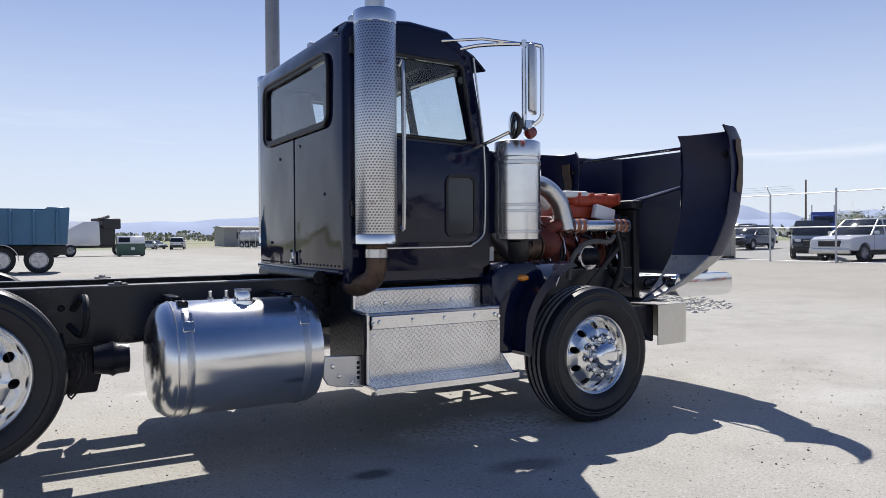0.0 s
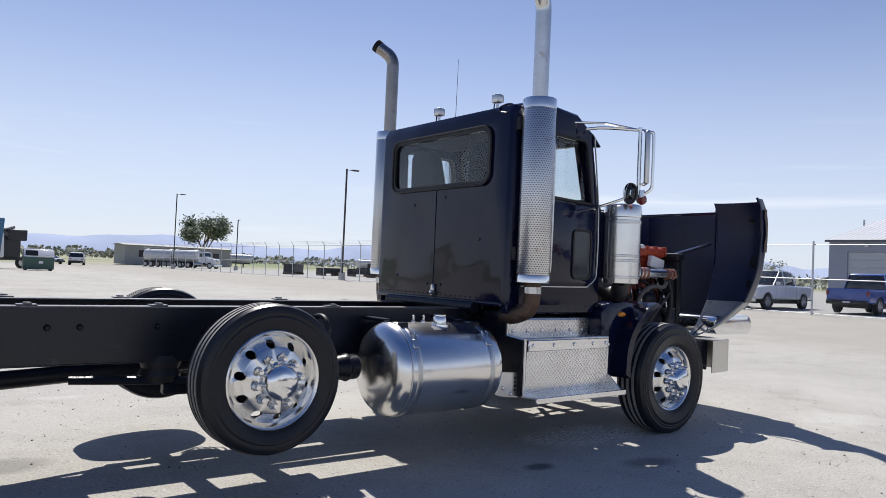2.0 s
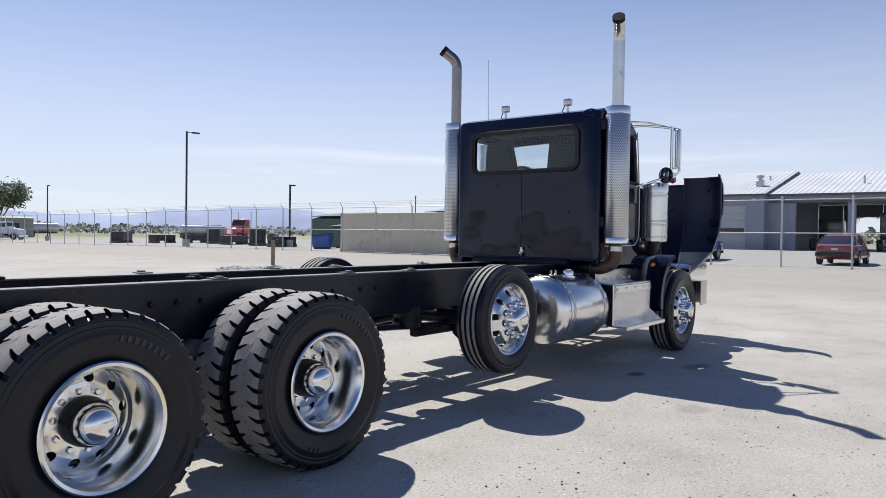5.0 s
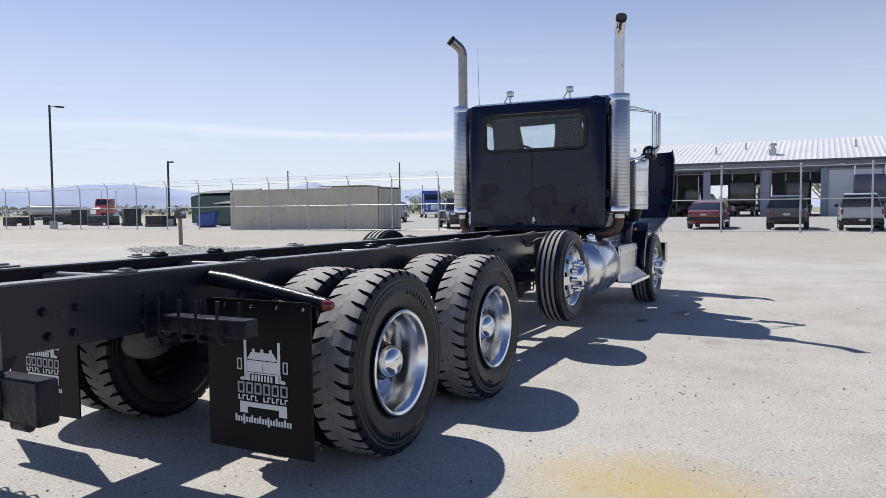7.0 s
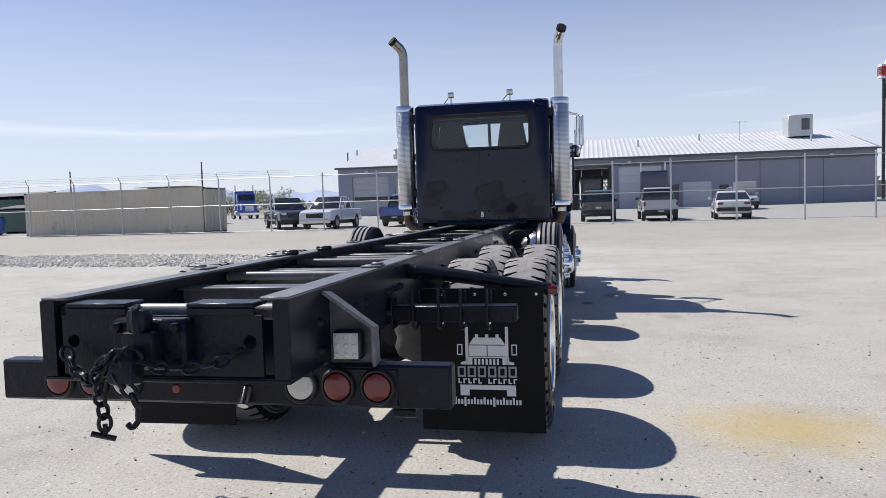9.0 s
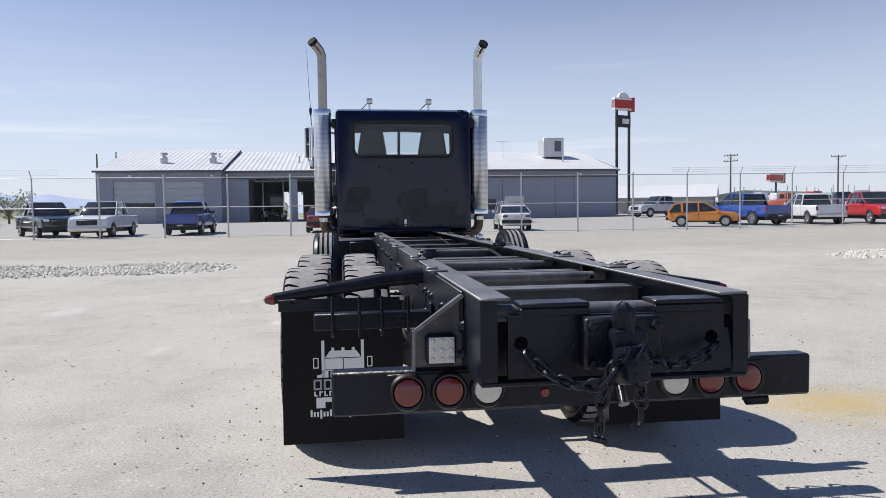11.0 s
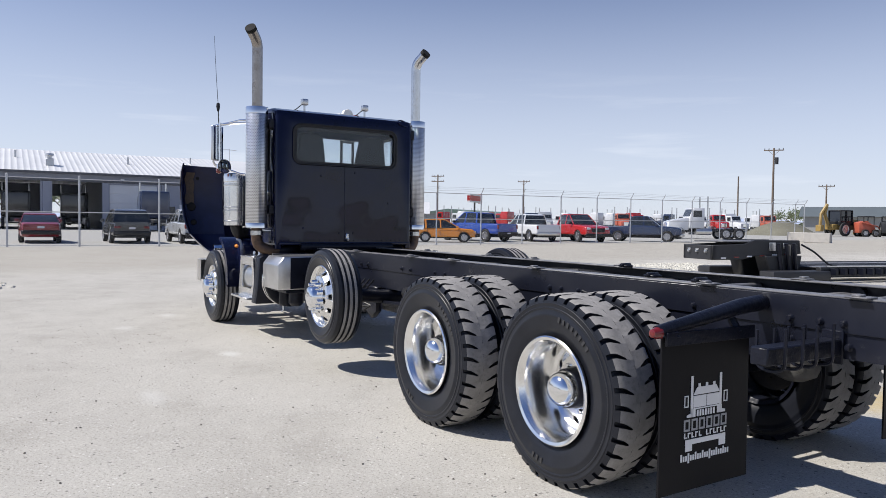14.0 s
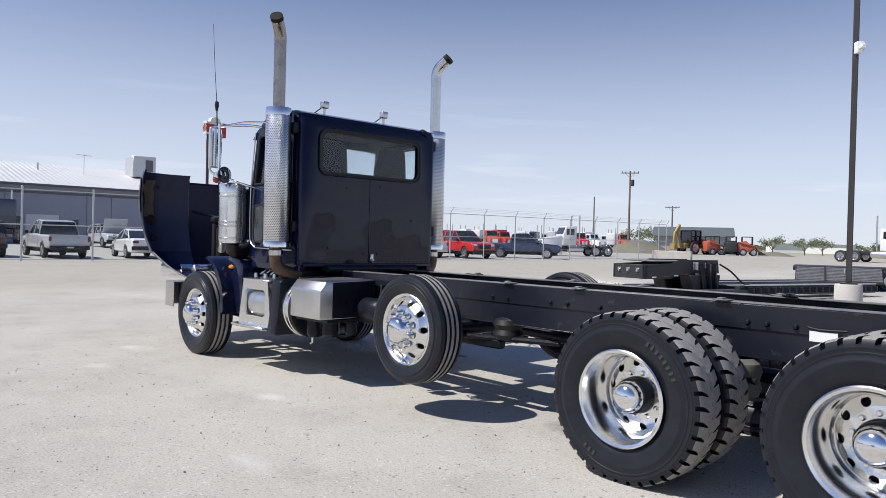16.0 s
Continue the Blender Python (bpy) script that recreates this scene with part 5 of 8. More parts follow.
    for i in (0, 1, 2, 3, 4, 6, 7, 8, 9, 10, 11):
        part("letter_bar", joined(rect(-0.49 + 0.083 * i, -0.468 + 0.083 * i, 386, 403), rect(-0.468 + 0.083 * i, -0.432 + 0.083 * i, *((386, 390) if i % 2 else (399, 403)))), WHITE_DECAL, fl)
    for i in range(21):
        part("letter_bar", rect(-0.56 + 0.0535 * i, -0.527 + 0.0535 * i, 458 - 7 * ((i * 7) % 3 == 0), 475 + 7 * (i % 9 == 3)), WHITE_DECAL, fl)

# the tail sits a little towards the right
for ob in truck.children:
    if ob.name.split(".")[0] in ("end_plate", "end_sill", "stop_pad", "end_tube", "rear_bumper", "lamp_bracket", "tail_gusset", "pintle_hitch", "safety_chain", "chain_toggle", "glad_hand", "air_valve", "frame_rail", "hose_bar"):
        ob.location.y -= 0.02
    if ob.name.split(".")[0] == "mud_flap":
        ob.location = (-0.03, -0.036, 0.015) if min(v.co.y for v in ob.data.vertices) < 0 else (0.055, -0.012, -0.025)

bump.location = (0, -0.012, -0.008)

# cab shell, hollow, with window openings
prof = [(-1.87, 1.12), (-1.87, 2.60), (-1.83, 2.67), (-1.7, 2.71), (-1.4, 2.735), (-1.12, 2.71), (-0.97, 2.61), (-0.95, 2.54), (-0.84, 1.98), (-0.80, 1.94), (-0.80, 1.15), (-0.86, 1.12)]
inner = [(-1.82, 1.2), (-1.82, 2.58), (-1.7, 2.65), (-1.4, 2.675), (-1.12, 2.65), (-1.02, 2.57), (-0.99, 2.5), (-0.885, 1.97), (-0.85, 1.88), (-0.85, 1.2)]
shell = prism(prof, "y", -0.88, 0.88)
vert = [e for e in shell.edges if abs(abs(e.verts[0].co.y) - 0.88) < 1e-4 and abs(e.verts[0].co.y - e.verts[1].co.y) < 1e-4 and min(e.verts[0].co.x, e.verts[1].co.x) < -1.0 and max(e.verts[0].co.z, e.verts[1].co.z) > 1.3]
bmesh.ops.bevel(shell, geom=vert, offset=0.085, segments=5, affect="EDGES", profile=0.5, clamp_overlap=True)
door_win = [(-1.60, 1.99), (-0.93, 1.97), (-1.02, 2.46), (-1.05, 2.49), (-1.57, 2.50), (-1.61, 2.46)]
shell = carved(shell, prism(inner, "y", -0.82, 0.82), prism(rrect(-0.625, 0.645, 2.085, 2.50, 0.075), "x", -2.0, -1.7), prism(door_win, "y", -1.0, 1.0),
               prism([(0.02, 2.02), (0.74, 2.02), (0.72, 2.47), (0.02, 2.49)], "x", -1.25, -0.7), prism([(-0.74, 2.02), (-0.02, 2.02), (-0.02, 2.49), (-0.72, 2.47)], "x", -1.25, -0.7))
cab = part("cab", shell, CAB_PAINT, truck, "glossy black dented cab shell", angle=30)
cab.matrix_basis = Matrix.Translation((0, -0.004, -0.008)) @ Matrix.Diagonal((1, 1.022, 1, 1))
part("rear_window", plate(rrect(-0.63, 0.65, 2.08, 2.505, 0.078), [], "x", -1.862, -1.857), REAR_GLASS, cab).visible_shadow = False
part("window_gasket", plate(rrect(-0.645, 0.665, 2.065, 2.52, 0.09), [rrect(-0.617, 0.637, 2.093, 2.492, 0.07)], "x", -1.884, -1.864), DARK, cab)
bead = rrect(-0.652, 0.672, 2.058, 2.527, 0.095, 6)
part("window_bead", tube([(-1.886, y, z) for y, z in bead + bead[:1]], 0.011, 8, False), DARK, cab)
# raised ring added in place of the highlight round a concave dent
part("dent_ridge", tube(curve_of([(-1.868, -0.80, 2.60), (-1.872, -0.74, 2.615), (-1.862, -0.70, 2.645), (-1.825, -0.70, 2.675), (-1.80, -0.75, 2.69), (-1.80, -0.80, 2.675), (-1.83, -0.83, 2.635), (-1.868, -0.80, 2.60)], 5), 0.009, 7), PAINT, cab)
rivet = mesh_of("rivet", lathe([(0.0, -0.006), (0.005, -0.005), (0.008, 0.0)], "x", 8), PAINT)
for k in range(26):
    part("rivet", rivet, PAINT, cab).location = (-1.871, -0.78 + 0.0625 * k, 1.155)
for y, z in ((-0.55, 1.62), (-0.1, 1.98), (0.33, 1.93), (0.1, 1.24), (-0.08, 1.24), (0.55, 1.3)):
    part("rivet", rivet, STEEL, cab).matrix_basis = pose(-1.871, y, z) @ Matrix.Scale(1.6, 4)
part("centre_seam", box(-1.876, -1.868, 0.020, 0.034, 1.14, 2.06, 0.002, 1), PAINT, cab)
part("latch", joined(box(-1.9, -1.87, -0.02, 0.02, 1.14, 1.24, 0.008, 1), lathe([(0.0, -1.92), (0.018, -1.91), (0.02, -1.88)], "x", 10, (0, 0, 1.17))), STEEL, cab)
part("lower_lip", box(-1.9, -1.84, -0.84, 0.84, 1.10, 1.135, 0.012, 2), PAINT, cab)
for s in (-1, 1):
    part("door_window", prism([(p[0] * 1.0, p[1]) for p in door_win], "y", s * 0.855, s * 0.86), TRUCK_GLASS, cab).visible_shadow = False
    part("windscreen", prism([(-0.972, 2.49), (-0.967, 2.49), (-0.865, 2.0), (-0.87, 2.0)], "y", s * 0.015, s * 0.75), TRUCK_GLASS, cab).visible_shadow = False
    door = part("door", prism([(-1.72, 1.3), (-0.88, 1.3), (-0.86, 1.34), (-0.86, 1.94), (-1.72, 1.965)], "y", s * 0.878, s * 0.892, 0.006, 2), PAINT, cab, "black cab door")
    part("vent_window", prism(rrect(-1.14, -0.945, 1.35, 1.73, 0.04), "y", s * 0.89, s * 0.897), WIN_DARK, door)
    part("vent_rim", plate(rrect(-1.16, -0.925, 1.33, 1.75, 0.055), [rrect(-1.142, -0.943, 1.348, 1.732, 0.042)], "y", s * 0.891, s * 0.902), DARK, door)
    part("door_trim", tube(curve_of([(-0.935, s * 0.895, 2.54), (-0.86, s * 0.895, 2.0), (-0.845, s * 0.895, 1.7), (-0.85, s * 0.895, 1.42), (-0.87, s * 0.895, 1.34), (-0.95, s * 0.895, 1.285), (-1.04, s * 0.895, 1.272), (-1.74, s * 0.895, 1.265)], 5), 0.007, 6), ALU_DULL, door)
    part("door_handle", joined(box(-1.68, -1.56, s * 0.892, s * 0.92, 1.70, 1.74, 0.01, 2)), CHROME, door)
    part("window_frame", joined(*[tube([(a[0], s * 0.888, a[1]), (b[0], s * 0.888, b[1])], 0.012, 6) for a, b in zip(door_win, door_win[1:] + door_win[:1])]), DARK, cab)
    part("grab_handle", tube(curve_of([(-1.57, s * 0.88, 2.40), (-1.54, s * 0.97, 2.41), (-1.52, s * 0.985, 2.36), (-1.52, s * 0.985, 1.46), (-1.54, s * 0.97, 1.40), (-1.59, s * 0.88, 1.40)], 4), 0.015, 8), STEEL, cab)
    part("cab_skirt", box(-1.86, -0.84, s * 0.80, s * 0.875, 1.05, 1.15, 0.01, 1), PAINT, cab)
    part("decal", box(-1.575, -1.50, s * 0.8765, s * 0.879, 1.165, 1.24), WHITE_DECAL if s > 0 else RED_LENS, cab)
part("decal_plate", box(-0.805, -0.71, -0.80, -0.794, 1.165, 1.265), WHITE_DECAL, cab)
# visor, roof lamps, aerials
part("sun_visor", sheet([[(-1.03, y, 2.68 - 0.05 * (y / 0.85) ** 2), (-0.91, y, 2.63 - 0.06 * (y / 0.85) ** 2), (-0.81, y, 2.54 - 0.06 * (y / 0.85) ** 2)] for y in np.linspace(-0.86, 0.86, 9)], 0.012), PAINT, cab)
for y in (0.43, -0.36):
    rl = part("roof_lamp", box(-1.60, -1.53, y - 0.04, y + 0.04, 2.80, 2.875, 0.012, 2), ALU_DULL, cab)
    part("lens", box(-1.528, -1.524, y - 0.034, y + 0.034, 2.806, 2.869), CLEAR_LENS, rl)
    part("bracket", tube([(-1.56, y, 2.71), (-1.56, y, 2.80)], 0.014, 6), STEEL, rl)
    part("cable", tube([(-1.56, y + 0.04, 2.80), (-1.52, y + 0.09, 2.75), (-1.48, y + 0.12, 2.73)], 0.006, 5), DARK, rl)
# inside the cab
for y in (-0.39, 0.41):
    st = part("seat", box(-1.70, -1.22, y - 0.25, y + 0.25, 1.45, 1.62, 0.05, 3), SEAT, cab, "dark cloth seat")
    back = prism([(-0.2, 0.0), (0.2, 0.0), (0.2, 0.48), (0.175, 0.66), (0.145, 0.84), (0.10, 0.88), (-0.10, 0.88), (-0.145, 0.84), (-0.175, 0.66), (-0.2, 0.48)], "x", -0.07, 0.07, 0.03, 3)
    part("backrest", moved(back, pose(-1.60, y, 1.57, 0, -7, 0)), SEAT, st)
part("dashboard", prism([(-1.05, 1.55), (-1.1, 1.85), (-1.02, 1.97), (-0.86, 1.93), (-0.86, 1.5)], "y", -0.8, 0.8, 0.02, 2), DARK, cab)
part("steering_wheel", moved(lathe([(0.23 + 0.018 * math.cos(t), 0.018 * math.sin(t)) for t in np.linspace(0, 2 * math.pi, 9)], "z", 28), pose(-1.12, 0.42, 1.98, 0, 65, 0)), DARK, cab)
part("head_lining", box(-1.78, -1.08, -0.78, 0.78, 2.56, 2.58), SEAT, cab)
part("floor_pan", box(-1.85, -0.83, -0.82, 0.82, 1.13, 1.17), DARK, cab)

# exhaust stacks
for s in (-1, 1):
    cx, cy = (-1.72, -1.03) if s < 0 else (-1.69, 1.06)
    d = Vector((-0.9, -0.35, 0)) if s < 0 else Vector((-0.72, 0.7, 0))
    stack = part("exhaust_pipe", tube([(cx, cy, 1.24), (cx, cy, 3.36)] + [(cx + d.x * 0.16 * (1 - math.cos(a)), cy + d.y * 0.16 * (1 - math.cos(a)), 3.36 + 0.16 * math.sin(a)) for a in np.linspace(0.2, 1.05, 6)] + [(cx + d.x * 0.15, cy + d.y * 0.15, 3.55)], 0.061, 20), STEEL if s < 0 else SMOKED, truck, "chromed exhaust pipe with a curved tip")
    tip = Vector((cx + d.x * 0.15, cy + d.y * 0.15, 3.55))
    out = (d * 0.8 + Vector((0, 0, 0.6))).normalized()
    part("tip", tube([tip - out * 0.01, tip + out * 0.035], 0.064, 20), SOOT, stack)
    part("muffler", lathe([(0.0, 1.34), (0.075, 1.34), (0.088, 1.38), (0.088, 2.6), (0.07, 2.66), (0.0, 2.66)], "z", 24, (cx, cy, 0)), STEEL, stack)
    arc = lathe([(0.121, 1.29), (0.128, 1.30), (0.128, 2.68), (0.121, 2.69)], "z", 30, (0, 0, 0), sweep=285, start=(90 if s < 0 else -90) + 37.5)
    bmesh.ops.solidify(arc, geom=arc.faces[:], thickness=0.004)
    shield = part("heat_shield", arc, PERF, stack, "perforated polished steel heat shield", uv="wrap")
    shield.location = (cx, cy, 0)
    part("shield_band", lathe([(0.1285, 2.61), (0.131, 2.613), (0.131, 2.685), (0.1285, 2.69)], "z", 30, (cx, cy, 0), sweep=285, start=(90 if s < 0 else -90) + 37.5), CHROME, stack)
    part("shield_band", lathe([(0.1285, 1.285), (0.131, 1.288), (0.131, 1.34), (0.1285, 1.345)], "z", 30, (cx, cy, 0), sweep=285, start=(90 if s < 0 else -90) + 37.5), CHROME, stack)
    part("elbow", tube(curve_of([(cx, cy, 1.33), (cx, cy, 1.17), (cx - 0.01, cy - s * 0.03, 1.08), (cx - 0.05, cy - s * 0.12, 1.03), (cx - 0.06, cy - s * 0.24, 1.02)], 5), 0.064, 16), BURNT, stack, "heat-browned exhaust elbow")
    part("pipe_run", tube(curve_of([(cx - 0.06, cy - s * 0.23, 1.02), (cx - 0.02, cy - s * 0.45, 1.03), (cx + 0.15, cy - s * 0.6, 1.04), (cx + 0.5, cy - s * 0.62, 1.05)], 4), 0.062, 14), FRAME, stack)
    part("clamp", lathe([(0.066, 1.2), (0.072, 1.205), (0.072, 1.255), (0.066, 1.26)], "z", 20, (cx, cy, 0)), STEEL, stack)
    for z in (1.5, 2.5):
        part("stack_bracket", joined(box(cx - 0.12, cx + 0.05, s * 0.86, s * 0.95, z - 0.05, z + 0.06, 0.008, 1), tube([(cx, s * 0.92, z), (cx, s * 1.0, z)], 0.03, 8)), FRAME, stack)

# air cleaners
for s in (-1, 1):
    cx, cy, r = -0.64, s * 1.01, 0.156
    ac = part("air_cleaner", lathe([(0.0, 1.985), (r * 0.85, 1.98), (r * 0.98, 1.972), (r + 0.003, 1.96), (r + 0.003, 1.87), (r - 0.004, 1.862), (r - 0.004, 1.845), (r + 0.004, 1.838), (r + 0.004, 1.815), (r, 1.81), (r, 1.40), (r - 0.004, 1.31), (r * 0.5, 1.295), (0.0, 1.295)], "z", 40, (cx, cy, 0)), ALU, truck, "polished cylindrical air cleaner")
    for z in (1.35, 1.49, 1.53, 1.815):
        part("band", lathe([(r + 0.001, z), (r + 0.006, z + 0.003), (r + 0.006, z + 0.019), (r + 0.001, z + 0.022)], "z", 40, (cx, cy, 0)), STEEL, ac)
    part("intake_duct", tube(curve_of([(cx, cy, 1.31), (cx + 0.02, cy - s * 0.02, 1.24), (cx + 0.06, cy - s * 0.1, 1.2), (cx + 0.1, cy - s * 0.35, 1.3), (cx + 0.15, cy - s * 0.5, 1.45)], 4), 0.075, 14), DARK, ac)
    part("mount_bracket", box(-0.84, -0.70, s * 0.82, s * 0.9, 1.35, 1.92, 0.01, 1), PAINT, ac)

# mirrors
for s in (-1, 1):
    ax, ay = -0.71, s * 1.275
    turn = -44 if s < 0 else 25
    mr = part("mirror_arm", joined(
        tube(curve_of([(-1.12, s * 0.78, 2.56), (-0.95, s * 0.98, 2.60), (-0.78, s * 1.24, 2.575)], 4), 0.014, 8),
        tube([(-1.25, s * 0.84, 2.62), (-0.95, s * 1.05, 2.63), (-0.68, s * 1.29, 2.565)], 0.010, 8),
        tube([(-0.76, s * 1.25, 2.60), (-0.76, s * 1.25, 2.04)], 0.017, 10),
        tube(curve_of([(-0.76, s * 1.25, 2.575), (-0.68, s * 1.295, 2.565), (-0.66, s * 1.31, 2.52), (-0.66, s * 1.31, 2.2), (-0.665, s * 1.305, 2.10), (-0.70, s * 1.27, 2.055)], 5), 0.014, 8),
        tube(curve_of([(-0.74, s * 1.25, 2.06), (-0.80, s * 1.17, 2.02), (-0.88, s * 1.02, 1.96), (-0.92, s * 0.9, 1.93)], 5), 0.012, 8),
        lathe([(0.0, 2.085), (0.03, 2.08), (0.034, 2.03), (0.02, 2.015), (0.0, 2.012)], "z", 12, (-0.74, s * 1.255, 0)),
        box(-0.735, -0.69, s * 1.25 - 0.02, s * 1.25 + 0.02, 2.055, 2.085, 0.006, 1)), CHROME, truck, "chrome tube mirror bracket")
    hd = part("mirror_head", moved(box(-0.022, 0.022, -0.085, 0.085, -0.22, 0.22, 0.018, 3), pose(ax, ay, 2.345, 0, 0, turn)), ALU_DULL, mr, "tall west-coast mirror head")
    part("mirror_glass", moved(box(-0.026, -0.0225, -0.075, 0.075, -0.205, 0.205), pose(ax, ay, 2.345, 0, 0, turn)), MIRROR, hd)
    rd = part("round_mirror", moved(lathe([(0.0, -0.05), (0.06, -0.042), (0.088, -0.015), (0.09, 0.0), (0.08, 0.006), (0.0, 0.01)], "x", 24), pose(-0.815, s * 1.205, 2.05, 0, 180, s * 15)), DARK, mr)
    part("convex_glass", moved(lathe([(0.0, -0.012), (0.05, -0.008), (0.082, 0.0)], "x", 24), pose(-0.828, s * 1.21, 2.05, 0, 0, s * 15)), MIRROR, rd)
    part("marker_lamp", lathe([(0.0, s * 0.04), (0.035, s * 0.03), (0.045, 0.0), (0.03, -s * 0.03), (0.0, -s * 0.04)], "y", 16, (-0.715, s * 1.25, 2.005)), RED_LENS, mr)
part("aerial", joined(tube([(-0.70, 1.25, 2.55), (-0.70, 1.26, 2.80)], 0.007, 6), lathe([(0.0, 2.91), (0.02, 2.9), (0.024, 2.86), (0.012, 2.8)], "z", 10, (-0.70, 1.26, -0.05)), tube([(-0.70, 1.26, 2.83), (-0.68, 1.28, 3.2), (-0.66, 1.30, 3.7)], [0.004, 0.003, 0.002], 5)), DARK, truck, "thin whip aerial")

# fuel tank, right side
tk = part("fuel_tank", lathe([(0.0, -3.013), (0.12, -3.010), (0.22, -2.996), (0.275, -2.968), (0.305, -2.933), (0.316, -2.90), (0.316, -2.145), (0.30, -2.105), (0.2, -2.085), (0.0, -2.08)], "x", 56, (0, -0.84, 0.665)), TANK_ALU, truck, "large polished aluminium cylindrical fuel tank")
for x in (-2.84, -2.205):
    part("strap", lathe([(0.3168, x - 0.02), (0.319, x - 0.017), (0.319, x + 0.017), (0.3168, x + 0.02)], "x", 56, (0, -0.84, 0.665)), ALU_DULL, tk)
    part("strap_bracket", joined(prism([(-0.5, 0.95), (-0.82, 1.0), (-0.78, 0.96), (-0.56, 0.7), (-0.44, 0.7)], "x", x - 0.03, x + 0.03, 0.006, 1), box(x - 0.03, x + 0.03, -0.74, -0.44, 0.975, 0.998, 0.006, 1), box(x - 0.028, x + 0.028, -0.96, -0.90, 0.945, 0.99, 0.008, 1)), FRAME, tk)
    part("strap_latch", joined(tube([(x - 0.02, -1.04, 0.93), (x - 0.02, -1.07, 0.87)], 0.009, 6), tube([(x + 0.02, -1.04, 0.93), (x + 0.02, -1.07, 0.87)], 0.009, 6), moved(box(-0.03, 0.03, -0.012, 0.012, -0.03, 0.03, 0.004, 1), pose(x, -1.085, 0.86, -30, 0, 0))), STEEL, tk)
part("filler_cap", joined(lathe([(0.0, 0.065), (0.045, 0.06), (0.052, 0.04), (0.052, 0.012), (0.07, 0.008), (0.072, -0.02)], "z", 24, (-2.5, -0.90, 0.965)), box(-2.55, -2.45, -0.908, -0.892, 1.025, 1.04, 0.004, 1)), CHROME, tk)
for dx in (0.0, 0.09):
    part("breather", lathe([(0.0, 1.03), (0.012, 1.025), (0.012, 0.99), (0.02, 0.985), (0.02, 0.965)], "z", 10, (-2.66 + dx, -0.80, 0)), STEEL, tk)
part("tank_weld", lathe([(0.3165, -2.905), (0.319, -2.90), (0.3165, -2.895)], "x", 56, (0, -0.84, 0.665)), ALU_DULL, tk)
part("tank_decal", sheet([[(-2.62 + 0.06 * i, -0.84 - 0.3172 * math.cos(a), 0.665 + 0.3172 * math.sin(a)) for i in range(3)] for a in (1.05, 1.12, 1.2)]), ALU_DULL, tk)

# steps, right side: two treadplate tiers over a lower tread
SX0, SX1 = -1.77, -0.83
sb = part("step_box", prism([(-0.5, 0.43), (-1.045, 0.43), (-1.045, 0.852), (-0.846, 0.868), (-0.846, 0.995), (-0.5, 0.995)], "x", SX0 - 0.045, SX0 - 0.03, 0.003, 1), FRAME, truck, "aluminium cab steps with a black end plate")
for (ya, za), (yb, zb) in (((-0.5, 0.995), (-0.846, 0.995)), ((-0.846, 0.995), (-0.846, 0.868)), ((-0.846, 0.868), (-1.045, 0.852)), ((-1.045, 0.852), (-1.045, 0.43))):
    part("edge_strip", tube([(SX0 - 0.022, ya - 0.004, za + 0.003), (SX0 - 0.022, yb - 0.004, zb + 0.003)], 0.012, 8), ALU, sb)
part("step_riser", box(SX0 - 0.02, SX1 - 0.015, -0.852, -0.84, 0.866, 0.99), TREADPLATE, sb, "upper treadplate riser", uv=True)
part("step_tread", box(SX0 - 0.02, SX1 - 0.015, -0.852, -0.55, 0.99, 1.003, 0.003, 1), TREADPLATE, sb, uv=True)
part("step_nosing", tube([(SX0 - 0.02, -0.848, 0.995), (SX1 - 0.015, -0.848, 0.995)], 0.011, 8), ALU, sb)
part("step_tread", box(SX0 - 0.02, SX1, -1.05, -0.845, 0.852, 0.866, 0.003, 1), TREADPLATE, sb, uv=True)
part("step_nosing", tube([(SX0 - 0.02, -1.05, 0.859), (SX1, -1.05, 0.859)], 0.010, 8), ALU, sb)
part("step_fascia", box(SX0, SX1, -1.063, -1.048, 0.768, 0.85, 0.004, 1), ALU, sb)
part("step_riser", sheet([[(SX0 - 0.01, -1.05, 0.768), (SX1 + 0.005, -1.05, 0.768)], [(SX0 - 0.01, -1.045, 0.44), (SX1 + 0.005, -1.045, 0.44)]], 0.008), TREADPLATE, sb, "lower treadplate riser", uv=True)
part("step_tread", box(SX0 - 0.04, SX1 + 0.045, -1.205, -1.04, 0.425, 0.442, 0.004, 1), TREADPLATE, sb, "lower step tread", uv=True)
part("step_edge", box(SX0 - 0.05, SX1 + 0.05, -1.218, -1.203, 0.402, 0.446, 0.004, 1), ALU, sb)
part("step_gusset", prism([(-1.04, 0.44), (-1.2, 0.44), (-1.05, 0.56)], "x", SX1 + 0.008, SX1 + 0.018, 0.002, 1), ALU, sb)
part("step_end", prism([(-0.6, 0.42), (-1.04, 0.42), (-1.045, 0.85), (-0.6, 0.86)], "x", SX1 + 0.006, SX1 + 0.018, 0.003, 1), FRAME, sb)
part("step_bracket", prism([(-2.06, 0.50), (-2.03, 0.452), (-1.96, 0.432), (-1.80, 0.415), (-1.80, 0.61), (-2.05, 0.625)], "y", -1.0, -0.985, 0.004, 1), ALU_DULL, sb, "bare aluminium bracket plate")
nut = mesh_of("bolt", lathe([(0.0, -0.012), (0.011, -0.010), (0.015, 0.0)], "y", 10), CHROME)
for x, z in [(-2.0, 0.56), (-1.96, 0.50), (-1.88, 0.45)]:
    part("bolt", nut, CHROME, sb).location = (x, -1.0, z)
for k in range(4):
    part("stop_pad", box(-1.845, -1.825, -1.004, -0.998, 0.47 + 0.03 * k, 0.488 + 0.03 * k, 0.003, 1), DARK, sb)
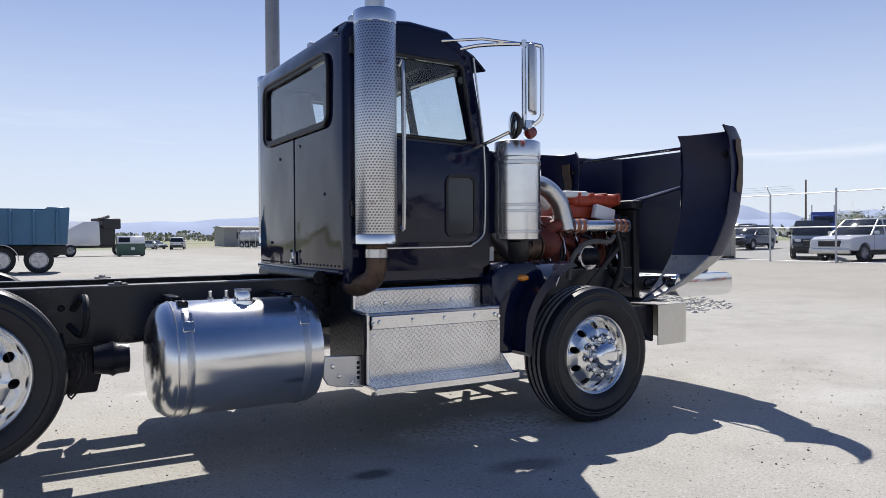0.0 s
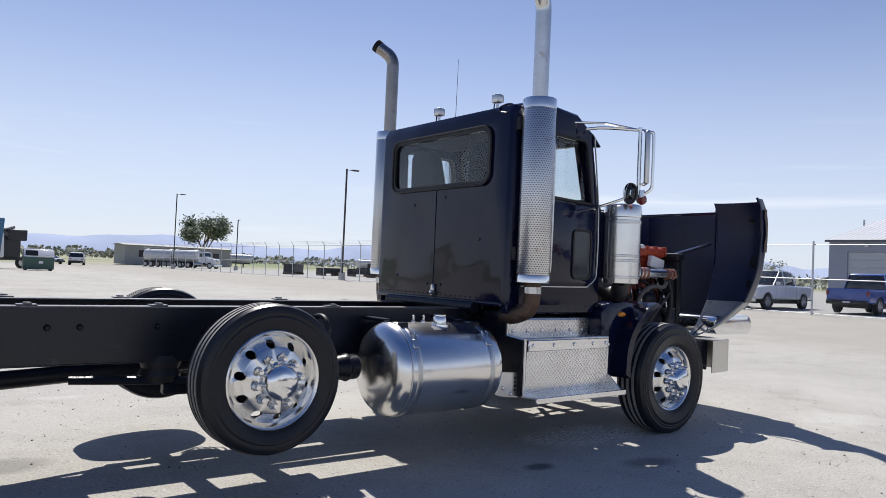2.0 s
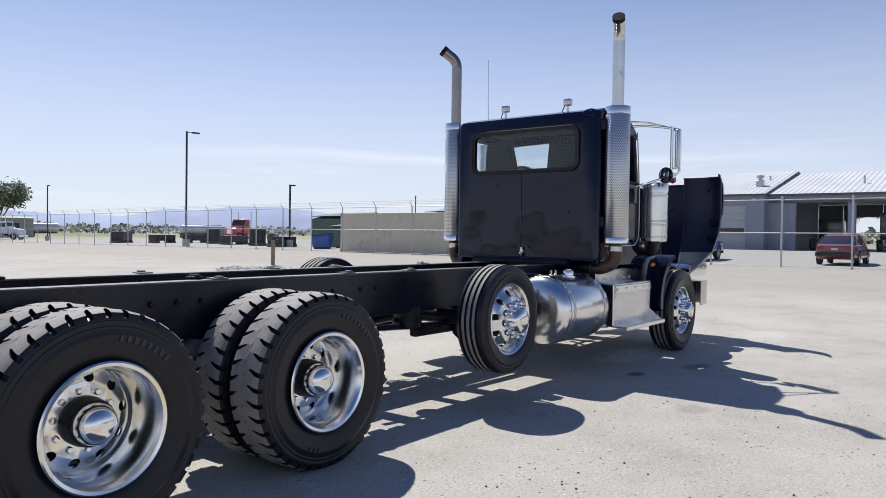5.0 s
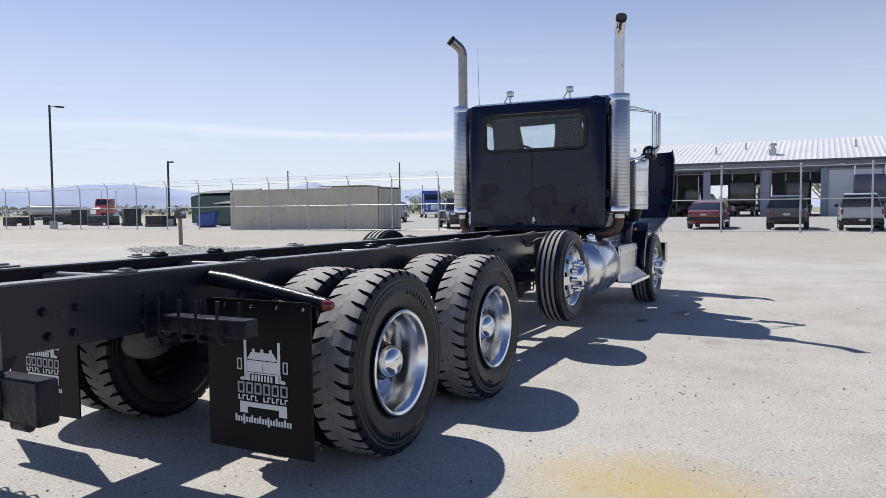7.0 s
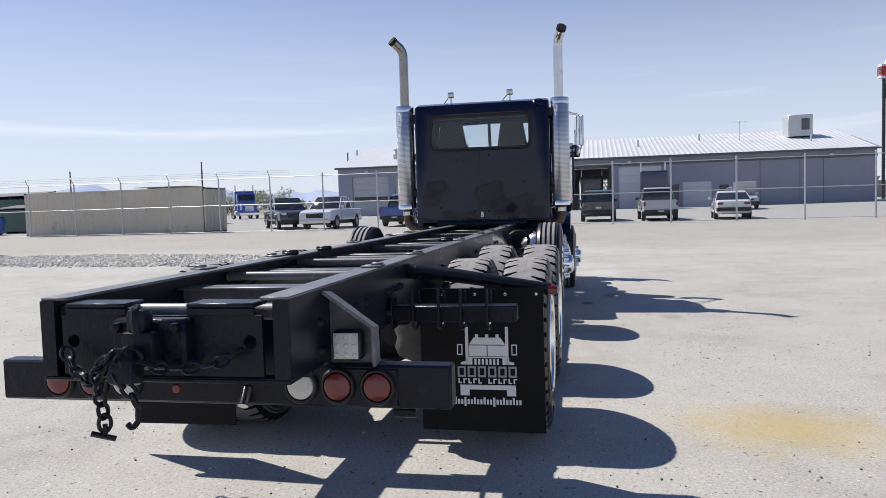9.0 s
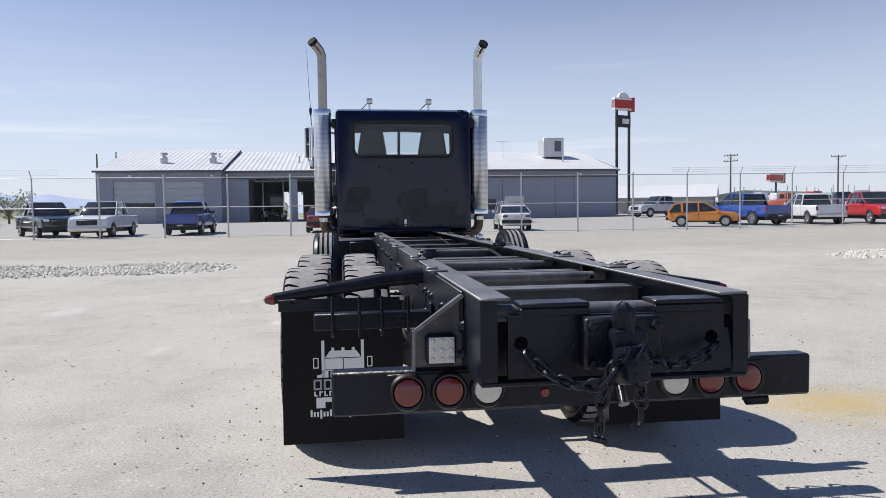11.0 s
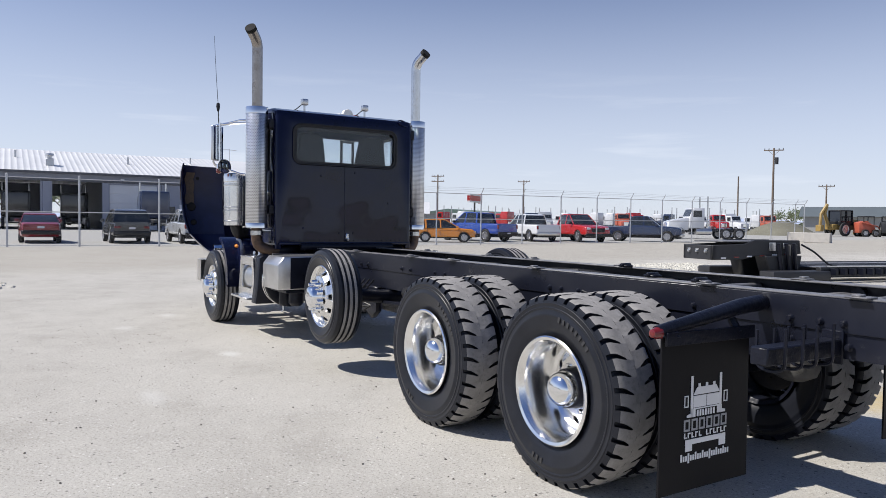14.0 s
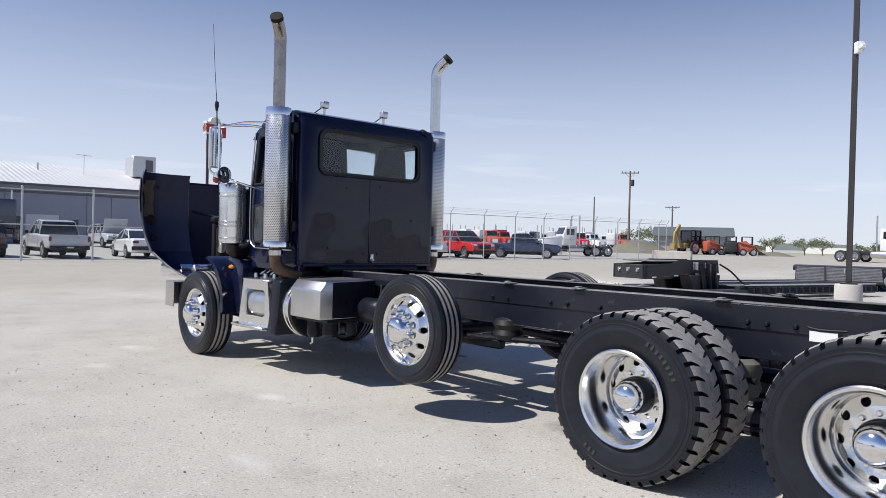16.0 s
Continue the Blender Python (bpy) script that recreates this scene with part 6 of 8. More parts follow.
for x in (-1.72, -1.49, -1.26, -1.03, -0.87):
    part("bolt", nut, CHROME, sb).location = (x, -1.063, 0.812)
for z in (0.80, 0.73):
    for x in (SX0 + 0.012, SX1 - 0.012):
        part("bolt", nut, CHROME, sb).location = (x, -1.053 if z < 0.76 else -1.063, z)
for x in (-1.74, -1.58, -1.42, -1.25, -1.08, -0.92):
    part("bolt", nut, CHROME, sb).location = (x, -0.852, 0.905)

# left side: tank, step and polished box
tl = part("fuel_tank", lathe([(0.0, -1.955), (0.2, -1.95), (0.27, -1.94), (0.285, -1.92), (0.285, -0.95), (0.26, -0.92), (0.0, -0.9)], "x", 48, (0, 0.74, 0.67)), ALU_DULL, truck, "polished aluminium fuel tank behind the step")
for x, mm in ((-1.93, DARK), (-1.87, ALU), (-1.80, ALU)):
    part("strap", lathe([(0.286, x - 0.026), (0.296, x - 0.02), (0.296, x + 0.02), (0.286, x + 0.026)], "x", 48, (0, 0.74, 0.67)), mm, tl)
bb = part("battery_box", prism([(0.46, 0.63), (1.10, 0.63), (1.10, 0.90), (1.03, 0.985), (0.46, 0.995)], "x", -2.58, -2.06, 0.012, 2), ALU_DULL, truck, "polished aluminium box with a chamfered lid")
# the rear face's shade is laid on as a dark sheet, outer edge left bare
part("end_panel", prism([(0.47, 0.64), (0.96, 0.64), (0.96, 0.975), (0.47, 0.985)], "x", -2.587, -2.581), FRAME, bb, "dark sheet painting the shade on the box's rear face")
part("end_cover", lathe([(0.0, -1.962), (0.25, -1.96), (0.287, -1.95), (0.292, -1.93)], "x", 40, (0, 0.74, 0.67)), FRAME, tl, "black end of the tank")
for x, y, r, z0, z1 in ((-2.12, 0.86, 0.07, 0.40, 0.60), (-2.32, 0.80, 0.085, 0.42, 0.60), (-2.46, 0.66, 0.06, 0.44, 0.60)):
    part("air_dryer", lathe([(0.0, z0), (r * 0.7, z0 + 0.01), (r, z0 + 0.04), (r, z1 - 0.03), (r * 1.1, z1 - 0.025), (r * 1.1, z1), (0.0, z1)], "z", 18, (x, y, 0)), FRAME, truck, "black air dryer canister below the box")
part("drain_cock", tube([(-2.13, 0.88, 0.42), (-2.13, 0.88, 0.36), (-2.12, 0.90, 0.345)], 0.012, 7), STEEL, truck)
part("air_tank", lathe([(0.0, -3.0), (0.08, -2.98), (0.115, -2.92), (0.115, -2.66), (0.08, -2.6), (0.0, -2.58)], "x", 20, (0, 0.62, 0.72)), FRAME, truck)
part("box_shelf", joined(box(-2.56, -2.0, 0.45, 1.0, 0.59, 0.62, 0.004, 1), box(-2.03, -2.0, 0.45, 0.98, 0.6, 1.0, 0.006, 1), box(-3.05, -2.56, 0.62, 0.68, 0.60, 0.63, 0.004, 1), box(-3.05, -3.02, 0.45, 0.75, 0.6, 0.98, 0.006, 1)), FRAME, truck)
sl = part("step_box", joined(plate([(-1.6, 0.44), (-0.9, 0.44), (-1.0, 0.93), (-1.52, 0.93)], [rrect(-1.47, -1.05, 0.55, 0.83, 0.05)], "y", 1.03, 1.05)), ALU, truck, "polished step panel with a foot opening")
part("step_tread", box(-1.6, -0.92, 0.85, 1.15, 0.43, 0.46, 0.005, 1), TREADPLATE, sl, uv=True)
part("step_tread", box(-1.54, -0.98, 0.75, 1.05, 0.925, 0.94, 0.004, 1), TREADPLATE, sl, uv=True)
part("step_end", prism([(0.5, 0.40), (1.1, 0.40), (1.07, 0.62), (1.05, 0.94), (0.95, 1.0), (0.5, 1.0)], "x", -1.78, -1.6, 0.02, 2), FRAME, sl)
for k in range(5):
    x = -1.2 + 0.11 * k
    part("fitting", joined(lathe([(0.0, 0.05), (0.03, 0.045), (0.035, 0.0)], "z", 10, (x, 0.78 + 0.05 * (k % 2), 0.94)), tube(curve_of([(x, 0.78, 0.97), (x - 0.05, 0.7, 1.03), (x - 0.15, 0.55, 1.0)], 3), 0.012, 6)), STEEL, truck)
part("card", box(-6.79, -6.64, 0.464, 0.467, 0.872, 0.93), WHITE_DECAL, truck, "white card tied to the rail")
part("cord", tube(curve_of([(-6.63, 0.468, 0.95), (-6.7, 0.47, 0.94), (-6.84, 0.47, 0.945)], 4), 0.006, 5), DARK, truck)

# ---- truck front: open hood, engine, bumper, wheel guards ----
plan = [(1.42, 0.66), (1.50, 0.72), (1.57, 0.82), (1.63, 0.93), (1.66, 1.04), (1.64, 1.13), (1.55, 1.18), (1.40, 1.20)]
rows_z = [(1.2, -0.13, 0.72), (1.36, -0.07, 0.87), (1.55, -0.01, 0.96), (1.8, 0.03, 1.0), (2.0, 0.03, 1.0), (2.14, 0.0, 1.0), (2.23, -0.05, 0.96)]
hood = part("hood", joined(
    sheet([[(1.42, y, z), (1.75, y * 0.97, z), (1.9, y * 0.82, z)] for z in (0.98, 1.4, 1.8, 2.17) for y in (-0.66,)], 0.012),
    sheet([[(1.42, y, z), (1.75, y * 0.97, z), (1.9, y * 0.82, z)] for z in (0.98, 1.4, 1.8, 2.17) for y in (0.66,)], 0.012),
    sheet([[(1.9 + 0.04 * math.cos(y * 2.6), y, z) for y in np.linspace(-0.541, 0.541, 9)] for z in (0.98, 1.4, 1.8, 2.17)], 0.012)), PAINT_IN, truck, "black hood tilted fully forward, dark underside showing")
hood.location = (-0.03, 0, -0.04)
for s in (-1, 1):
    grid = [[(x + dx - 0.06 * (1 - k) * (y - 0.66), s * (0.66 + (y - 0.66) * (0.92 if s < 0 else 1.14) * (0.5 + 0.5 * k)), z + 0.06 * (y - 0.66) * (z > 2.1)) for x, y in plan] for z, dx, k in rows_z]
    fd = part("fender", sheet(grid, 0.01), PAINT_IN, hood, "worn fender of the tilted hood with brown scuffs")
    part("fender_lip", tube(curve_of([g[-1] for g in grid], 2), 0.012, 6), PAINT, fd)
    part("hood_edge", tube(curve_of([(1.42, s * 0.66, 2.17), (1.415, s * 0.66, 1.8), (1.41, s * 0.66, 1.4), (1.36, s * 0.68, 1.15), (1.2, s * 0.74, 1.02), (0.95, s * 0.8, 0.92), (0.75, s * 0.82, 0.84)], 4), 0.007, 6), PAINT, fd)
    f = 0.92 if s < 0 else 1.14
    for z, r, yk, x in ((1.62, 0.06, 0.38, 1.622), (1.38, 0.04, 0.36, 1.552), (2.06, 0.024, 0.30, 1.628)):
        part("lamp_opening", moved(lathe([(0.0, -0.004), (r * 0.94, -0.004), (r, 0.0), (r * 1.12, 0.012), (r * 1.12, 0.03)], "y", 24), pose(x, s * (0.66 + yk * f), z, 0, 0, -78 if s < 0 else 258)), BORE, fd)
    part("scuff", sheet([[(px + dx2, s * (0.66 + (py - 0.66) * f + 0.012), z) for px, py in ((1.60 + 0.012 * math.sin(3 * q), 1.155), (1.55, 1.183), (1.49 - 0.015 * math.sin(2 * q), 1.193))] for q, (z, dx2) in enumerate(((1.72, 0.01), (1.8, 0.02), (1.9, 0.025), (2.0, 0.02), (2.08, 0.01), (2.16, -0.01)))], 0.003), SCUFF, fd)
    if s > 0:
        part("scuff", sheet([[(px - 0.02 + dx2, s * (0.66 + (py - 0.66) * f), z) for px, py in ((1.648, 1.0 - 0.02 * math.sin(3 * q)), (1.66, 1.05), (1.645, 1.11 + 0.015 * math.sin(2 * q)))] for q, (z, dx2) in enumerate(((1.66, 0.0), (1.75, 0.015), (1.85, 0.025), (1.95, 0.025), (2.05, 0.015), (2.15, -0.01)))], 0.003), SCUFF, fd)
    # below the fender the corner sweeps in to the hinge; its sunlight is coloured in
    hinge = Vector((0.85, s * 0.72, 0.83))
    base = [Vector(g) for g in grid[0]]
    sweep = [[b * (1 - k) + (hinge + (b - base[0]) * 0.12) * k - Vector((0, 0, 0.05 * math.sin(math.pi * k))) for b in base] for k in (0.0, 0.15, 0.3, 0.45, 0.6, 0.75, 0.9, 1.0)]
    part("hood_corner", sheet([[tuple(v) for v in row] for row in sweep], 0.006), SUNLIT_GREY if s < 0 else PAINT_IN, fd, "corner of the hood opening, sunlight coloured in on the right one")
    part("corner_rim", tube(curve_of([row[-1] for row in sweep], 2), 0.009, 6), SUNLIT_GREY, fd)
part("hood_brace", tube([(1.45, -0.66, 2.13), (1.45, 0.66, 2.13)], 0.014, 8), PAINT, hood)
part("grille_crown", joined(prism(rrect(1.12, 1.84, 0.855, 1.05, 0.09, 7), "y", -0.86, 0.86, 0.05, 4)), CHROME, hood, "chrome grille surround")
part("grille_mesh", box(1.16, 1.88, -0.56, 0.56, 0.99, 1.01), DARK, hood)
part("hood_strut", tube([(1.12, -0.34, 1.63), (1.72, -0.40, 1.78)], 0.017, 8), STEEL, truck)
part("hood_strut", tube([(1.12, 0.34, 1.63), (1.75, 0.45, 1.72)], 0.017, 8), STEEL, truck)

bump_plan = [(0.53, 1.19), (0.70, 1.185), (0.83, 1.17), (0.89, 1.14), (0.93, 1.02), (0.95, 0.5), (0.955, 0.0)]
fb = part("front_bumper", sheet([[(x, -y, z) for x, y in bump_plan] + [(x, y, z) for x, y in bump_plan[-2::-1]] for z in (0.505, 0.52, 0.79, 0.805)], 0.008), BUMPER_STEEL, truck, "plain steel front bumper with wrapped ends")
for s in (-1, 1):
    part("bumper_top", sheet([[(0.42, s * 0.9, 0.815), (0.7, s * 0.95, 0.81), (0.93, s * 0.9, 0.808)], [(0.52, s * 1.18, 0.815), (0.7, s * 1.18, 0.81), (0.86, s * 1.15, 0.808)]], 0.006), ALU_DULL, fb)
    part("bumper_bracket", prism([(0.3, 0.80), (0.56, 0.80), (0.56, 0.52), (0.42, 0.6)], "y", s * 0.5, s * 1.12, 0.01, 1), FRAME, fb)
    # wheel guard behind the steer wheel
    arch = [(-0.82, 0.53), (-0.84, 1.06), (-0.76, 1.13), (-0.62, 1.155), (-0.50, 1.15), (-0.42, 1.10), (-0.36, 1.05), (-0.42, 1.0), (-0.52, 0.92), (-0.60, 0.82), (-0.645, 0.7), (-0.66, 0.52)]
    wg = part("wheel_guard", prism(arch, "y", s * 0.62, s * 0.985, 0.02, 2), PAINT, truck, "black wheel guard with amber lamp")
    lipline = curve_of([(-0.61, 0, 0.515), (-0.60, 0, 0.7), (-0.56, 0, 0.82), (-0.49, 0, 0.93), (-0.40, 0, 1.02), (-0.31, 0, 1.085), (-0.2, 0, 1.12)], 3)
    part("guard_lip", sheet([[(p.x - 0.055, y, p.z + 0.03) for p in lipline] for y in (s * 0.70, s * 0.98, s * 1.10, s * 1.125)] + [[(p.x, s * 1.128, p.z) for p in lipline], [(p.x + 0.012, s * 1.10, p.z - 0.008) for p in lipline], [(p.x + 0.012, s * 0.70, p.z - 0.008) for p in lipline]], 0.006), PAINT, wg)
    part("side_lamp", moved(lathe([(0.0, -0.024), (0.03, -0.02), (0.045, 0.0)], "y", 20), pose(-0.575, s * 0.986, 1.04, 0, 0, 0 if s < 0 else 180) @ Matrix.Diagonal((1.1, 1, 0.55, 1))), AMBER_LENS, wg)
    part("firewall_bracket", box(-0.82, -0.72, s * 0.55, s * 0.8, 1.1, 1.35, 0.01, 1), PAINT, truck)

# engine
eng = part("engine", joined(box(-0.25, 0.95, -0.26, 0.28, 0.78, 1.36, 0.04, 2), box(-0.2, 0.9, -0.2, 0.2, 0.6, 0.8, 0.04, 2), *[box(-0.15 + 0.18 * k, -0.02 + 0.18 * k, -0.31, -0.25, 1.05, 1.32, 0.02, 2) for k in range(6)]), RUST_RED, truck, "red diesel engine in the open bay")
part("cylinder_head", joined(box(-0.2, 0.92, -0.26, 0.22, 1.36, 1.50, 0.025, 2), *[lathe([(0.0, -0.015), (0.018, -0.012), (0.022, 0.0)], "y", 6, (-0.1 + 0.16 * k, -0.262, 1.43)) for k in range(7)]), RUST_RED, eng)
part("valve_cover", joined(box(0.46, 0.98, -0.34, 0.1, 1.58, 1.69, 0.045, 3), box(0.40, 0.93, -0.30, 0.06, 1.48, 1.60, 0.03, 2), *[box(0.50 + 0.15 * k, 0.53 + 0.15 * k, -0.35, 0.1, 1.60, 1.70, 0.01, 1) for k in range(4)]), ENGINE_RED, eng, "bright red valve cover")
part("cover_cap", box(0.36, 0.62, -0.335, 0.06, 1.655, 1.712, 0.02, 2), WHITE_DECAL, eng, "pale dusty cover over the valve gear")
part("control_unit", moved(box(-0.11, 0.11, -0.03, 0.03, -0.06, 0.06, 0.012, 2), pose(0.74, -0.38, 1.52, 0, 12, 0)), WHITE_DECAL, eng, "white bracketed box")
part("rear_hose", tube(curve_of([(-0.45, -0.5, 1.74), (-0.2, -0.40, 1.72), (0.0, -0.33, 1.66), (0.2, -0.28, 1.60)], 4), 0.06, 12), WHITE_DECAL, eng, "pale coolant bottle hose")
part("intake_pipe", tube(curve_of([(-0.53, -0.84, 1.66), (-0.33, -0.68, 1.72), (-0.10, -0.52, 1.74), (0.06, -0.48, 1.70), (0.16, -0.49, 1.60), (0.20, -0.50, 1.48), (0.22, -0.51, 1.38)], 5), 0.074, 18), ALU_DULL, eng, "bright intake elbow")
part("charge_pipe", tube([(0.24, -0.51, 1.405), (0.9, -0.50, 1.415)], 0.049, 16), ALU, eng, "polished charge air pipe")
for x, w in ((0.34, 0.075), (0.80, 0.07)):
    c_ = part("hose_boot", tube([(x - w, -0.508, 1.41), (x + w, -0.505, 1.413)], 0.058, 18), COPPER, eng, "orange-brown rubber boot")
    for q in (-0.8, 0.0, 0.8):
        part("hose_clamp", tube([(x + q * w - 0.008, -0.507, 1.411), (x + q * w + 0.008, -0.507, 1.411)], 0.0625, 18), STEEL, c_)
part("turbo", joined(lathe([(0.0, -0.12), (0.06, -0.115), (0.115, -0.06), (0.125, 0.0), (0.09, 0.07), (0.0, 0.08)], "x", 24, (0.06, -0.46, 1.27)), tube(curve_of([(0.06, -0.46, 1.38), (0.12, -0.50, 1.42), (0.2, -0.5, 1.40)], 4), 0.05, 12)), RUST_RED, eng, "rusty red turbocharger")
part("turbine_housing", joined(lathe([(0.0, -0.08), (0.07, -0.075), (0.10, -0.02), (0.10, 0.03), (0.06, 0.08), (0.0, 0.085)], "x", 22, (-0.11, -0.47, 1.25)), *[lathe([(0.088, q - 0.012), (0.108, q - 0.008), (0.108, q + 0.008), (0.088, q + 0.012)], "x", 22, (-0.11, -0.47, 1.25)) for q in (-0.05, 0.05)]), BURNT, eng, "scorched turbine housing")
part("exhaust_pipe", tube(curve_of([(-0.14, -0.50, 1.23), (-0.3, -0.55, 1.22), (-0.5, -0.56, 1.18), (-0.75, -0.5, 1.1)], 4), 0.062, 14), BURNT, eng)
for k in range(6):
    x = -0.12 + 0.17 * k
    part("manifold_runner", tube(curve_of([(x, -0.27, 1.22), (x + 0.01, -0.36, 1.24), (x - 0.04, -0.40, 1.28), (0.06, -0.42, 1.32) if k < 3 else (x - 0.12, -0.41, 1.29)], 3), 0.028, 9), RUST_RED, eng)
    part("injector_line", tube(curve_of([(x, -0.28, 1.48), (x + 0.02, -0.36, 1.46), (x + 0.05, -0.37, 1.36), (x + 0.12, -0.30, 1.18)], 3), 0.007, 6), STEEL, eng)
part("alternator", joined(lathe([(0.0, -0.09), (0.075, -0.088), (0.088, -0.07), (0.088, 0.06), (0.06, 0.085), (0.0, 0.09)], "x", 22, (0.52, -0.42, 1.16))), FRAME, eng)
part("pulley", joined(lathe([(0.02, -0.03), (0.1, -0.03), (0.11, -0.02), (0.1, 0.0), (0.11, 0.02), (0.1, 0.03), (0.02, 0.03)], "y", 24, (0.50, -0.44, 1.15))), STEEL, eng)
part("compressor", joined(box(0.05, 0.26, -0.42, -0.28, 0.92, 1.10, 0.025, 2), *[box(0.06, 0.25, -0.425, -0.28, 1.02 + 0.022 * k, 1.03 + 0.022 * k) for k in range(4)], lathe([(0.0, 0.0), (0.05, 0.0), (0.05, 0.12), (0.0, 0.13)], "z", 14, (0.15, -0.35, 1.08))), FRAME, eng)
for x, z, h, m_ in ((0.36, 0.86, 0.2, FRAME), (0.70, 0.84, 0.22, WHITE_DECAL)):
    part("oil_filter", lathe([(0.0, z), (0.045, z + 0.005), (0.052, z + 0.02), (0.052, z + h - 0.02), (0.058, z + h - 0.015), (0.058, z + h), (0.0, z + h)], "z", 18, (x, -0.40, 0)), m_, eng)
part("hose", tube(curve_of([(0.22, -0.53, 0.98), (0.24, -0.55, 1.14), (0.34, -0.56, 1.25), (0.48, -0.56, 1.285), (0.64, -0.55, 1.28), (0.72, -0.53, 1.33)], 5), 0.021, 9), DUSTY, eng, "grey ribbed hose arching over the alternator")
part("hose", tube(curve_of([(0.76, -0.52, 1.36), (0.79, -0.54, 1.2), (0.77, -0.54, 1.0), (0.7, -0.5, 0.84)], 5), 0.03, 9), DARK, eng)
part("belt_guard", moved(box(-0.24, 0.24, -0.006, 0.006, -0.02, 0.02, 0.003, 1), pose(0.56, -0.57, 1.07, 0, -42, 0)), DARK, eng)
for k in range(12):
    y0 = -0.34 - 0.012 * (k % 5)
    x0 = -0.25 + 0.095 * k
    part("wire", tube(curve_of([(x0, y0, 1.40 - 0.03 * (k % 3)), (x0 + 0.08, y0 - 0.07, 1.26 - 0.05 * (k % 4)), (x0 + 0.02 + 0.05 * (k % 3), y0 - 0.05, 1.05 - 0.04 * (k % 3)), (x0 + 0.12, y0, 0.84)], 4), 0.006 + 0.005 * (k % 3), 6), (DARK, RUST_RED, DARK, STEEL)[k % 4], eng)
for k in range(5):
    part("bracket", box(0.0 + 0.19 * k, 0.10 + 0.19 * k, -0.36, -0.27, 1.0 - 0.03 * (k % 2), 1.06 - 0.03 * (k % 3), 0.012, 1), (RUST_RED, FRAME)[k % 2], eng)
part("radiator", joined(box(1.02, 1.1, -0.46, 0.46, 0.72, 1.56, 0.02, 2), box(0.9, 1.02, -0.44, 0.44, 0.78, 1.5, 0.03, 2), box(0.98, 1.12, -0.48, 0.48, 1.56, 1.64, 0.03, 2)), DARK, truck, "black radiator and fan shroud")
part("radiator_hose", tube(curve_of([(0.98, -0.3, 1.5), (0.9, -0.38, 1.48), (0.75, -0.34, 1.44)], 4), 0.035, 10), DARK, eng)
part("coolant_hose", tube(curve_of([(1.0, -0.42, 0.9), (0.86, -0.48, 0.92), (0.72, -0.46, 1.1), (0.8, -0.46, 1.26), (0.92, -0.44, 1.3)], 5), 0.022, 8), DARK, eng)
part("dipstick_tube", tube(curve_of([(0.2, -0.36, 1.5), (0.25, -0.46, 1.2), (0.1, -0.44, 0.8)], 4), 0.008, 6), STEEL, eng)
part("left_manifold", joined(box(-0.1, 0.8, 0.28, 0.4, 1.15, 1.35, 0.03, 2), tube(curve_of([(0.3, 0.4, 1.5), (0.5, 0.55, 1.4), (0.7, 0.5, 1.2)], 4), 0.05, 12)), ALU_DULL, eng)
part("reservoir", box(-0.62, -0.42, 0.5, 0.72, 1.45, 1.75, 0.04, 3), WHITE_DECAL, truck, "white plastic coolant bottle")
part("firewall", box(-0.805, -0.79, -0.78, 0.78, 1.0, 1.9, 0.01, 1), DARK, truck)
part("steering_gear", joined(box(0.35, 0.6, 0.44, 0.6, 0.72, 0.95, 0.03, 2), tube([(0.3, 0.5, 0.95), (-0.6, 0.45, 1.4)], 0.02, 8)), FRAME, truck)
for s in (-1, 1):
    part("shock_absorber", tube([(-0.12, s * 0.55, 0.5), (-0.2, s * 0.52, 0.95)], 0.035, 10), FRAME, truck)
    part("cab_mount", joined(box(-1.8, -1.6, s * 0.35, s * 0.55, 1.03, 1.12, 0.01, 1), lathe([(0.05, 1.03), (0.07, 1.06), (0.05, 1.1)], "z", 14, (-1.85, s * 0.3, 0))), FRAME, truck)
part("cab_cross_tube", tube([(-1.92, -0.6, 1.07), (-1.92, 0.6, 1.07)], 0.045, 12), FRAME, truck)
part("transmission", joined(box(-1.7, -0.5, -0.25, 0.25, 0.62, 1.02, 0.06, 2), lathe([(0.12, -0.1), (0.24, 0.1), (0.3, 0.3)], "x", 20, (-0.65, 0, 0.85))), FRAME, truck)
# brake chamber and spring pot ahead of the lift axle, right side
for s in (-1, 1):
    part("brake_pot", lathe([(0.0, -0.1), (0.07, -0.095), (0.085, -0.02), (0.095, 0.0), (0.085, 0.02), (0.08, 0.08), (0.0, 0.09)], "x", 18, (-3.17, s * 0.75, 0.68)), FRAME, truck)
    part("front_hanger", prism([(-3.75, 0.74), (-3.45, 0.74), (-3.48, 0.5), (-3.62, 0.42), (-3.74, 0.5)], "y", s * 0.44, s * 0.5, 0.008, 1), FRAME, truck)
    for k in range(3):
        part("air_line", tube(curve_of([(-3.6 + 0.1 * k, s * 0.46, 0.8), (-3.5 + 0.05 * k, s * (0.56 + 0.02 * k), 0.62), (-3.58, s * 0.6, 0.5 + 0.05 * k), (-3.72, s * 0.55, 0.56)], 4), 0.008, 6), DARK, truck)
# exhaust cross pipes and clutter under the cab, rear
for k in range(4):
    part("hanging_wire", tube(curve_of([(-3.36 + 0.02 * k, -0.72, 0.72), (-3.33 + 0.03 * (k % 2), -0.74, 0.62), (-3.37, -0.73, 0.54 - 0.02 * k), (-3.40, -0.70, 0.5 + 0.03 * k)], 4), 0.006, 5), DARK, truck)

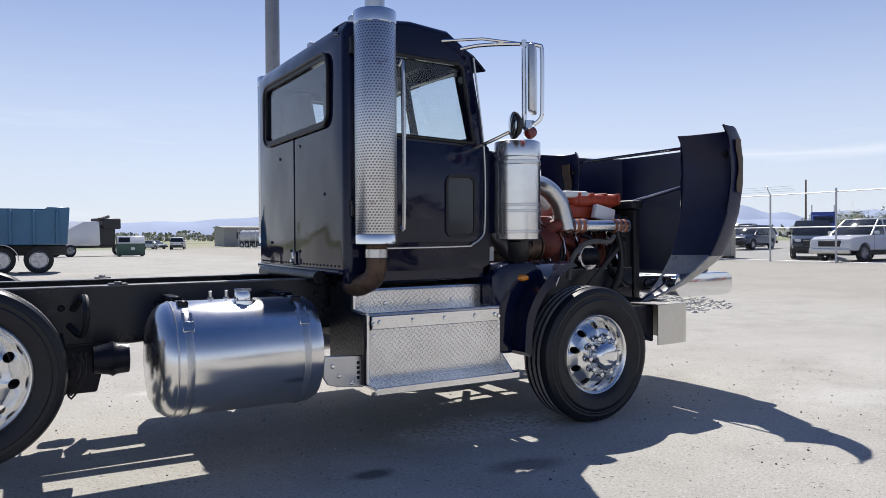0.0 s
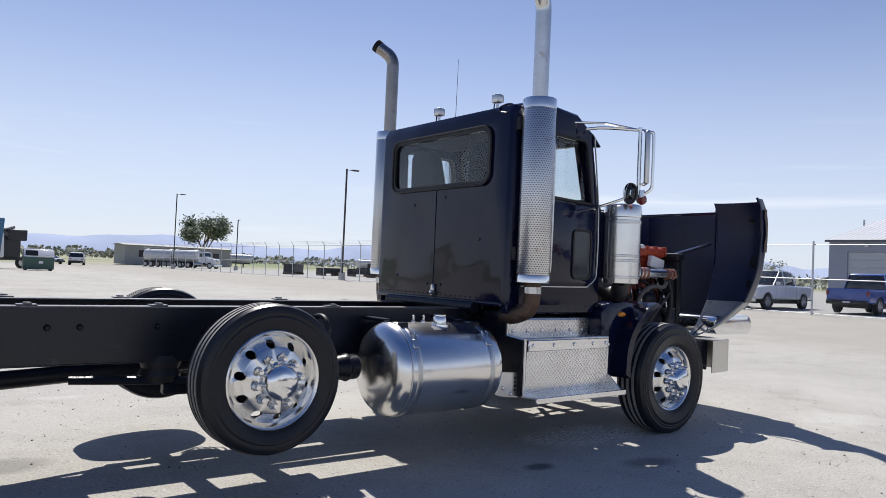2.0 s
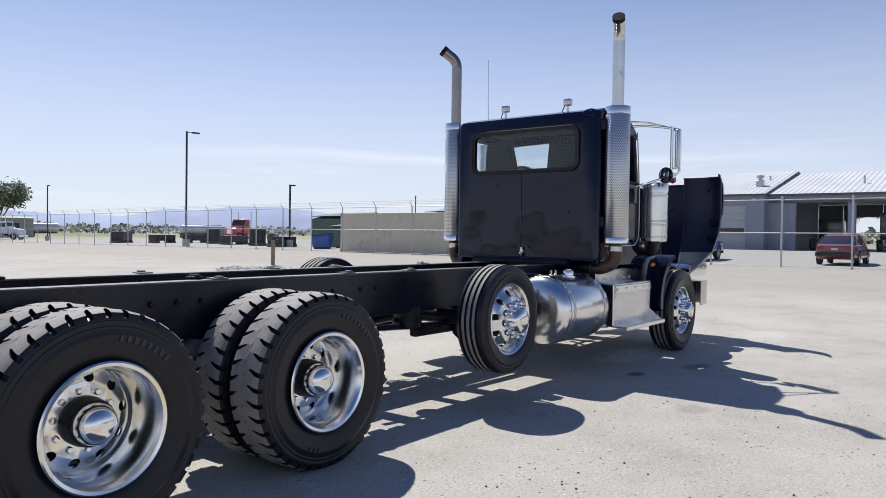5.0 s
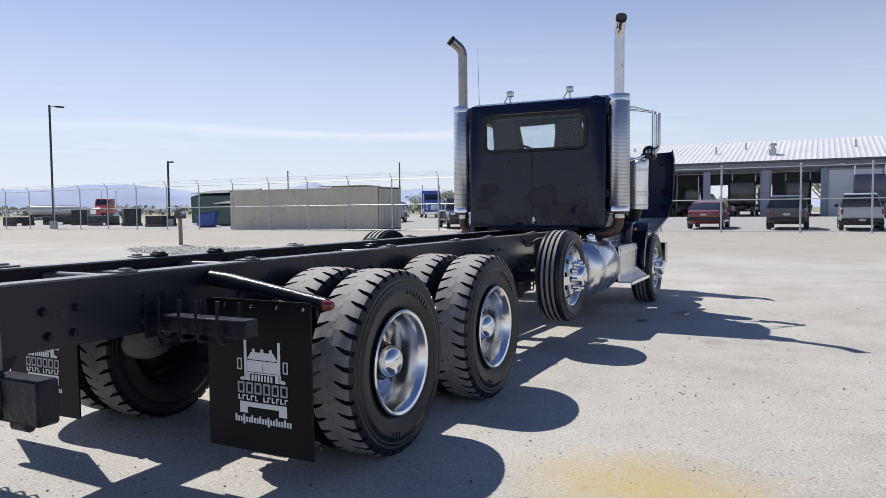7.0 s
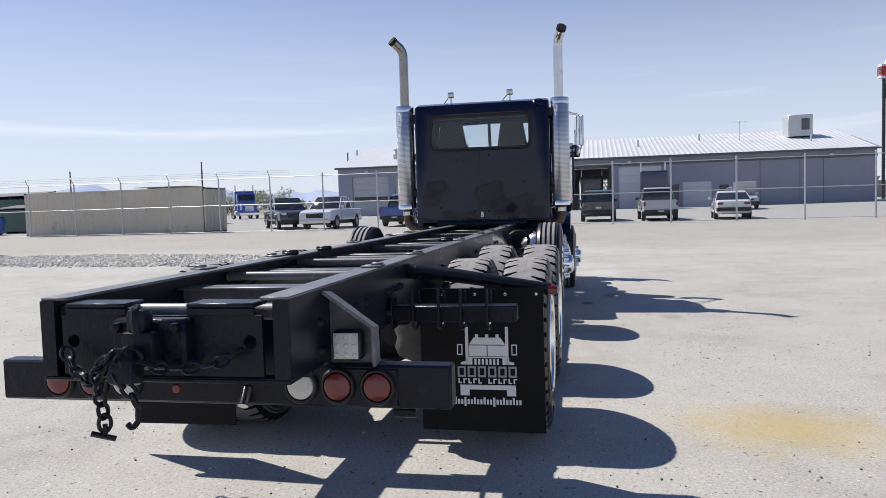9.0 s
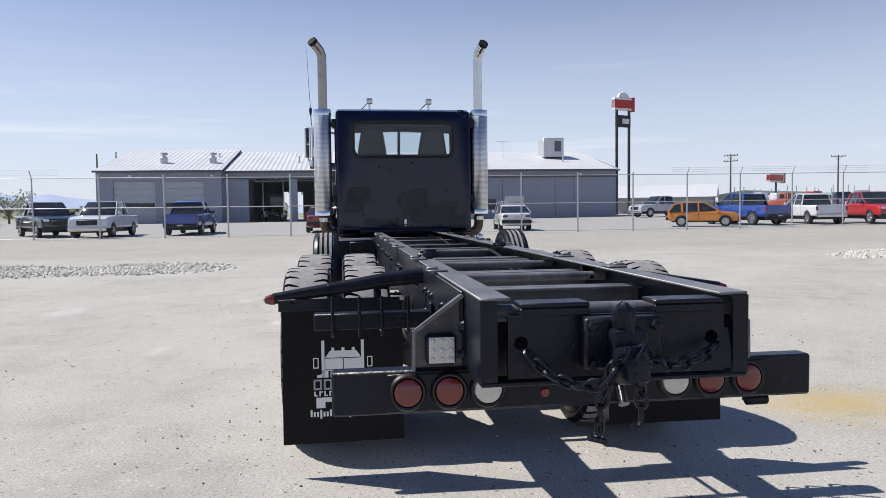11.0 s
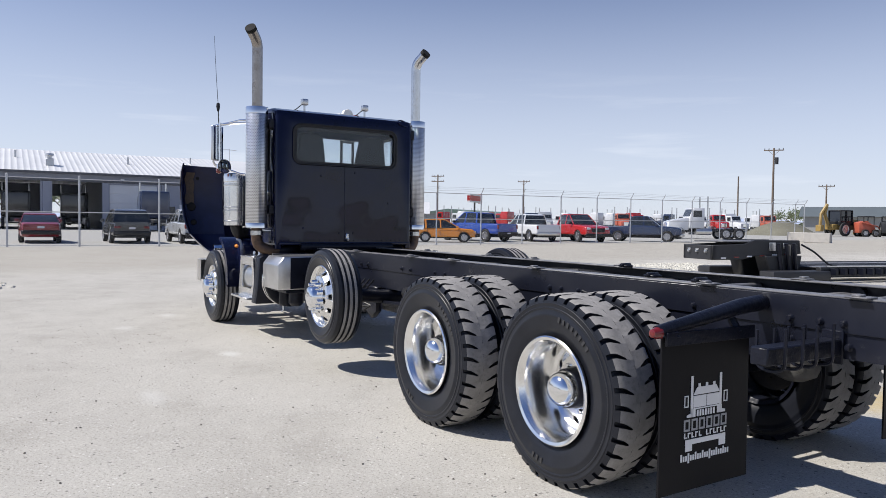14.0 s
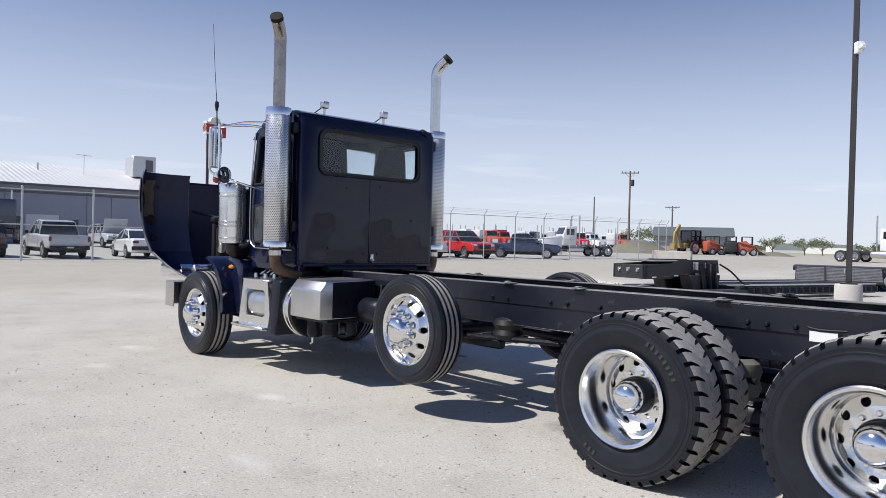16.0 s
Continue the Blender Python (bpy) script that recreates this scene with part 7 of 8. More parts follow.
# ---- parked vehicles ----
CAR_GLASS = stuff_of("car_glass", (0.02, 0.024, 0.028), 0.05, 0, 0.2, 1, 0, coat=0.3)
CAR_TYRE = stuff_of("car_tyre", (0.02, 0.02, 0.021), 0.75, 0, 0.2, 8, 0.1, 60)
CAR_RIM = stuff_of("car_rim", (0.5, 0.5, 0.52), 0.28, 0.9, 0.1, 5, 0)
TAIL = stuff_of("tail_light", (0.16, 0.012, 0.014), 0.2, 0, 0.1, 5, 0, coat=0.4)
HEAD = stuff_of("head_light", (0.7, 0.72, 0.75), 0.12, 0, 0.1, 5, 0, coat=0.5)
BAR = stuff_of("plate_bar", (0.55, 0.56, 0.6), 0.5, 0, 0.05, 5, 0)


def car_paint(name, col):
    return stuff_of(name, col, 0.25, 0, 0.05, 1.2, 0.0, coat=0.8)


WHITE_CAR = car_paint("white_car_paint", (0.68, 0.69, 0.71))
SILVER_CAR = car_paint("silver_car_paint", (0.42, 0.44, 0.47))
BLACK_CAR = car_paint("black_car_paint", (0.014, 0.015, 0.017))
BLUE_CAR = car_paint("blue_car_paint", (0.02, 0.06, 0.30))
NAVY_CAR = car_paint("navy_car_paint", (0.02, 0.032, 0.075))
RED_CAR = car_paint("red_car_paint", (0.42, 0.02, 0.02))
MAROON_CAR = car_paint("maroon_car_paint", (0.22, 0.02, 0.025))
ORANGE_CAR = car_paint("orange_car_paint", (0.62, 0.23, 0.03))
TEAL = stuff_of("teal_dump_paint", (0.045, 0.14, 0.25), 0.4, 0, 0.15, 1.0, 0.1, 12)
GREEN = stuff_of("green_bin_paint", (0.045, 0.10, 0.08), 0.5, 0, 0.15, 1.5, 0.1, 12)
YELLOW = stuff_of("machine_yellow", (0.30, 0.20, 0.06), 0.5, 0, 0.2, 1.5, 0.1, 12, dirt=(0.15, 0.1, 0.05), dirt_amount=0.2)
ORANGE_PLANT = stuff_of("machine_orange", (0.42, 0.10, 0.06), 0.45, 0, 0.15, 1.5, 0.1, 12)
CONCRETE = stuff_of("concrete", (0.45, 0.43, 0.4), 0.9, 0, 0.15, 3, 0.3, 30)
BLUE_BIN = stuff_of("blue_bin_paint", (0.03, 0.1, 0.38), 0.45, 0, 0.15, 1.5, 0.1, 12)
DARK_STEEL = stuff_of("dark_steel", (0.03, 0.031, 0.035), 0.5, 0.2, 0.25, 3, 0.15, 30)
POLE = stuff_of("dark_bronze_pole", (0.05, 0.046, 0.045), 0.45, 0.3, 0.15, 2, 0.1, 20)
TIMBER = stuff_of("old_timber", (0.17, 0.13, 0.10), 0.85, 0, 0.25, 3, 0.3, 30)
TANKER = stuff_of("tanker_shell", (0.55, 0.56, 0.58), 0.5, 0.25, 0.08, 1, 0)

KINDS = {
    "pickup": dict(L=5.7, W=1.96, r=0.39, wx=(-1.75, 1.78), body=[(-2.83, 0.55), (-2.85, 0.75), (-2.8, 1.14), (-0.85, 1.16), (-0.6, 1.2), (1.08, 1.18), (1.25, 1.17), (2.5, 1.08), (2.74, 0.98), (2.82, 0.72), (2.8, 0.48), (-2.7, 0.48)], glass=[(-0.95, 1.16), (-0.82, 1.80), (-0.4, 1.86), (0.35, 1.86), (1.22, 1.17)], bed=True),
    "sedan": dict(L=4.7, W=1.83, r=0.33, wx=(-1.36, 1.38), body=[(-2.28, 0.4), (-2.34, 0.6), (-2.3, 0.93), (-2.1, 1.0), (-1.6, 1.02), (0.95, 0.94), (1.9, 0.84), (2.24, 0.70), (2.32, 0.5), (2.25, 0.32), (-2.15, 0.3)], glass=[(-1.85, 1.0), (-1.05, 1.38), (-0.5, 1.45), (0.1, 1.44), (1.12, 0.92)], bed=False),
    "suv": dict(L=4.75, W=1.92, r=0.37, wx=(-1.38, 1.42), body=[(-2.3, 0.45), (-2.36, 0.65), (-2.33, 1.08), (1.0, 1.08), (2.05, 1.0), (2.3, 0.85), (2.37, 0.6), (2.3, 0.38), (-2.2, 0.38)], glass=[(-2.3, 1.06), (-1.98, 1.62), (-1.5, 1.70), (0.15, 1.70), (1.1, 1.06)], bed=False),
    "hatchback": dict(L=4.45, W=1.80, r=0.35, wx=(-1.3, 1.36), body=[(-2.12, 0.42), (-2.2, 0.6), (-2.16, 0.98), (0.98, 0.98), (1.85, 0.92), (2.14, 0.78), (2.22, 0.55), (2.15, 0.36), (-2.05, 0.36)], glass=[(-2.12, 0.96), (-1.75, 1.45), (-1.2, 1.54), (0.05, 1.54), (1.08, 0.96)], bed=False),
}
WHEEL_CACHE = {}


def car_wheel(parent, x, y, r):
    if r not in WHEEL_CACHE:
        t = mesh_of("tyre", lathe([(r * 0.62, -0.1), (r * 0.9, -0.11), (r, -0.085), (r, 0.085), (r * 0.9, 0.11), (r * 0.62, 0.1)], "y", 28), CAR_TYRE)
        spokes = [moved(box(0.04, r * 0.6, -0.105, -0.085, -0.025, 0.025, 0.006, 1), pose(0, 0, 0, 0, 72 * k, 0)) for k in range(5)]
        rim = mesh_of("rim", joined(lathe([(r * 0.6, 0.08), (r * 0.57, -0.06), (r * 0.62, -0.108), (r * 0.65, -0.104), (r * 0.63, -0.09)], "y", 28), lathe([(0.0, -0.108), (0.05, -0.105), (0.06, -0.08)], "y", 14), lathe([(0.0, -0.03), (r * 0.57, -0.03)], "y", 20), *spokes), CAR_RIM)
        WHEEL_CACHE[r] = (t, rim)
    t, rim = WHEEL_CACHE[r]
    w = part("wheel", t, CAR_TYRE, parent)
    w.matrix_basis = pose(x, y, r, 0, 17, 0 if y < 0 else 180)
    part("rim", rim, CAR_RIM, w)


def car(kind, label, paint, x, y, heading, scale=1.0, dark_trim=False):
    k = KINDS[kind]
    W = k["W"] / 2
    c = thing(kind, label, {"pickup": "pickup truck", "suv": "suv", "sedan": "car", "hatchback": "car"}[kind], "vehicles parked behind the fence", m=pose(x, y, level(x, y), 0, 0, heading) @ Matrix.Scale(scale, 4))
    body = prism(k["body"], "y", -W, W)
    long = [e for e in body.edges if abs(e.verts[0].co.y - e.verts[1].co.y) < 1e-4]
    bmesh.ops.bevel(body, geom=long, offset=0.10, segments=4, affect="EDGES", profile=0.5, clamp_overlap=True)
    cuts = [lathe([(0.0, s * (W - 0.26)), (k["r"] * 1.16, s * (W - 0.26)), (k["r"] * 1.16, s * (W + 0.2)), (0.0, s * (W + 0.2))], "y", 22, (wx, 0, k["r"])) for wx in k["wx"] for s in (-1, 1)]
    if k["bed"]:
        cuts.append(box(-2.72, -0.95, -W + 0.12, W - 0.12, 0.72, 1.6))
    body = carved(body, *cuts)
    half = k["L"] / 2
    for v in body.verts:
        v.co.y *= 1 - (0.05 if k["bed"] else 0.13) * ease(0.62, 1.0, abs(v.co.x) / half) - 0.05 * ease(0.75, 1.15, v.co.z) * (not k["bed"])
    b = part("body", body, paint, c, angle=38)
    g = k["glass"]
    zt, zb = max(p[1] for p in g), g[0][1]
    def narrow(bm, f=0.2):
        for v in bm.verts:
            v.co.y *= 1 - f * max(0.0, (v.co.z - zb) / (zt - zb))
        return bm
    gl = part("glasshouse", narrow(prism(g, "y", -W + 0.07, W - 0.07, 0.02, 2)), CAR_GLASS, c)
    n = len(g)
    roof = [(p[0], p[1] + 0.03) for p in g[1:n - 1]] + [(p[0], p[1] - 0.035) for p in g[1:n - 1][::-1]]
    part("roof", narrow(prism(roof, "y", -W + 0.05, W - 0.05, 0.03, 3)), paint, c)
    for s in (-1, 1):
        def post(a, bb, w=0.05):
            return narrow(prism([(a[0] - w, a[1]), (a[0] + w, a[1]), (bb[0] + w, bb[1]), (bb[0] - w, bb[1])], "y", s * (W - 0.075), s * (W - 0.045)))
        mid_x = -0.25 if kind != "pickup" else 0.12
        part("pillar", post(g[0], g[1], 0.06), paint, c)
        part("pillar", post(g[-1], g[-2], 0.045), paint, c)
        part("pillar", post((mid_x, zb), (mid_x - 0.03, zt), 0.045), paint, c)
        if kind in ("suv", "hatchback"):
            part("pillar", post((-1.25, zb), (-1.3, zt - 0.02), 0.06), paint, c)
        part("door_mirror", box(g[-1][0] - 0.28, g[-1][0] - 0.12, s * (W - 0.02), s * (W + 0.16), zb + 0.02, zb + 0.18, 0.04, 2), paint if not dark_trim else DARK, c)
        ex, fx = k["body"][1][0], k["L"] / 2 - 0.06
        part("tail_light", box(ex - 0.01, ex + 0.14, s * (W - (0.42 if kind != "pickup" else 0.17)), s * (W - (0.14 if kind != "pickup" else 0.055)), 0.76 if kind != "pickup" else 0.82, 0.88 if kind != "pickup" else 1.06, 0.03, 2), TAIL, c)
        part("head_light", box(fx - 0.2, fx - 0.01, s * (W - 0.42), s * (W - 0.13), 0.68 if kind != "pickup" else 0.80, 0.8 if kind != "pickup" else 0.98, 0.03, 2), HEAD, c)
        for wx in k["wx"]:
            car_wheel(c, wx, s * (W - 0.11), k["r"])
        for q in (mid_x, g[-1][0] - 0.15, -0.95 if kind == "pickup" else -1.15):
            part("door_seam", box(q - 0.006, q + 0.006, s * (W - 0.002), s * (W + 0.003), 0.5, zb - 0.02), DARK, c)
        part("door_handle", box(mid_x - 0.25, mid_x - 0.1, s * W, s * (W + 0.03), zb - 0.16, zb - 0.12, 0.01, 1), paint, c)
    ex, fx = min(p[0] for p in k["body"]), max(p[0] for p in k["body"])
    trim = BUMPER_STEEL if kind == "pickup" and not dark_trim else DARK
    part("rear_bumper", box(ex - 0.08, ex + 0.06, -W + 0.08, W - 0.08, 0.42, 0.62, 0.04, 2), trim, c)
    part("front_bumper", box(fx - 0.1, fx + 0.05, -W + 0.06, W - 0.06, 0.36, 0.58, 0.04, 2), trim if kind == "pickup" else DARK, c)
    part("grille", box(fx - 0.08, fx + 0.015, -0.5, 0.5, 0.66, 0.92 if kind == "pickup" else 0.78, 0.02, 1), DARK, c)
    part("plate_bar", box(ex - 0.09 if kind == "pickup" else ex - 0.02, ex + 0.0, -0.15, 0.15, 0.50 if kind == "pickup" else 0.72, 0.58 if kind == "pickup" else 0.82), BAR, c)
    part("underbody", box(ex + 0.3, fx - 0.3, -W + 0.25, W - 0.25, 0.28, 0.5), DARK, c)
    return c


car("pickup", "white older pickup parked nose to the fence", WHITE_CAR, 29.6, 13.7, 180)
car("pickup", "black pickup with a flat bed parked by the fence", BLACK_CAR, 31.0, 17.2, 215, 1.0, True)
car("pickup", "blue pickup seen from behind", BLUE_CAR, 31.9, 9.7, 0, 1.0, True)
car("sedan", "dark red sedan seen from behind", MAROON_CAR, 32.2, 2.2, 0)
car("suv", "dark grey suv seen from behind", stuff_of("dark_grey_car_paint", (0.04, 0.042, 0.046), 0.25, 0, 0.05, 1.2, 0.0, coat=0.8), 31.6, -1.8, 0)
car("pickup", "silver mid-size pickup seen from behind", SILVER_CAR, 30.9, -5.0, 0, 0.95, True)
car("sedan", "white sedan with dark roof glass", WHITE_CAR, 30.3, -8.8, -6)
car("hatchback", "orange hatchback with black roof rails", ORANGE_CAR, 30.5, -20.8, -118, 0.94)
car("pickup", "tall royal blue crew pickup", BLUE_CAR, 32.0, -24.3, 12, 1.05, True)
car("pickup", "white pickup with grey tailgate", WHITE_CAR, 31.2, -28.3, -9)
car("pickup", "red lifted pickup with black front", RED_CAR, 29.4, -31.1, 170, 1.02, True)
car("pickup", "dark navy crew pickup", NAVY_CAR, 29.0, -37.4, 216)
car("pickup", "silver-white pickup in front of the workshop end", SILVER_CAR, 51.8, -27.5, 106)
lifted = car("suv", "silver car with its bonnet raised before the workshop", SILVER_CAR, 46.0, -12.3, 180, 0.95)
part("raised_bonnet", moved(box(0.0, 1.15, -0.82, 0.82, -0.03, 0.03, 0.02, 2), pose(1.05, 0, 1.08, 0, -62, 0)), SILVER_CAR, lifted)
car("suv", "dark blue parked car by the container", NAVY_CAR, 42.0, 29.0, 190)
car("pickup", "white pickup far back in the lot", WHITE_CAR, 48.0, 34.0, 200)
car("suv", "white van far down the yard", WHITE_CAR, 17.6, 112.0, 76, 1.08)
car("sedan", "grey car far down the yard", SILVER_CAR, 15.7, 122.0, -60)


# ---- road tractors and plant ----
def rig(label, paint, x, y, heading, sleeper=True, scale=1.0, group="road tractors in the back lot"):
    c = thing("road_tractor", label, "truck", group, m=pose(x, y, level(x, y), 0, 0, heading) @ Matrix.Scale(scale, 4))
    part("chassis", box(-4.2, 2.6, -0.45, 0.45, 0.65, 0.95, 0.03, 1), DARK_STEEL, c)
    part("cab", prism([(-0.6, 1.0), (-0.6, 2.85), (0.45, 2.85), (0.75, 2.05), (0.8, 1.0)], "y", -1.0, 1.0, 0.06, 2), paint, c)
    part("hood", prism([(0.78, 0.8), (0.78, 1.95), (2.3, 1.7), (2.65, 1.55), (2.7, 0.7)], "y", -0.85, 0.85, 0.08, 2), paint, c)
    part("windscreen", prism([(0.52, 2.72), (0.49, 2.7), (0.74, 2.1), (0.78, 2.1)], "y", -0.85, 0.85), CAR_GLASS, c)
    for s in (-1, 1):
        part("side_window", box(-0.35, 0.45, s * 1.0, s * 1.006, 2.0, 2.6), CAR_GLASS, c)
        part("exhaust_pipe", tube([(-0.85, s * 1.0, 1.0), (-0.85, s * 1.0, 3.9)], 0.07, 10), STEEL, c)
        part("tank", lathe([(0.0, -0.9), (0.28, -0.85), (0.3, -0.7), (0.3, 0.5), (0.28, 0.6), (0.0, 0.62)], "x", 16, (-0.4, s * 0.9, 0.68)), ALU_DULL, c)
        for wx in (1.75, -2.6, -3.8):
            car_wheel(c, wx, s * 0.95, 0.5)
        part("mudguard", lathe([(0.56, -0.14), (0.58, -0.14), (0.58, 0.14), (0.56, 0.14)], "y", 12, (1.75, s * 0.95, 0.5), sweep=180), paint, c)
    if sleeper:
        part("sleeper", box(-2.1, -0.62, -1.1, 1.1, 1.0, 3.2, 0.12, 3), paint, c)
    part("bumper", box(2.65, 2.85, -1.1, 1.1, 0.4, 0.75, 0.04, 2), CHROME, c)
    part("grille", box(2.6, 2.72, -0.45, 0.45, 0.85, 1.5, 0.04, 1), CHROME, c)
    return c


rig("dark day-cab tractor parked in the workshop bay", BLACK_CAR, 64.5, 8.2, 0, False, group="tractors in the bays")
rig("dark tractor inside the workshop bay", BLACK_CAR, 63.2, 3.0, 0, True, group="tractors in the bays")
rig("dark tractor inside the workshop bay", BLACK_CAR, 64.0, -1.5, 0, True, group="tractors in the bays")
rig("dark tractor with a tall sleeper before the white door", NAVY_CAR, 54.0, -6.6, 0, True, group="tractors in the bays")
rig("blue road tractor behind the container", BLUE_CAR, 58.0, 33.5, 215, True, 0.9)
rnd = random.Random(11)
for i in range(22):
    a = radians(-30 - 1.15 * i)
    d = 112 + 9 * (i % 3) + rnd.uniform(-4, 4)
    paints = (RED_CAR, WHITE_CAR, WHITE_CAR, ORANGE_PLANT, RED_CAR, WHITE_CAR, NAVY_CAR, SILVER_CAR, WHITE_CAR)
    rig(("red", "white", "white", "orange", "red", "white", "navy", "silver", "white")[i % 9] + " road tractor in the distant row", paints[i % 9], -11 + d * math.cos(a), 2 + d * math.sin(a), rnd.choice((150, 160, 170, 30, 20)), i % 3 > 0, 0.92)
rig("white cab-forward truck with a black flatbed", WHITE_CAR, 33.5, -48.3, 60, False, 0.95)
rig("white road tractor standing at the yard's edge", WHITE_CAR, 11.3, -63.1, 172, False)
rig("red tractor far beyond the fence", RED_CAR, 52.5, 78.0, 200, False)
rig("white tractor pulling the tankers", WHITE_CAR, 37.4, 114.6, -55, False, 0.95)


def tanker(label, x, y, heading, length=9.0, size=1.0):
    c = thing("tank_trailer", label, "trailer", "tank trailers", m=pose(x, y, level(x, y), 0, 0, heading) @ Matrix.Scale(size, 4))
    h = length / 2 / size
    part("tank", lathe([(0.0, -h), (0.7, -h + 0.08), (1.05, -h + 0.3), (1.1, -h + 0.5), (1.1, h - 0.5), (1.05, h - 0.3), (0.7, h - 0.08), (0.0, h)], "x", 26, (0, 0, 2.2)), TANKER, c)
    part("frame", box(-h, h - 0.4, -0.5, 0.5, 0.9, 1.15, 0.03, 1), DARK_STEEL, c)
    part("walkway", box(-h + 1, h - 1, -0.3, 0.3, 3.3, 3.36, 0.01, 1), DARK_STEEL, c)
    for s in (-1, 1):
        for wx in (-h + 0.9, -h + 2.1):
            car_wheel(c, wx, s * 1.0, 0.5)
        part("landing_leg", box(h - 2.2, h - 2.05, s * 0.7 - 0.06, s * 0.7 + 0.06, 0.0, 1.0), DARK_STEEL, c)


tanker("silver tank trailer far down the yard", 32.3, 121.8, -55, 5.8, 0.92)
tanker("silver tank trailer far down the yard", 35.4, 117.4, -55, 5.0, 0.92)
tanker("white tank trailer behind the fence", 81.7, 130.2, -12, 9.8, 0.85)
tanker("white tank trailer behind the fence", 54.0, 142.1, -10, 6.5, 0.85)


def dump_truck():
    c = thing("dump_truck", "teal dump truck parked at the far side of the yard", "truck", m=pose(-6.1, 28.7, 0, 0, 0, 180))
    part("dump_body", prism([(-4.2, 1.12), (-4.3, 2.62), (-3.5, 2.62), (-3.45, 2.54), (1.5, 2.54), (1.5, 1.12)], "y", -1.2, 1.2, 0.04, 1), TEAL, c)
    for i in range(7):
        part("rib", box(-3.9 + 0.8 * i, -3.78 + 0.8 * i, -1.26, 1.26, 1.16, 2.48, 0.02, 1), TEAL, c)
    part("chassis", box(-4.2, 4.2, -0.5, 0.5, 0.7, 1.11, 0.03, 1), DARK_STEEL, c)
    for s in (-1, 1):
        for wx in (-3.2, -1.9, 3.0):
            car_wheel(c, wx, s * 1.05, 0.52)
        part("mudguard", lathe([(0.6, -0.2), (0.63, -0.2), (0.63, 0.2), (0.6, 0.2)], "y", 12, (-1.9, s * 1.05, 0.52), sweep=180), WHITE_CAR, c)


dump_truck()


def scrap_machine():
    c = thing("stripped_tractor", "white stripped truck cab with exposed engine", "truck", m=pose(1.4, 62.5, level(1.4, 62.5), 0, 0, 30))
    part("hood", prism([(-3.0, 0.9), (-2.9, 2.0), (-1.0, 2.9), (0.4, 2.9), (0.5, 0.9)], "y", -1.1, 1.1, 0.12, 2), WHITE_CAR, c)
    part("engine", joined(box(0.6, 2.2, -0.7, 0.7, 0.9, 2.6, 0.08, 1), box(0.9, 2.6, -0.9, 0.9, 2.3, 3.2, 0.08, 1), tube([(0.7, -0.6, 3.1), (2.4, 0.6, 3.4)], 0.15, 8)), DARK_STEEL, c)
    part("chassis", box(-3.0, 4.5, -0.5, 0.5, 0.7, 0.95), DARK_STEEL, c)
    for s in (-1, 1):
        car_wheel(c, -2.2, s * 1.0, 0.5)
        car_wheel(c, 3.6, s * 1.0, 0.5)


scrap_machine()


def dumpster(label, paint, x, y, heading, L=2.2, W=1.6, H=1.5, lid=DARK):
    c = thing("dumpster", label, "dumpster", m=pose(x, y, level(x, y), 0, 0, heading))
    part("bin", prism([(-W / 2 + 0.1, 0.1), (-W / 2, H * 0.75), (-W / 2, H), (W / 2, H * 0.8), (W / 2 - 0.1, 0.1)], "x", -L / 2, L / 2, 0.03, 1), paint, c)
    part("lid", moved(box(-L / 2, L / 2, -W / 2, W / 2, 0, 0.05, 0.01, 1), pose(0, 0, H * 0.92, -8, 0, 0)), lid, c)
    part("rim", box(-L / 2 - 0.04, L / 2 + 0.04, -W / 2 - 0.04, -W / 2, H * 0.72, H * 0.8, 0.01, 1), paint, c)
    for x_ in (-L / 2 + 0.2, L / 2 - 0.2):
        part("foot", box(x_ - 0.1, x_ + 0.1, -0.5, 0.5, 0.0, 0.1), DARK, c)
    return c


bin_ = dumpster("small green dumpster with sloping white lid half open", GREEN, 4.35, 59.2, 176, 2.1, 1.5, 1.3, WHITE_CAR)
part("sloping_lid", prism([(-0.72, 1.2), (0.76, 1.05), (0.35, 1.62), (-0.72, 1.68)], "x", -1.04, 1.04, 0.02, 1), WHITE_CAR, bin_, "white sloping lid")
part("lid_opening", moved(box(-0.42, 0.42, -0.012, 0.012, -0.26, 0.26, 0.004, 1), pose(0.5, 0.585, 1.335, 36, 0, 0)), DARK, bin_)
part("label_plate", box(-0.28, 0.02, 0.745, 0.775, 0.55, 0.75), WHITE_CAR, bin_)
dumpster("blue steel bin behind the fence", BLUE_BIN, 31.2, 38.9, 35, 1.7, 1.4, 1.2)
dumpster("dark green steel container behind the fence", GREEN, 34.5, 37.5, 80, 7.0, 2.4, 2.1)
dumpster("dark green steel container behind the fence", GREEN, 37.5, 43.0, 80, 7.0, 2.4, 3.1)


def mailbox():
    c = thing("mailbox", "black mailbox on a wooden post in the yard", "mailbox", m=pose(10.6, 19.6, level(10.6, 19.6), 0, 0, 20))
    part("post", box(-0.06, 0.06, -0.06, 0.06, 0, 1.05, 0.008, 1), WOOD, c)
    part("box", prism([(-0.12, 1.05), (0.12, 1.05), (0.12, 1.2), (0.08, 1.28), (0.0, 1.31), (-0.08, 1.28), (-0.12, 1.2)], "x", -0.28, 0.28, 0.006, 1), BLACK_CAR, c)
    part("flag", box(0.05, 0.2, 0.125, 0.135, 1.2, 1.28), RED_LENS, c)


mailbox()


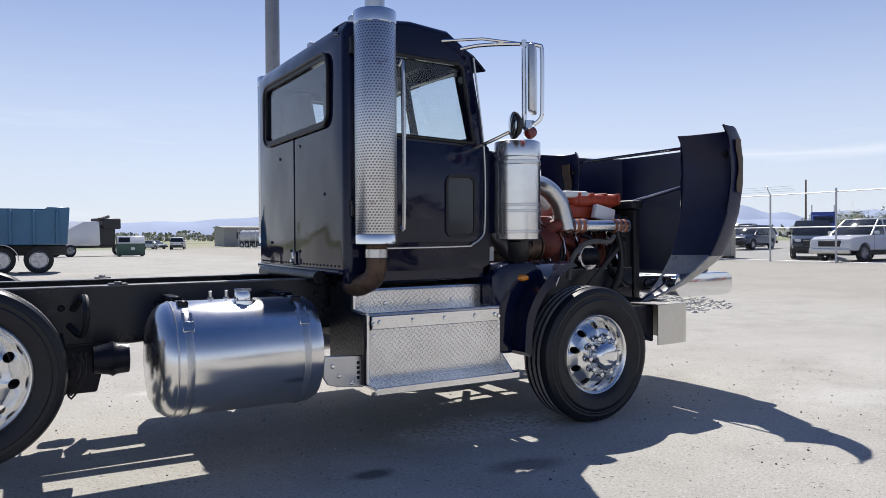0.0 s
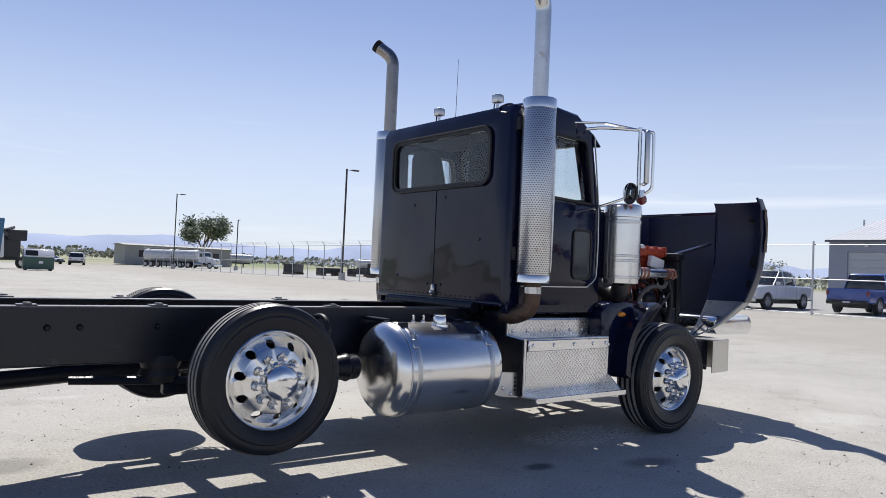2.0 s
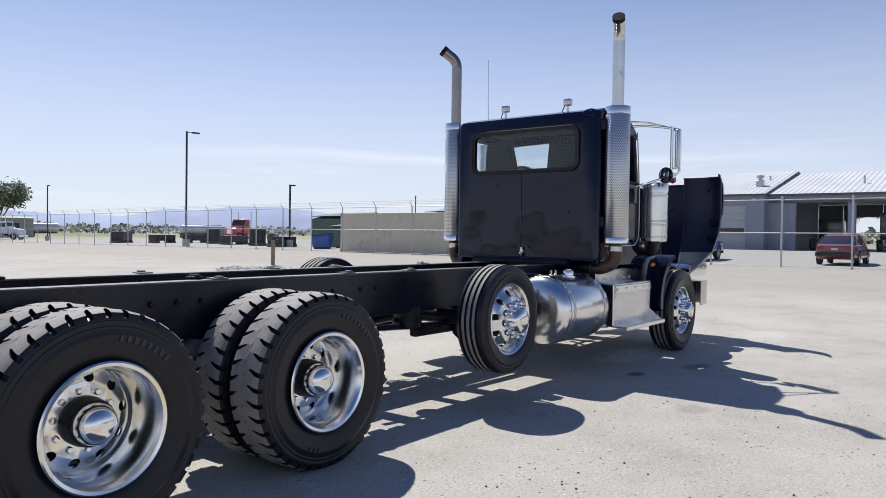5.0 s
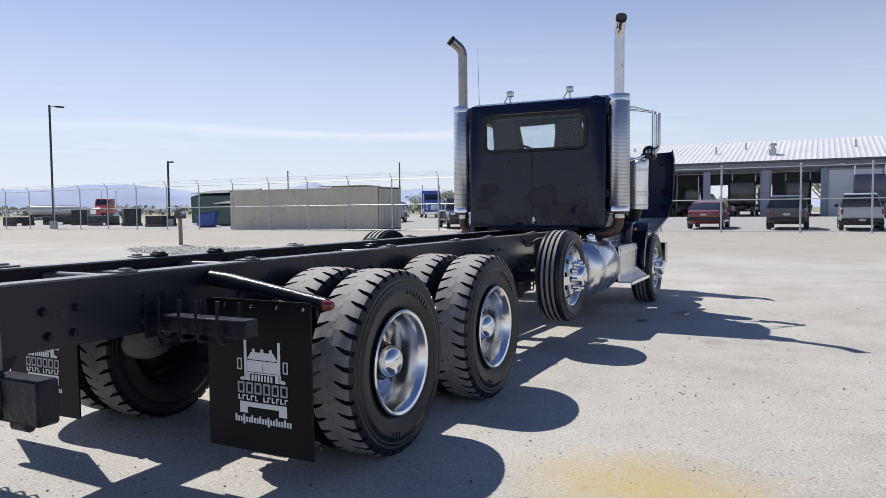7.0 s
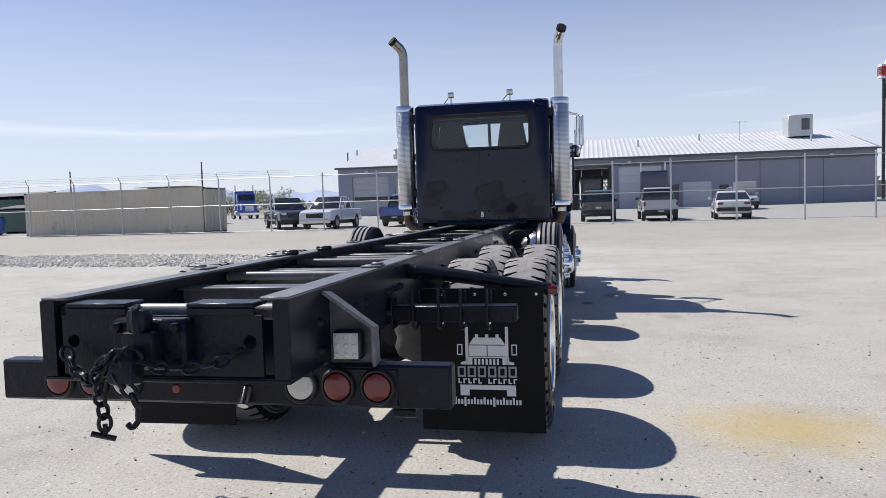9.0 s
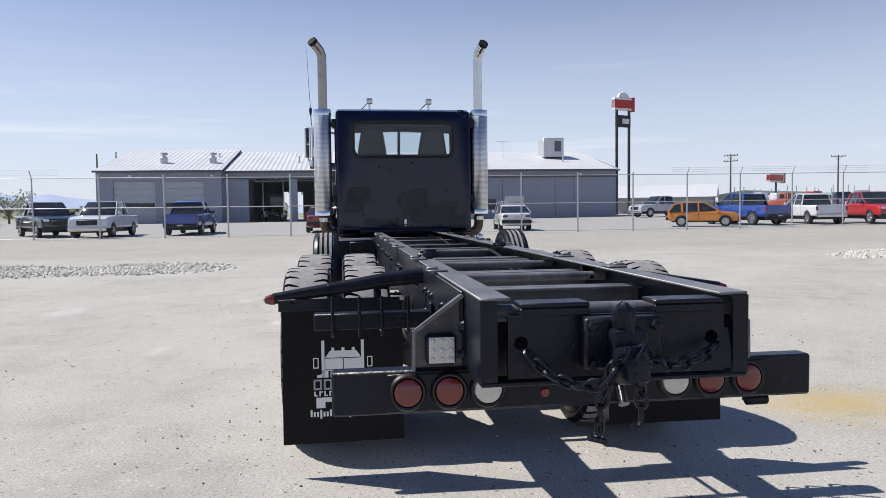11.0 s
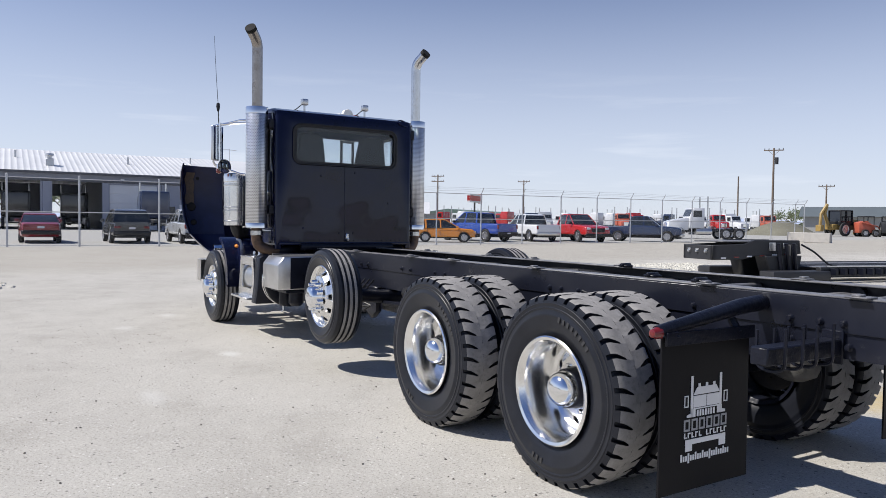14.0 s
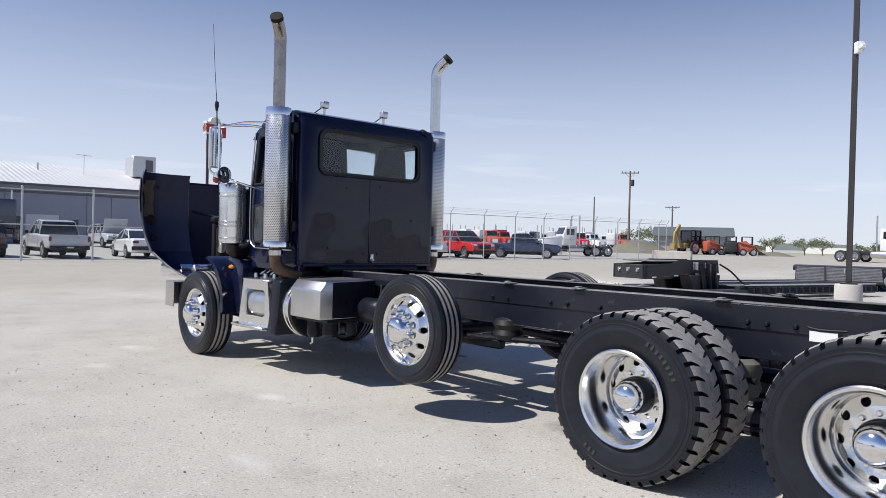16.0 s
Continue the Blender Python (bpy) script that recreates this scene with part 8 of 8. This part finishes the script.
# ---- poles, signs ----
def lamp_pole(x, y, top, label, arm=1.0, turn=0.0):
    z = level(x, y)
    c = thing("lamp_pole", label, "street lamp", "yard lamp poles", m=pose(x, y, z, 0, 0, turn))
    part("footing", lathe([(0.0, 0.62), (0.28, 0.62), (0.3, 0.58), (0.3, 0.0)], "z", 20), CONCRETE, c)
    part("base_plate", box(-0.18, 0.18, -0.18, 0.18, 0.62, 0.66, 0.005, 1), POLE, c)
    part("pole", box(-0.065, 0.065, -0.065, 0.065, 0.66, top - z, 0.012, 1), POLE, c)
    part("lamp_head", joined(tube([(0, 0, top - z - 0.1), (arm * 0.5, 0, top - z - 0.05)], 0.03, 8), box(arm * 0.45, arm, -0.16, 0.16, top - z - 0.12, top - z, 0.02, 1)), POLE, c)
    return c


lamp_pole(26.9, 51.2, 9.95, "tall dark yard lamp pole by the fence", 1.2, 0)
lamp_pole(28.2, 101.6, 10.7, "tall dark yard lamp pole far down the yard", 1.2, 0)
lamp_pole(37.2, 100.7, 7.6, "plain dark pole far down the yard", 0.3, 0)
lamp_pole(33.0, 45.0, 5.6, "short dark lamp pole behind the fence", 0.5, 0)
near = lamp_pole(-2.0, -13.9, 9.0, "square bronze yard lamp pole on a round concrete footing", 1.0, 200)
part("camera_box", joined(box(0.07, 0.22, -0.09, 0.09, 6.45, 6.72, 0.02, 2), box(0.2, 0.34, -0.05, 0.05, 6.54, 6.64, 0.015, 1)), WHITE_DECAL, near, "small white camera box").matrix_basis = pose(0, 0, -0.43, 0, 0, -60)
part("outlet_box", box(-0.1, -0.066, -0.04, 0.04, 0.85, 0.98, 0.008, 1), ALU_DULL, near)


def utility_pole(x, y, h, label, arms=1, cans=False):
    z = level(x, y)
    c = thing("utility_pole", label, "utility pole", "wooden utility poles", m=pose(x, y, z, 0, 0, 35))
    part("pole", tube([(0, 0, 0), (0, 0, h)], [0.17, 0.11], 10), TIMBER, c)
    for k in range(arms):
        part("crossarm", box(-1.2, 1.2, -0.06, 0.06, h - 0.35 - 0.9 * k, h - 0.22 - 0.9 * k, 0.01, 1), TIMBER, c)
        for q in (-1.1, -0.6, 0.6, 1.1):
            part("insulator", lathe([(0.0, 0.2), (0.05, 0.17), (0.05, 0.0)], "z", 8, (q, 0, h - 0.22 - 0.9 * k)), DARK, c)
    if arms:
        part("brace", joined(tube([(-0.7, 0.05, h - 0.3), (0, 0.05, h - 0.95)], 0.025, 5), tube([(0.7, 0.05, h - 0.3), (0, 0.05, h - 0.95)], 0.025, 5)), TIMBER, c)
    if cans:
        part("transformer", lathe([(0.0, 0.9), (0.2, 0.88), (0.22, 0.8), (0.22, 0.0), (0.0, 0.0)], "z", 14, (-0.36, 0, h - 2.1)), DARK_STEEL, c)


utility_pole(49.6, -82.4, 11.25, "tall wooden utility pole with crossarm and transformer", 1, True)
utility_pole(100.0, -61.1, 9.4, "wooden utility pole beyond the lot", 2)
utility_pole(76.6, -111.1, 10.2, "bare wooden pole beyond the lot", 0)
utility_pole(105.0, -83.7, 9.6, "distant wooden utility pole", 1)
utility_pole(59.4, -110.4, 8.0, "distant wooden utility pole", 1)
utility_pole(109.8, 95.2, 9.5, "distant wooden utility pole", 2)
utility_pole(96.0, 60.0, 9.0, "bare distant pole beyond the fence", 0)
utility_pole(104.0, 38.0, 10.0, "bare distant pole beyond the fence", 0)

SIGN_RED = stuff_of("sign_red", (0.45, 0.02, 0.02), 0.4, 0, 0.08, 1, 0)
SIGN_WHITE = stuff_of("sign_white", (0.72, 0.72, 0.72), 0.4, 0, 0.05, 1, 0)


def roadside_sign(x, y, h, w, turn, label, two=True):
    z = level(x, y)
    c = thing("roadside_sign", label, "sign", m=pose(x, y, z, 0, 0, turn))
    for s in ((-1, 1) if two else (0,)):
        part("pole", tube([(0, s * w * 0.32, 0), (0, s * w * 0.32, h - 1.0)], 0.17, 12), POLE, c)
    part("panel", box(-0.3, 0.3, -w / 2, w / 2, h - 1.6, h - 0.1, 0.03, 1), SIGN_WHITE, c)
    part("red_band", box(-0.32, 0.32, -w * 0.38, w * 0.5, h - 1.35, h - 0.35, 0.02, 1), SIGN_RED, c)
    part("panel_end", box(-0.33, 0.33, -w / 2 - 0.1, -w / 2 + 0.4, h - 1.7, h, 0.02, 1), SIGN_RED, c)
    if two:
        part("crest", prism([(-w * 0.3, h - 0.1), (w * 0.3, h - 0.1), (w * 0.2, h + 0.4), (0, h + 0.6), (-w * 0.2, h + 0.4)], "x", -0.2, 0.2, 0.02, 1), SIGN_WHITE, c)
        part("lower_board", box(-0.25, 0.25, -w * 0.34, w * 0.34, h - 3.6, h - 2.2, 0.03, 1), DARK_STEEL, c)
        part("number_bar", box(-0.28, -0.25, -w * 0.25, w * 0.1, h - 3.2, h - 2.6), SIGN_WHITE, c)


roadside_sign(73.8, -32.6, 14.2, 3.0, 20, "tall red and white roadside sign on two dark poles")
roadside_sign(104.6, -71.9, 6.5, 6.0, 35, "small red roadside sign beyond the lot", False)

# ---- lowboy trailer, ramp trailer ----
low = thing("lowboy_trailer", "black gooseneck lowboy trailer standing on its legs", "trailer", m=Matrix.Translation((2.1, -11.7, 0)) @ Matrix.Rotation(math.atan2(-0.975, -0.22), 4, "Z"))
# local x runs to the rear, local y across
part("gooseneck", joined(*[prism([(0.0, 0.55), (0.0, 0.92), (1.0, 0.96), (1.3, 1.06), (2.75, 1.06), (2.8, 0.70), (1.3, 0.64), (0.9, 0.55)], "y", y, y + 0.1, 0.012, 1) for y in (0.0, 1.08)], box(0.0, 0.1, 0.0, 1.18, 0.55, 0.92, 0.012, 1), box(0.25, 0.4, 0.1, 1.08, 0.80, 0.90, 0.03, 2)), DARK_STEEL, low, "black gooseneck frame")
part("neck_cover", box(0.35, 2.7, 0.05, 1.2, 1.0, 1.03, 0.006, 1), FRAME_TOP, low)
for y in (0.25, 0.6, 0.92):
    part("coupling", joined(lathe([(0.0, -0.06), (0.035, -0.05), (0.045, 0.0)], "x", 12, (0.0, y, 0.76)), box(-0.02, 0.0, y - 0.06, y + 0.06, 0.79, 0.83, 0.004, 1)), ALU_DULL, low)
for k in range(6):
    part("reflector", box(0.25 + 0.4 * k, 0.40 + 0.4 * k, -0.012, -0.001, 0.58 + 0.02 * k, 0.615 + 0.02 * k), RED_LENS if k % 2 else WHITE_DECAL, low)
part("valve_plate", box(1.75, 1.95, -0.02, -0.002, 0.78, 1.0, 0.004, 1), ALU_DULL, low)
part("valve_plate", box(2.2, 2.32, -0.02, -0.002, 0.84, 0.98, 0.004, 1), ALU_DULL, low)
for y0, y1 in ((-0.12, 0.3), (0.85, 1.3)):
    part("tower_leg", prism([(1.55, 0.66), (2.72, 0.66), (2.6, 0.05), (1.75, 0.05)], "y", y0, y1, 0.02, 1), DARK_STEEL, low)
part("tower_back", box(2.35, 2.6, -0.1, 1.3, 0.1, 0.95, 0.02, 1), DARK_STEEL, low)
for k in range(3):
    part("cylinder", tube([(1.9 + 0.25 * k, -0.16, 0.98), (2.05 + 0.22 * k, -0.17, 0.15)], 0.05, 8), FRAME, low)
for y in (-0.9, 1.5):
    part("front_sill", box(1.1, 2.9, y, y + 0.5, 0.05, 0.3, 0.03, 2), DARK_STEEL, low)
part("deck_rail", joined(*[box(2.7, 9.0, y, y + 0.16, 0.14, 0.40, 0.015, 1) for y in (-0.75, 0.25, 0.75, 1.8)]), DARK_STEEL, low)
for y in (-0.1, 1.36):
    part("deck_plate", box(2.9, 9.0, y - 0.3, y + 0.3, 0.36, 0.38, 0.004, 1), FRAME_TOP, low)
for k in range(20):
    part("deck_rib", box(3.0 + 0.3 * k, 3.08 + 0.3 * k, -0.95, -0.75, 0.2, 0.36, 0.006, 1), FRAME, low)
part("hydraulic_hose", tube(curve_of([(2.75, -0.05, 0.95), (3.1, -0.15, 0.75), (3.5, -0.2, 0.45), (3.7, -0.3, 0.40)], 4), 0.025, 7), DARK, low)
part("light_edge", box(2.9, 9.0, -0.76, -0.74, 0.40, 0.43), ALU_DULL, low)

rt = thing("ramp_trailer", "dark grey low trailer with a ribbed sloping ramp", "trailer", m=Matrix.Translation((2.35, -21.6, 0)) @ Matrix.Rotation(math.atan2(-0.355, -0.934), 4, "Z"))
part("ramp", prism([(0.0, 0.30), (0.0, 0.36), (1.0, 0.84), (1.3, 0.84), (1.3, 0.30)], "x", 0.0, 2.7, 0.01, 1), DARK_STEEL, rt)
for k in range(9):
    part("ramp_slat", prism([(0.05 + 0.1 * k, 0.385 + 0.048 * k), (0.09 + 0.1 * k, 0.404 + 0.048 * k), (0.09 + 0.1 * k, 0.425 + 0.048 * k), (0.05 + 0.1 * k, 0.405 + 0.048 * k)], "x", 0.03, 2.67), FRAME_TOP, rt)
part("ramp_seam", prism([(0.0, 0.37), (1.0, 0.85), (1.0, 0.87), (0.0, 0.39)], "x", 0.92, 0.98), DARK_STEEL, rt)
part("deck", box(-0.1, 4.6, 1.3, 3.6, 0.66, 0.84, 0.02, 1), DARK_STEEL, rt)
for wx in (2.95, 3.75):
    for wy in (0.9, 3.3):
        w_ = part("wheel", lathe([(0.05, -0.12), (0.2, -0.13), (0.21, -0.14), (0.36, -0.14), (0.40, -0.09), (0.40, 0.09), (0.36, 0.14), (0.05, 0.12)], "y", 24, (wx, wy, 0.40)), RUBBER, rt)
        part("rim", lathe([(0.0, -0.15), (0.06, -0.15), (0.12, -0.12), (0.2, -0.135), (0.21, -0.145)], "y", 18, (wx, wy, 0.40)), ALU_DULL, w_)


# ---- plant by the far shed ----
def backhoe():
    x, y = 35.3, -74.0
    c = thing("backhoe_loader", "weathered yellow backhoe loader with a closed cab", "machine", m=pose(x, y, level(x, y), 0, 0, -100))
    part("chassis", box(-2.0, 2.2, -0.5, 0.5, 0.7, 1.3, 0.05, 1), YELLOW, c)
    part("hood", prism([(0.6, 1.2), (0.6, 1.9), (2.1, 1.75), (2.2, 1.2)], "y", -0.5, 0.5, 0.05, 2), YELLOW, c)
    part("cab", joined(box(-1.2, 0.6, -0.8, 0.8, 2.7, 2.82, 0.03, 1), *[box(a - 0.05, a + 0.05, s * 0.75 - 0.05, s * 0.75 + 0.05, 1.3, 2.7) for a in (-1.15, -0.3, 0.55) for s in (-1, 1)], box(-1.2, 0.6, -0.8, 0.8, 1.2, 1.6, 0.03, 1)), DARK, c)
    part("cab_glass", box(-1.1, 0.5, -0.7, 0.7, 1.6, 2.7), CAR_GLASS, c)
    part("boom", joined(tube([(-2.0, 0, 1.0), (-2.6, 0, 2.4), (-2.3, 0, 3.4)], 0.18, 8), tube([(-2.3, 0, 3.4), (-3.1, 0, 2.4), (-3.2, 0, 1.2)], 0.15, 8), box(-3.5, -3.0, -0.35, 0.35, 0.5, 1.2, 0.05, 1)), YELLOW, c)
    part("loader_bucket", prism([(2.9, 0.2), (3.7, 0.2), (3.3, 0.4), (3.1, 1.0), (2.9, 1.0)], "y", -1.1, 1.1, 0.03, 1), YELLOW, c)
    part("loader_arm", joined(*[tube([(0.8, s * 0.8, 1.5), (2.2, s * 0.8, 1.3), (3.0, s * 0.8, 0.6)], 0.1, 6) for s in (-1, 1)]), YELLOW, c)
    for s in (-1, 1):
        car_wheel(c, -0.7, s * 0.95, 0.75)
        car_wheel(c, 1.7, s * 0.95, 0.5)


backhoe()


def small_plant(label, paint, x, y, turn):
    c = thing("skid_loader", label, "machine", "small plant by the shed", m=pose(x, y, level(x, y), 0, 0, turn))
    part("body", prism([(-1.3, 0.4), (-1.3, 1.5), (-0.4, 1.7), (0.4, 1.0), (0.6, 0.4)], "y", -0.6, 0.6, 0.05, 2), paint, c)
    part("cage", joined(*[tube([(a, s * 0.55, 1.0), (a, s * 0.55, 2.1)], 0.05, 6) for a in (-0.8, 0.3) for s in (-1, 1)], box(-0.85, 0.35, -0.6, 0.6, 2.1, 2.18, 0.02, 1)), DARK, c)
    part("bucket", prism([(1.0, 0.1), (1.8, 0.1), (1.2, 0.5), (1.0, 0.6)], "y", -0.8, 0.8, 0.02, 1), DARK_STEEL, c)
    part("arm", joined(*[tube([(-1.1, s * 0.7, 1.5), (0.6, s * 0.7, 1.1), (1.1, s * 0.7, 0.4)], 0.07, 6) for s in (-1, 1)]), paint, c)
    for s in (-1, 1):
        for wx in (-0.7, 0.4):
            car_wheel(c, wx, s * 0.72, 0.39)


small_plant("orange-red skid loader beside the backhoe", ORANGE_PLANT, 33.2, -75.2, -120)
small_plant("dark skid loader with attachments", DARK_STEEL, 31.8, -76.4, -60)
small_plant("small orange trencher on the dirt lot", ORANGE_PLANT, 29.9, -77.0, -150)
small_plant("yellow wheel loader in the lot", YELLOW, 70.5, -84.4, -120)
small_plant("yellow wheel loader in the lot", YELLOW, 75.6, -82.5, -60)
SHED_ROOF = stuff_of("dark_shed_roof", (0.10, 0.12, 0.13), 0.6, 0, 0.1, 0.6, 0.05, 6)
SHED_GREEN = stuff_of("faded_green_roof", (0.10, 0.15, 0.13), 0.6, 0, 0.12, 0.6, 0.05, 6)
SHED_WALL = stuff_of("pale_shed_wall", (0.32, 0.32, 0.31), 0.7, 0, 0.1, 0.6, 0.05, 6)


def shed(label, x, y, turn, L, W, H, R, wall, roof):
    c = thing("shed", label, "shed", "sheds beyond the lot", m=pose(x, y, level(x, y), 0, 0, turn))
    part("wall", box(-L / 2, L / 2, -W / 2, W / 2, 0, H), wall, c)
    part("roof", prism([(-W / 2 - 0.6, H), (W / 2 + 0.6, H), (0, H + R)], "x", -L / 2 - 0.5, L / 2 + 0.5), roof, c)
    part("door", box(-1.2, 1.2, -W / 2 - 0.05, -W / 2 - 0.005, 0, H * 0.8), DOOR_PAINT, c)
    for k in (-0.35, 0.35):
        part("window", box(k * L - 0.6, k * L + 0.6, -W / 2 - 0.04, -W / 2 - 0.005, H * 0.4, H * 0.75), WIN_DARK, c)


shed("low shed with a dark roof beyond the machines", 42.7, -87.5, 29, 9.4, 6, 2.3, 1.3, SHED_WALL, SHED_ROOF)
shed("low pale shed with white roof beyond the cars", 87.8, -44.5, 60, 13, 9, 2.2, 1.8, SHED_WALL, ROOF)
shed("long low building with green roof", 119.5, -84.7, 125, 40, 10, 2.9, 0.8, SHED_WALL, SHED_GREEN)
shed("long low white building far off", 117.7, -46.7, 105, 26, 10, 3.2, 0.9, SHED_WALL, ROOF)
shed("low grey office building down the yard", 41.5, 143.6, 0, 20.5, 8, 3.7, 0.35, SHED_WALL, SHED_WALL)
shed("distant white farm building", 76.5, -198.5, 40, 9, 5, 2.6, 0.5, SIGN_WHITE, ROOF)
shed("distant white farm building", 66.4, -202.4, 10, 11, 5, 2.6, 0.5, SIGN_WHITE, ROOF)

# dirt heap and concrete blocks
def heap(name, label, x, y, r, h, mat_, seed):
    rows = []
    for i in range(9):
        k = i / 8
        rows.append([(x + r * (1 - k) * math.cos(a) * (1 + 0.15 * noise.noise((math.cos(a) * 2, math.sin(a) * 2, seed))), y + r * (1 - k) * math.sin(a), level(x, y) - 0.1 + h * (1 - (1 - k) ** 1.6) * (1 + 0.1 * noise.noise((k * 3, a, seed)))) for a in np.linspace(0, 2 * math.pi, 28)])
    solid(name, sheet(rows), mat_, label, "heap")


HEAP = stuff_of("dirt_mound", (0.15, 0.145, 0.11), 0.95, 0, 0.25, 0.5, 0.4, 6)
heap("dirt_mound", "grassy grey dirt heap beyond the fence", 41.1, -71.8, 4.2, 1.7, HEAP, 1.0)
heap("dirt_mound", "low dirt heap beyond the fence", 29.4, -82.4, 2.6, 0.6, HEAP, 2.0)
for x, y, t in ((22.5, -49.0, 20), (24.4, -49.8, 15)):
    solid("concrete_block", box(-0.9, 0.9, -0.4, 0.4, 0, 0.75, 0.03, 1), CONCRETE, "pale concrete barrier block on the lot", "barrier", "concrete blocks", m=pose(x, y, level(x, y), 0, 0, t))
for x, y in ((33.0, 46.0), (35.0, 52.0), (36.0, 57.0), (38.0, 63.0), (36.0, 70.0), (34.0, 75.0), (39.0, 68.0)):
    q = thing("equipment_crate", "dark steel equipment frame behind the fence", "crate", "equipment behind the fence", m=pose(x, y, level(x, y), 0, 0, x * 17 % 60))
    part("crate", box(-1.3, 1.3, -0.7, 0.7, 0.25, 0.9 + (x % 3) * 0.35, 0.03, 1), DARK_STEEL, q)
    for a in (-1.2, 1.1):
        part("skid", box(a, a + 0.15, -0.8, 0.8, 0.0, 0.25), TIMBER, q)

# ---- trees and far shrubs ----
LEAF = stuff_of("leaf", (0.17, 0.205, 0.12), 0.6, 0, 0.35, 1.5, 0)
# far foliage; distance haze is put into its paler, greyer colour
HAZE_LEAF = stuff_of("haze_pale_leaf", (0.20, 0.215, 0.15), 0.7, 0, 0.3, 0.5, 0)
BARK = stuff_of("bark", (0.12, 0.09, 0.065), 0.9, 0, 0.25, 6, 0.4, 30)


def tree(label, x, y, h, r, seed, leaves=2600, name="tree"):
    rn = random.Random(seed)
    z = level(x, y)
    t = thing(name, label, "tree", m=pose(x, y, z))
    limbs, ends = [tube([(0, 0, 0), (0.05, 0.02, h * 0.2), (0, 0.05, h * 0.42)], [h * 0.035, h * 0.028, h * 0.022], 9)], []
    for k in range(9):
        a, e = k * 2.4 + rn.uniform(-0.3, 0.3), rn.uniform(0.45, 1.0)
        p = Vector((math.cos(a) * r * 0.75, math.sin(a) * r * 0.75, h * (0.42 + 0.42 * e)))
        s = Vector((0, 0, h * (0.2 + 0.2 * (k % 3) / 2)))
        mid = (s + p) / 2 + Vector((0, 0, h * 0.06))
        limbs.append(tube([s, mid, p], [h * 0.016, h * 0.01, h * 0.004], 6))
        ends += [p, mid.lerp(p, 0.5), p + Vector((rn.uniform(-1, 1), rn.uniform(-1, 1), rn.uniform(-0.3, 0.6))) * r * 0.3]
    part("trunk", joined(*limbs), BARK, t)
    verts, faces = [], []
    for _ in range(leaves):
        c = rn.choice(ends)
        d = Vector((rn.gauss(0, 1), rn.gauss(0, 1), rn.gauss(0, 0.8)))
        p = c + d.normalized() * (abs(rn.gauss(0, 1)) ** 0.6) * r * 0.24
        u = Vector((rn.uniform(-1, 1), rn.uniform(-1, 1), rn.uniform(-1, 1))).normalized()
        v = u.orthogonal().normalized()
        s = r * rn.uniform(0.03, 0.07)
        k = len(verts)
        verts += [p + u * s, p + v * s * 0.6, p - u * s, p - v * s * 0.6]
        faces.append((k, k + 1, k + 2, k + 3))
    tagged(part("crown", bm_of(verts, faces), LEAF, t, angle=180), kind="stuff")


tree("broad leafy green tree down the yard", 55.2, 165.1, 11.8, 5.9, 3, 9000)
for i, (x, y, h) in enumerate(((43.5, -114.5, 2.9), (39.2, -116.3, 2.7), (40.3, -126.6, 2.9), (30.0, -124.0, 2.4), (85, -140, 5), (74, -130, 4.4), (70, 36, 3.4), (72, 40, 3.6), (75, 44, 3.2), (110, 16, 7), (112, 5, 8), (108, -4, 7))):
    tree("small green tree in the distance", x, y, h, h * 0.68, 20 + i, 1000)


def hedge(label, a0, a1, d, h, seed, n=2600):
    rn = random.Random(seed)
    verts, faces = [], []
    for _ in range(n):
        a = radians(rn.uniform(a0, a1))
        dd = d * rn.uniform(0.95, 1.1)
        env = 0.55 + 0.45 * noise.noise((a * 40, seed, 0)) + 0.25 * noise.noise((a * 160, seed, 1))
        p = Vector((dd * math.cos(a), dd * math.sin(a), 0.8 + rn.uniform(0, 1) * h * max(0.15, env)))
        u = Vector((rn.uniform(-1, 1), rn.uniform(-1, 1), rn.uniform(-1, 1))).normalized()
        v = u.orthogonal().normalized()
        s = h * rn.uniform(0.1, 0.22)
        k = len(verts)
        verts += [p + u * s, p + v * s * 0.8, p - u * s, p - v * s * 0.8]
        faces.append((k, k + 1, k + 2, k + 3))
    solid("far_trees", bm_of(verts, faces), HAZE_LEAF, label, "trees", kind="stuff", angle=180)


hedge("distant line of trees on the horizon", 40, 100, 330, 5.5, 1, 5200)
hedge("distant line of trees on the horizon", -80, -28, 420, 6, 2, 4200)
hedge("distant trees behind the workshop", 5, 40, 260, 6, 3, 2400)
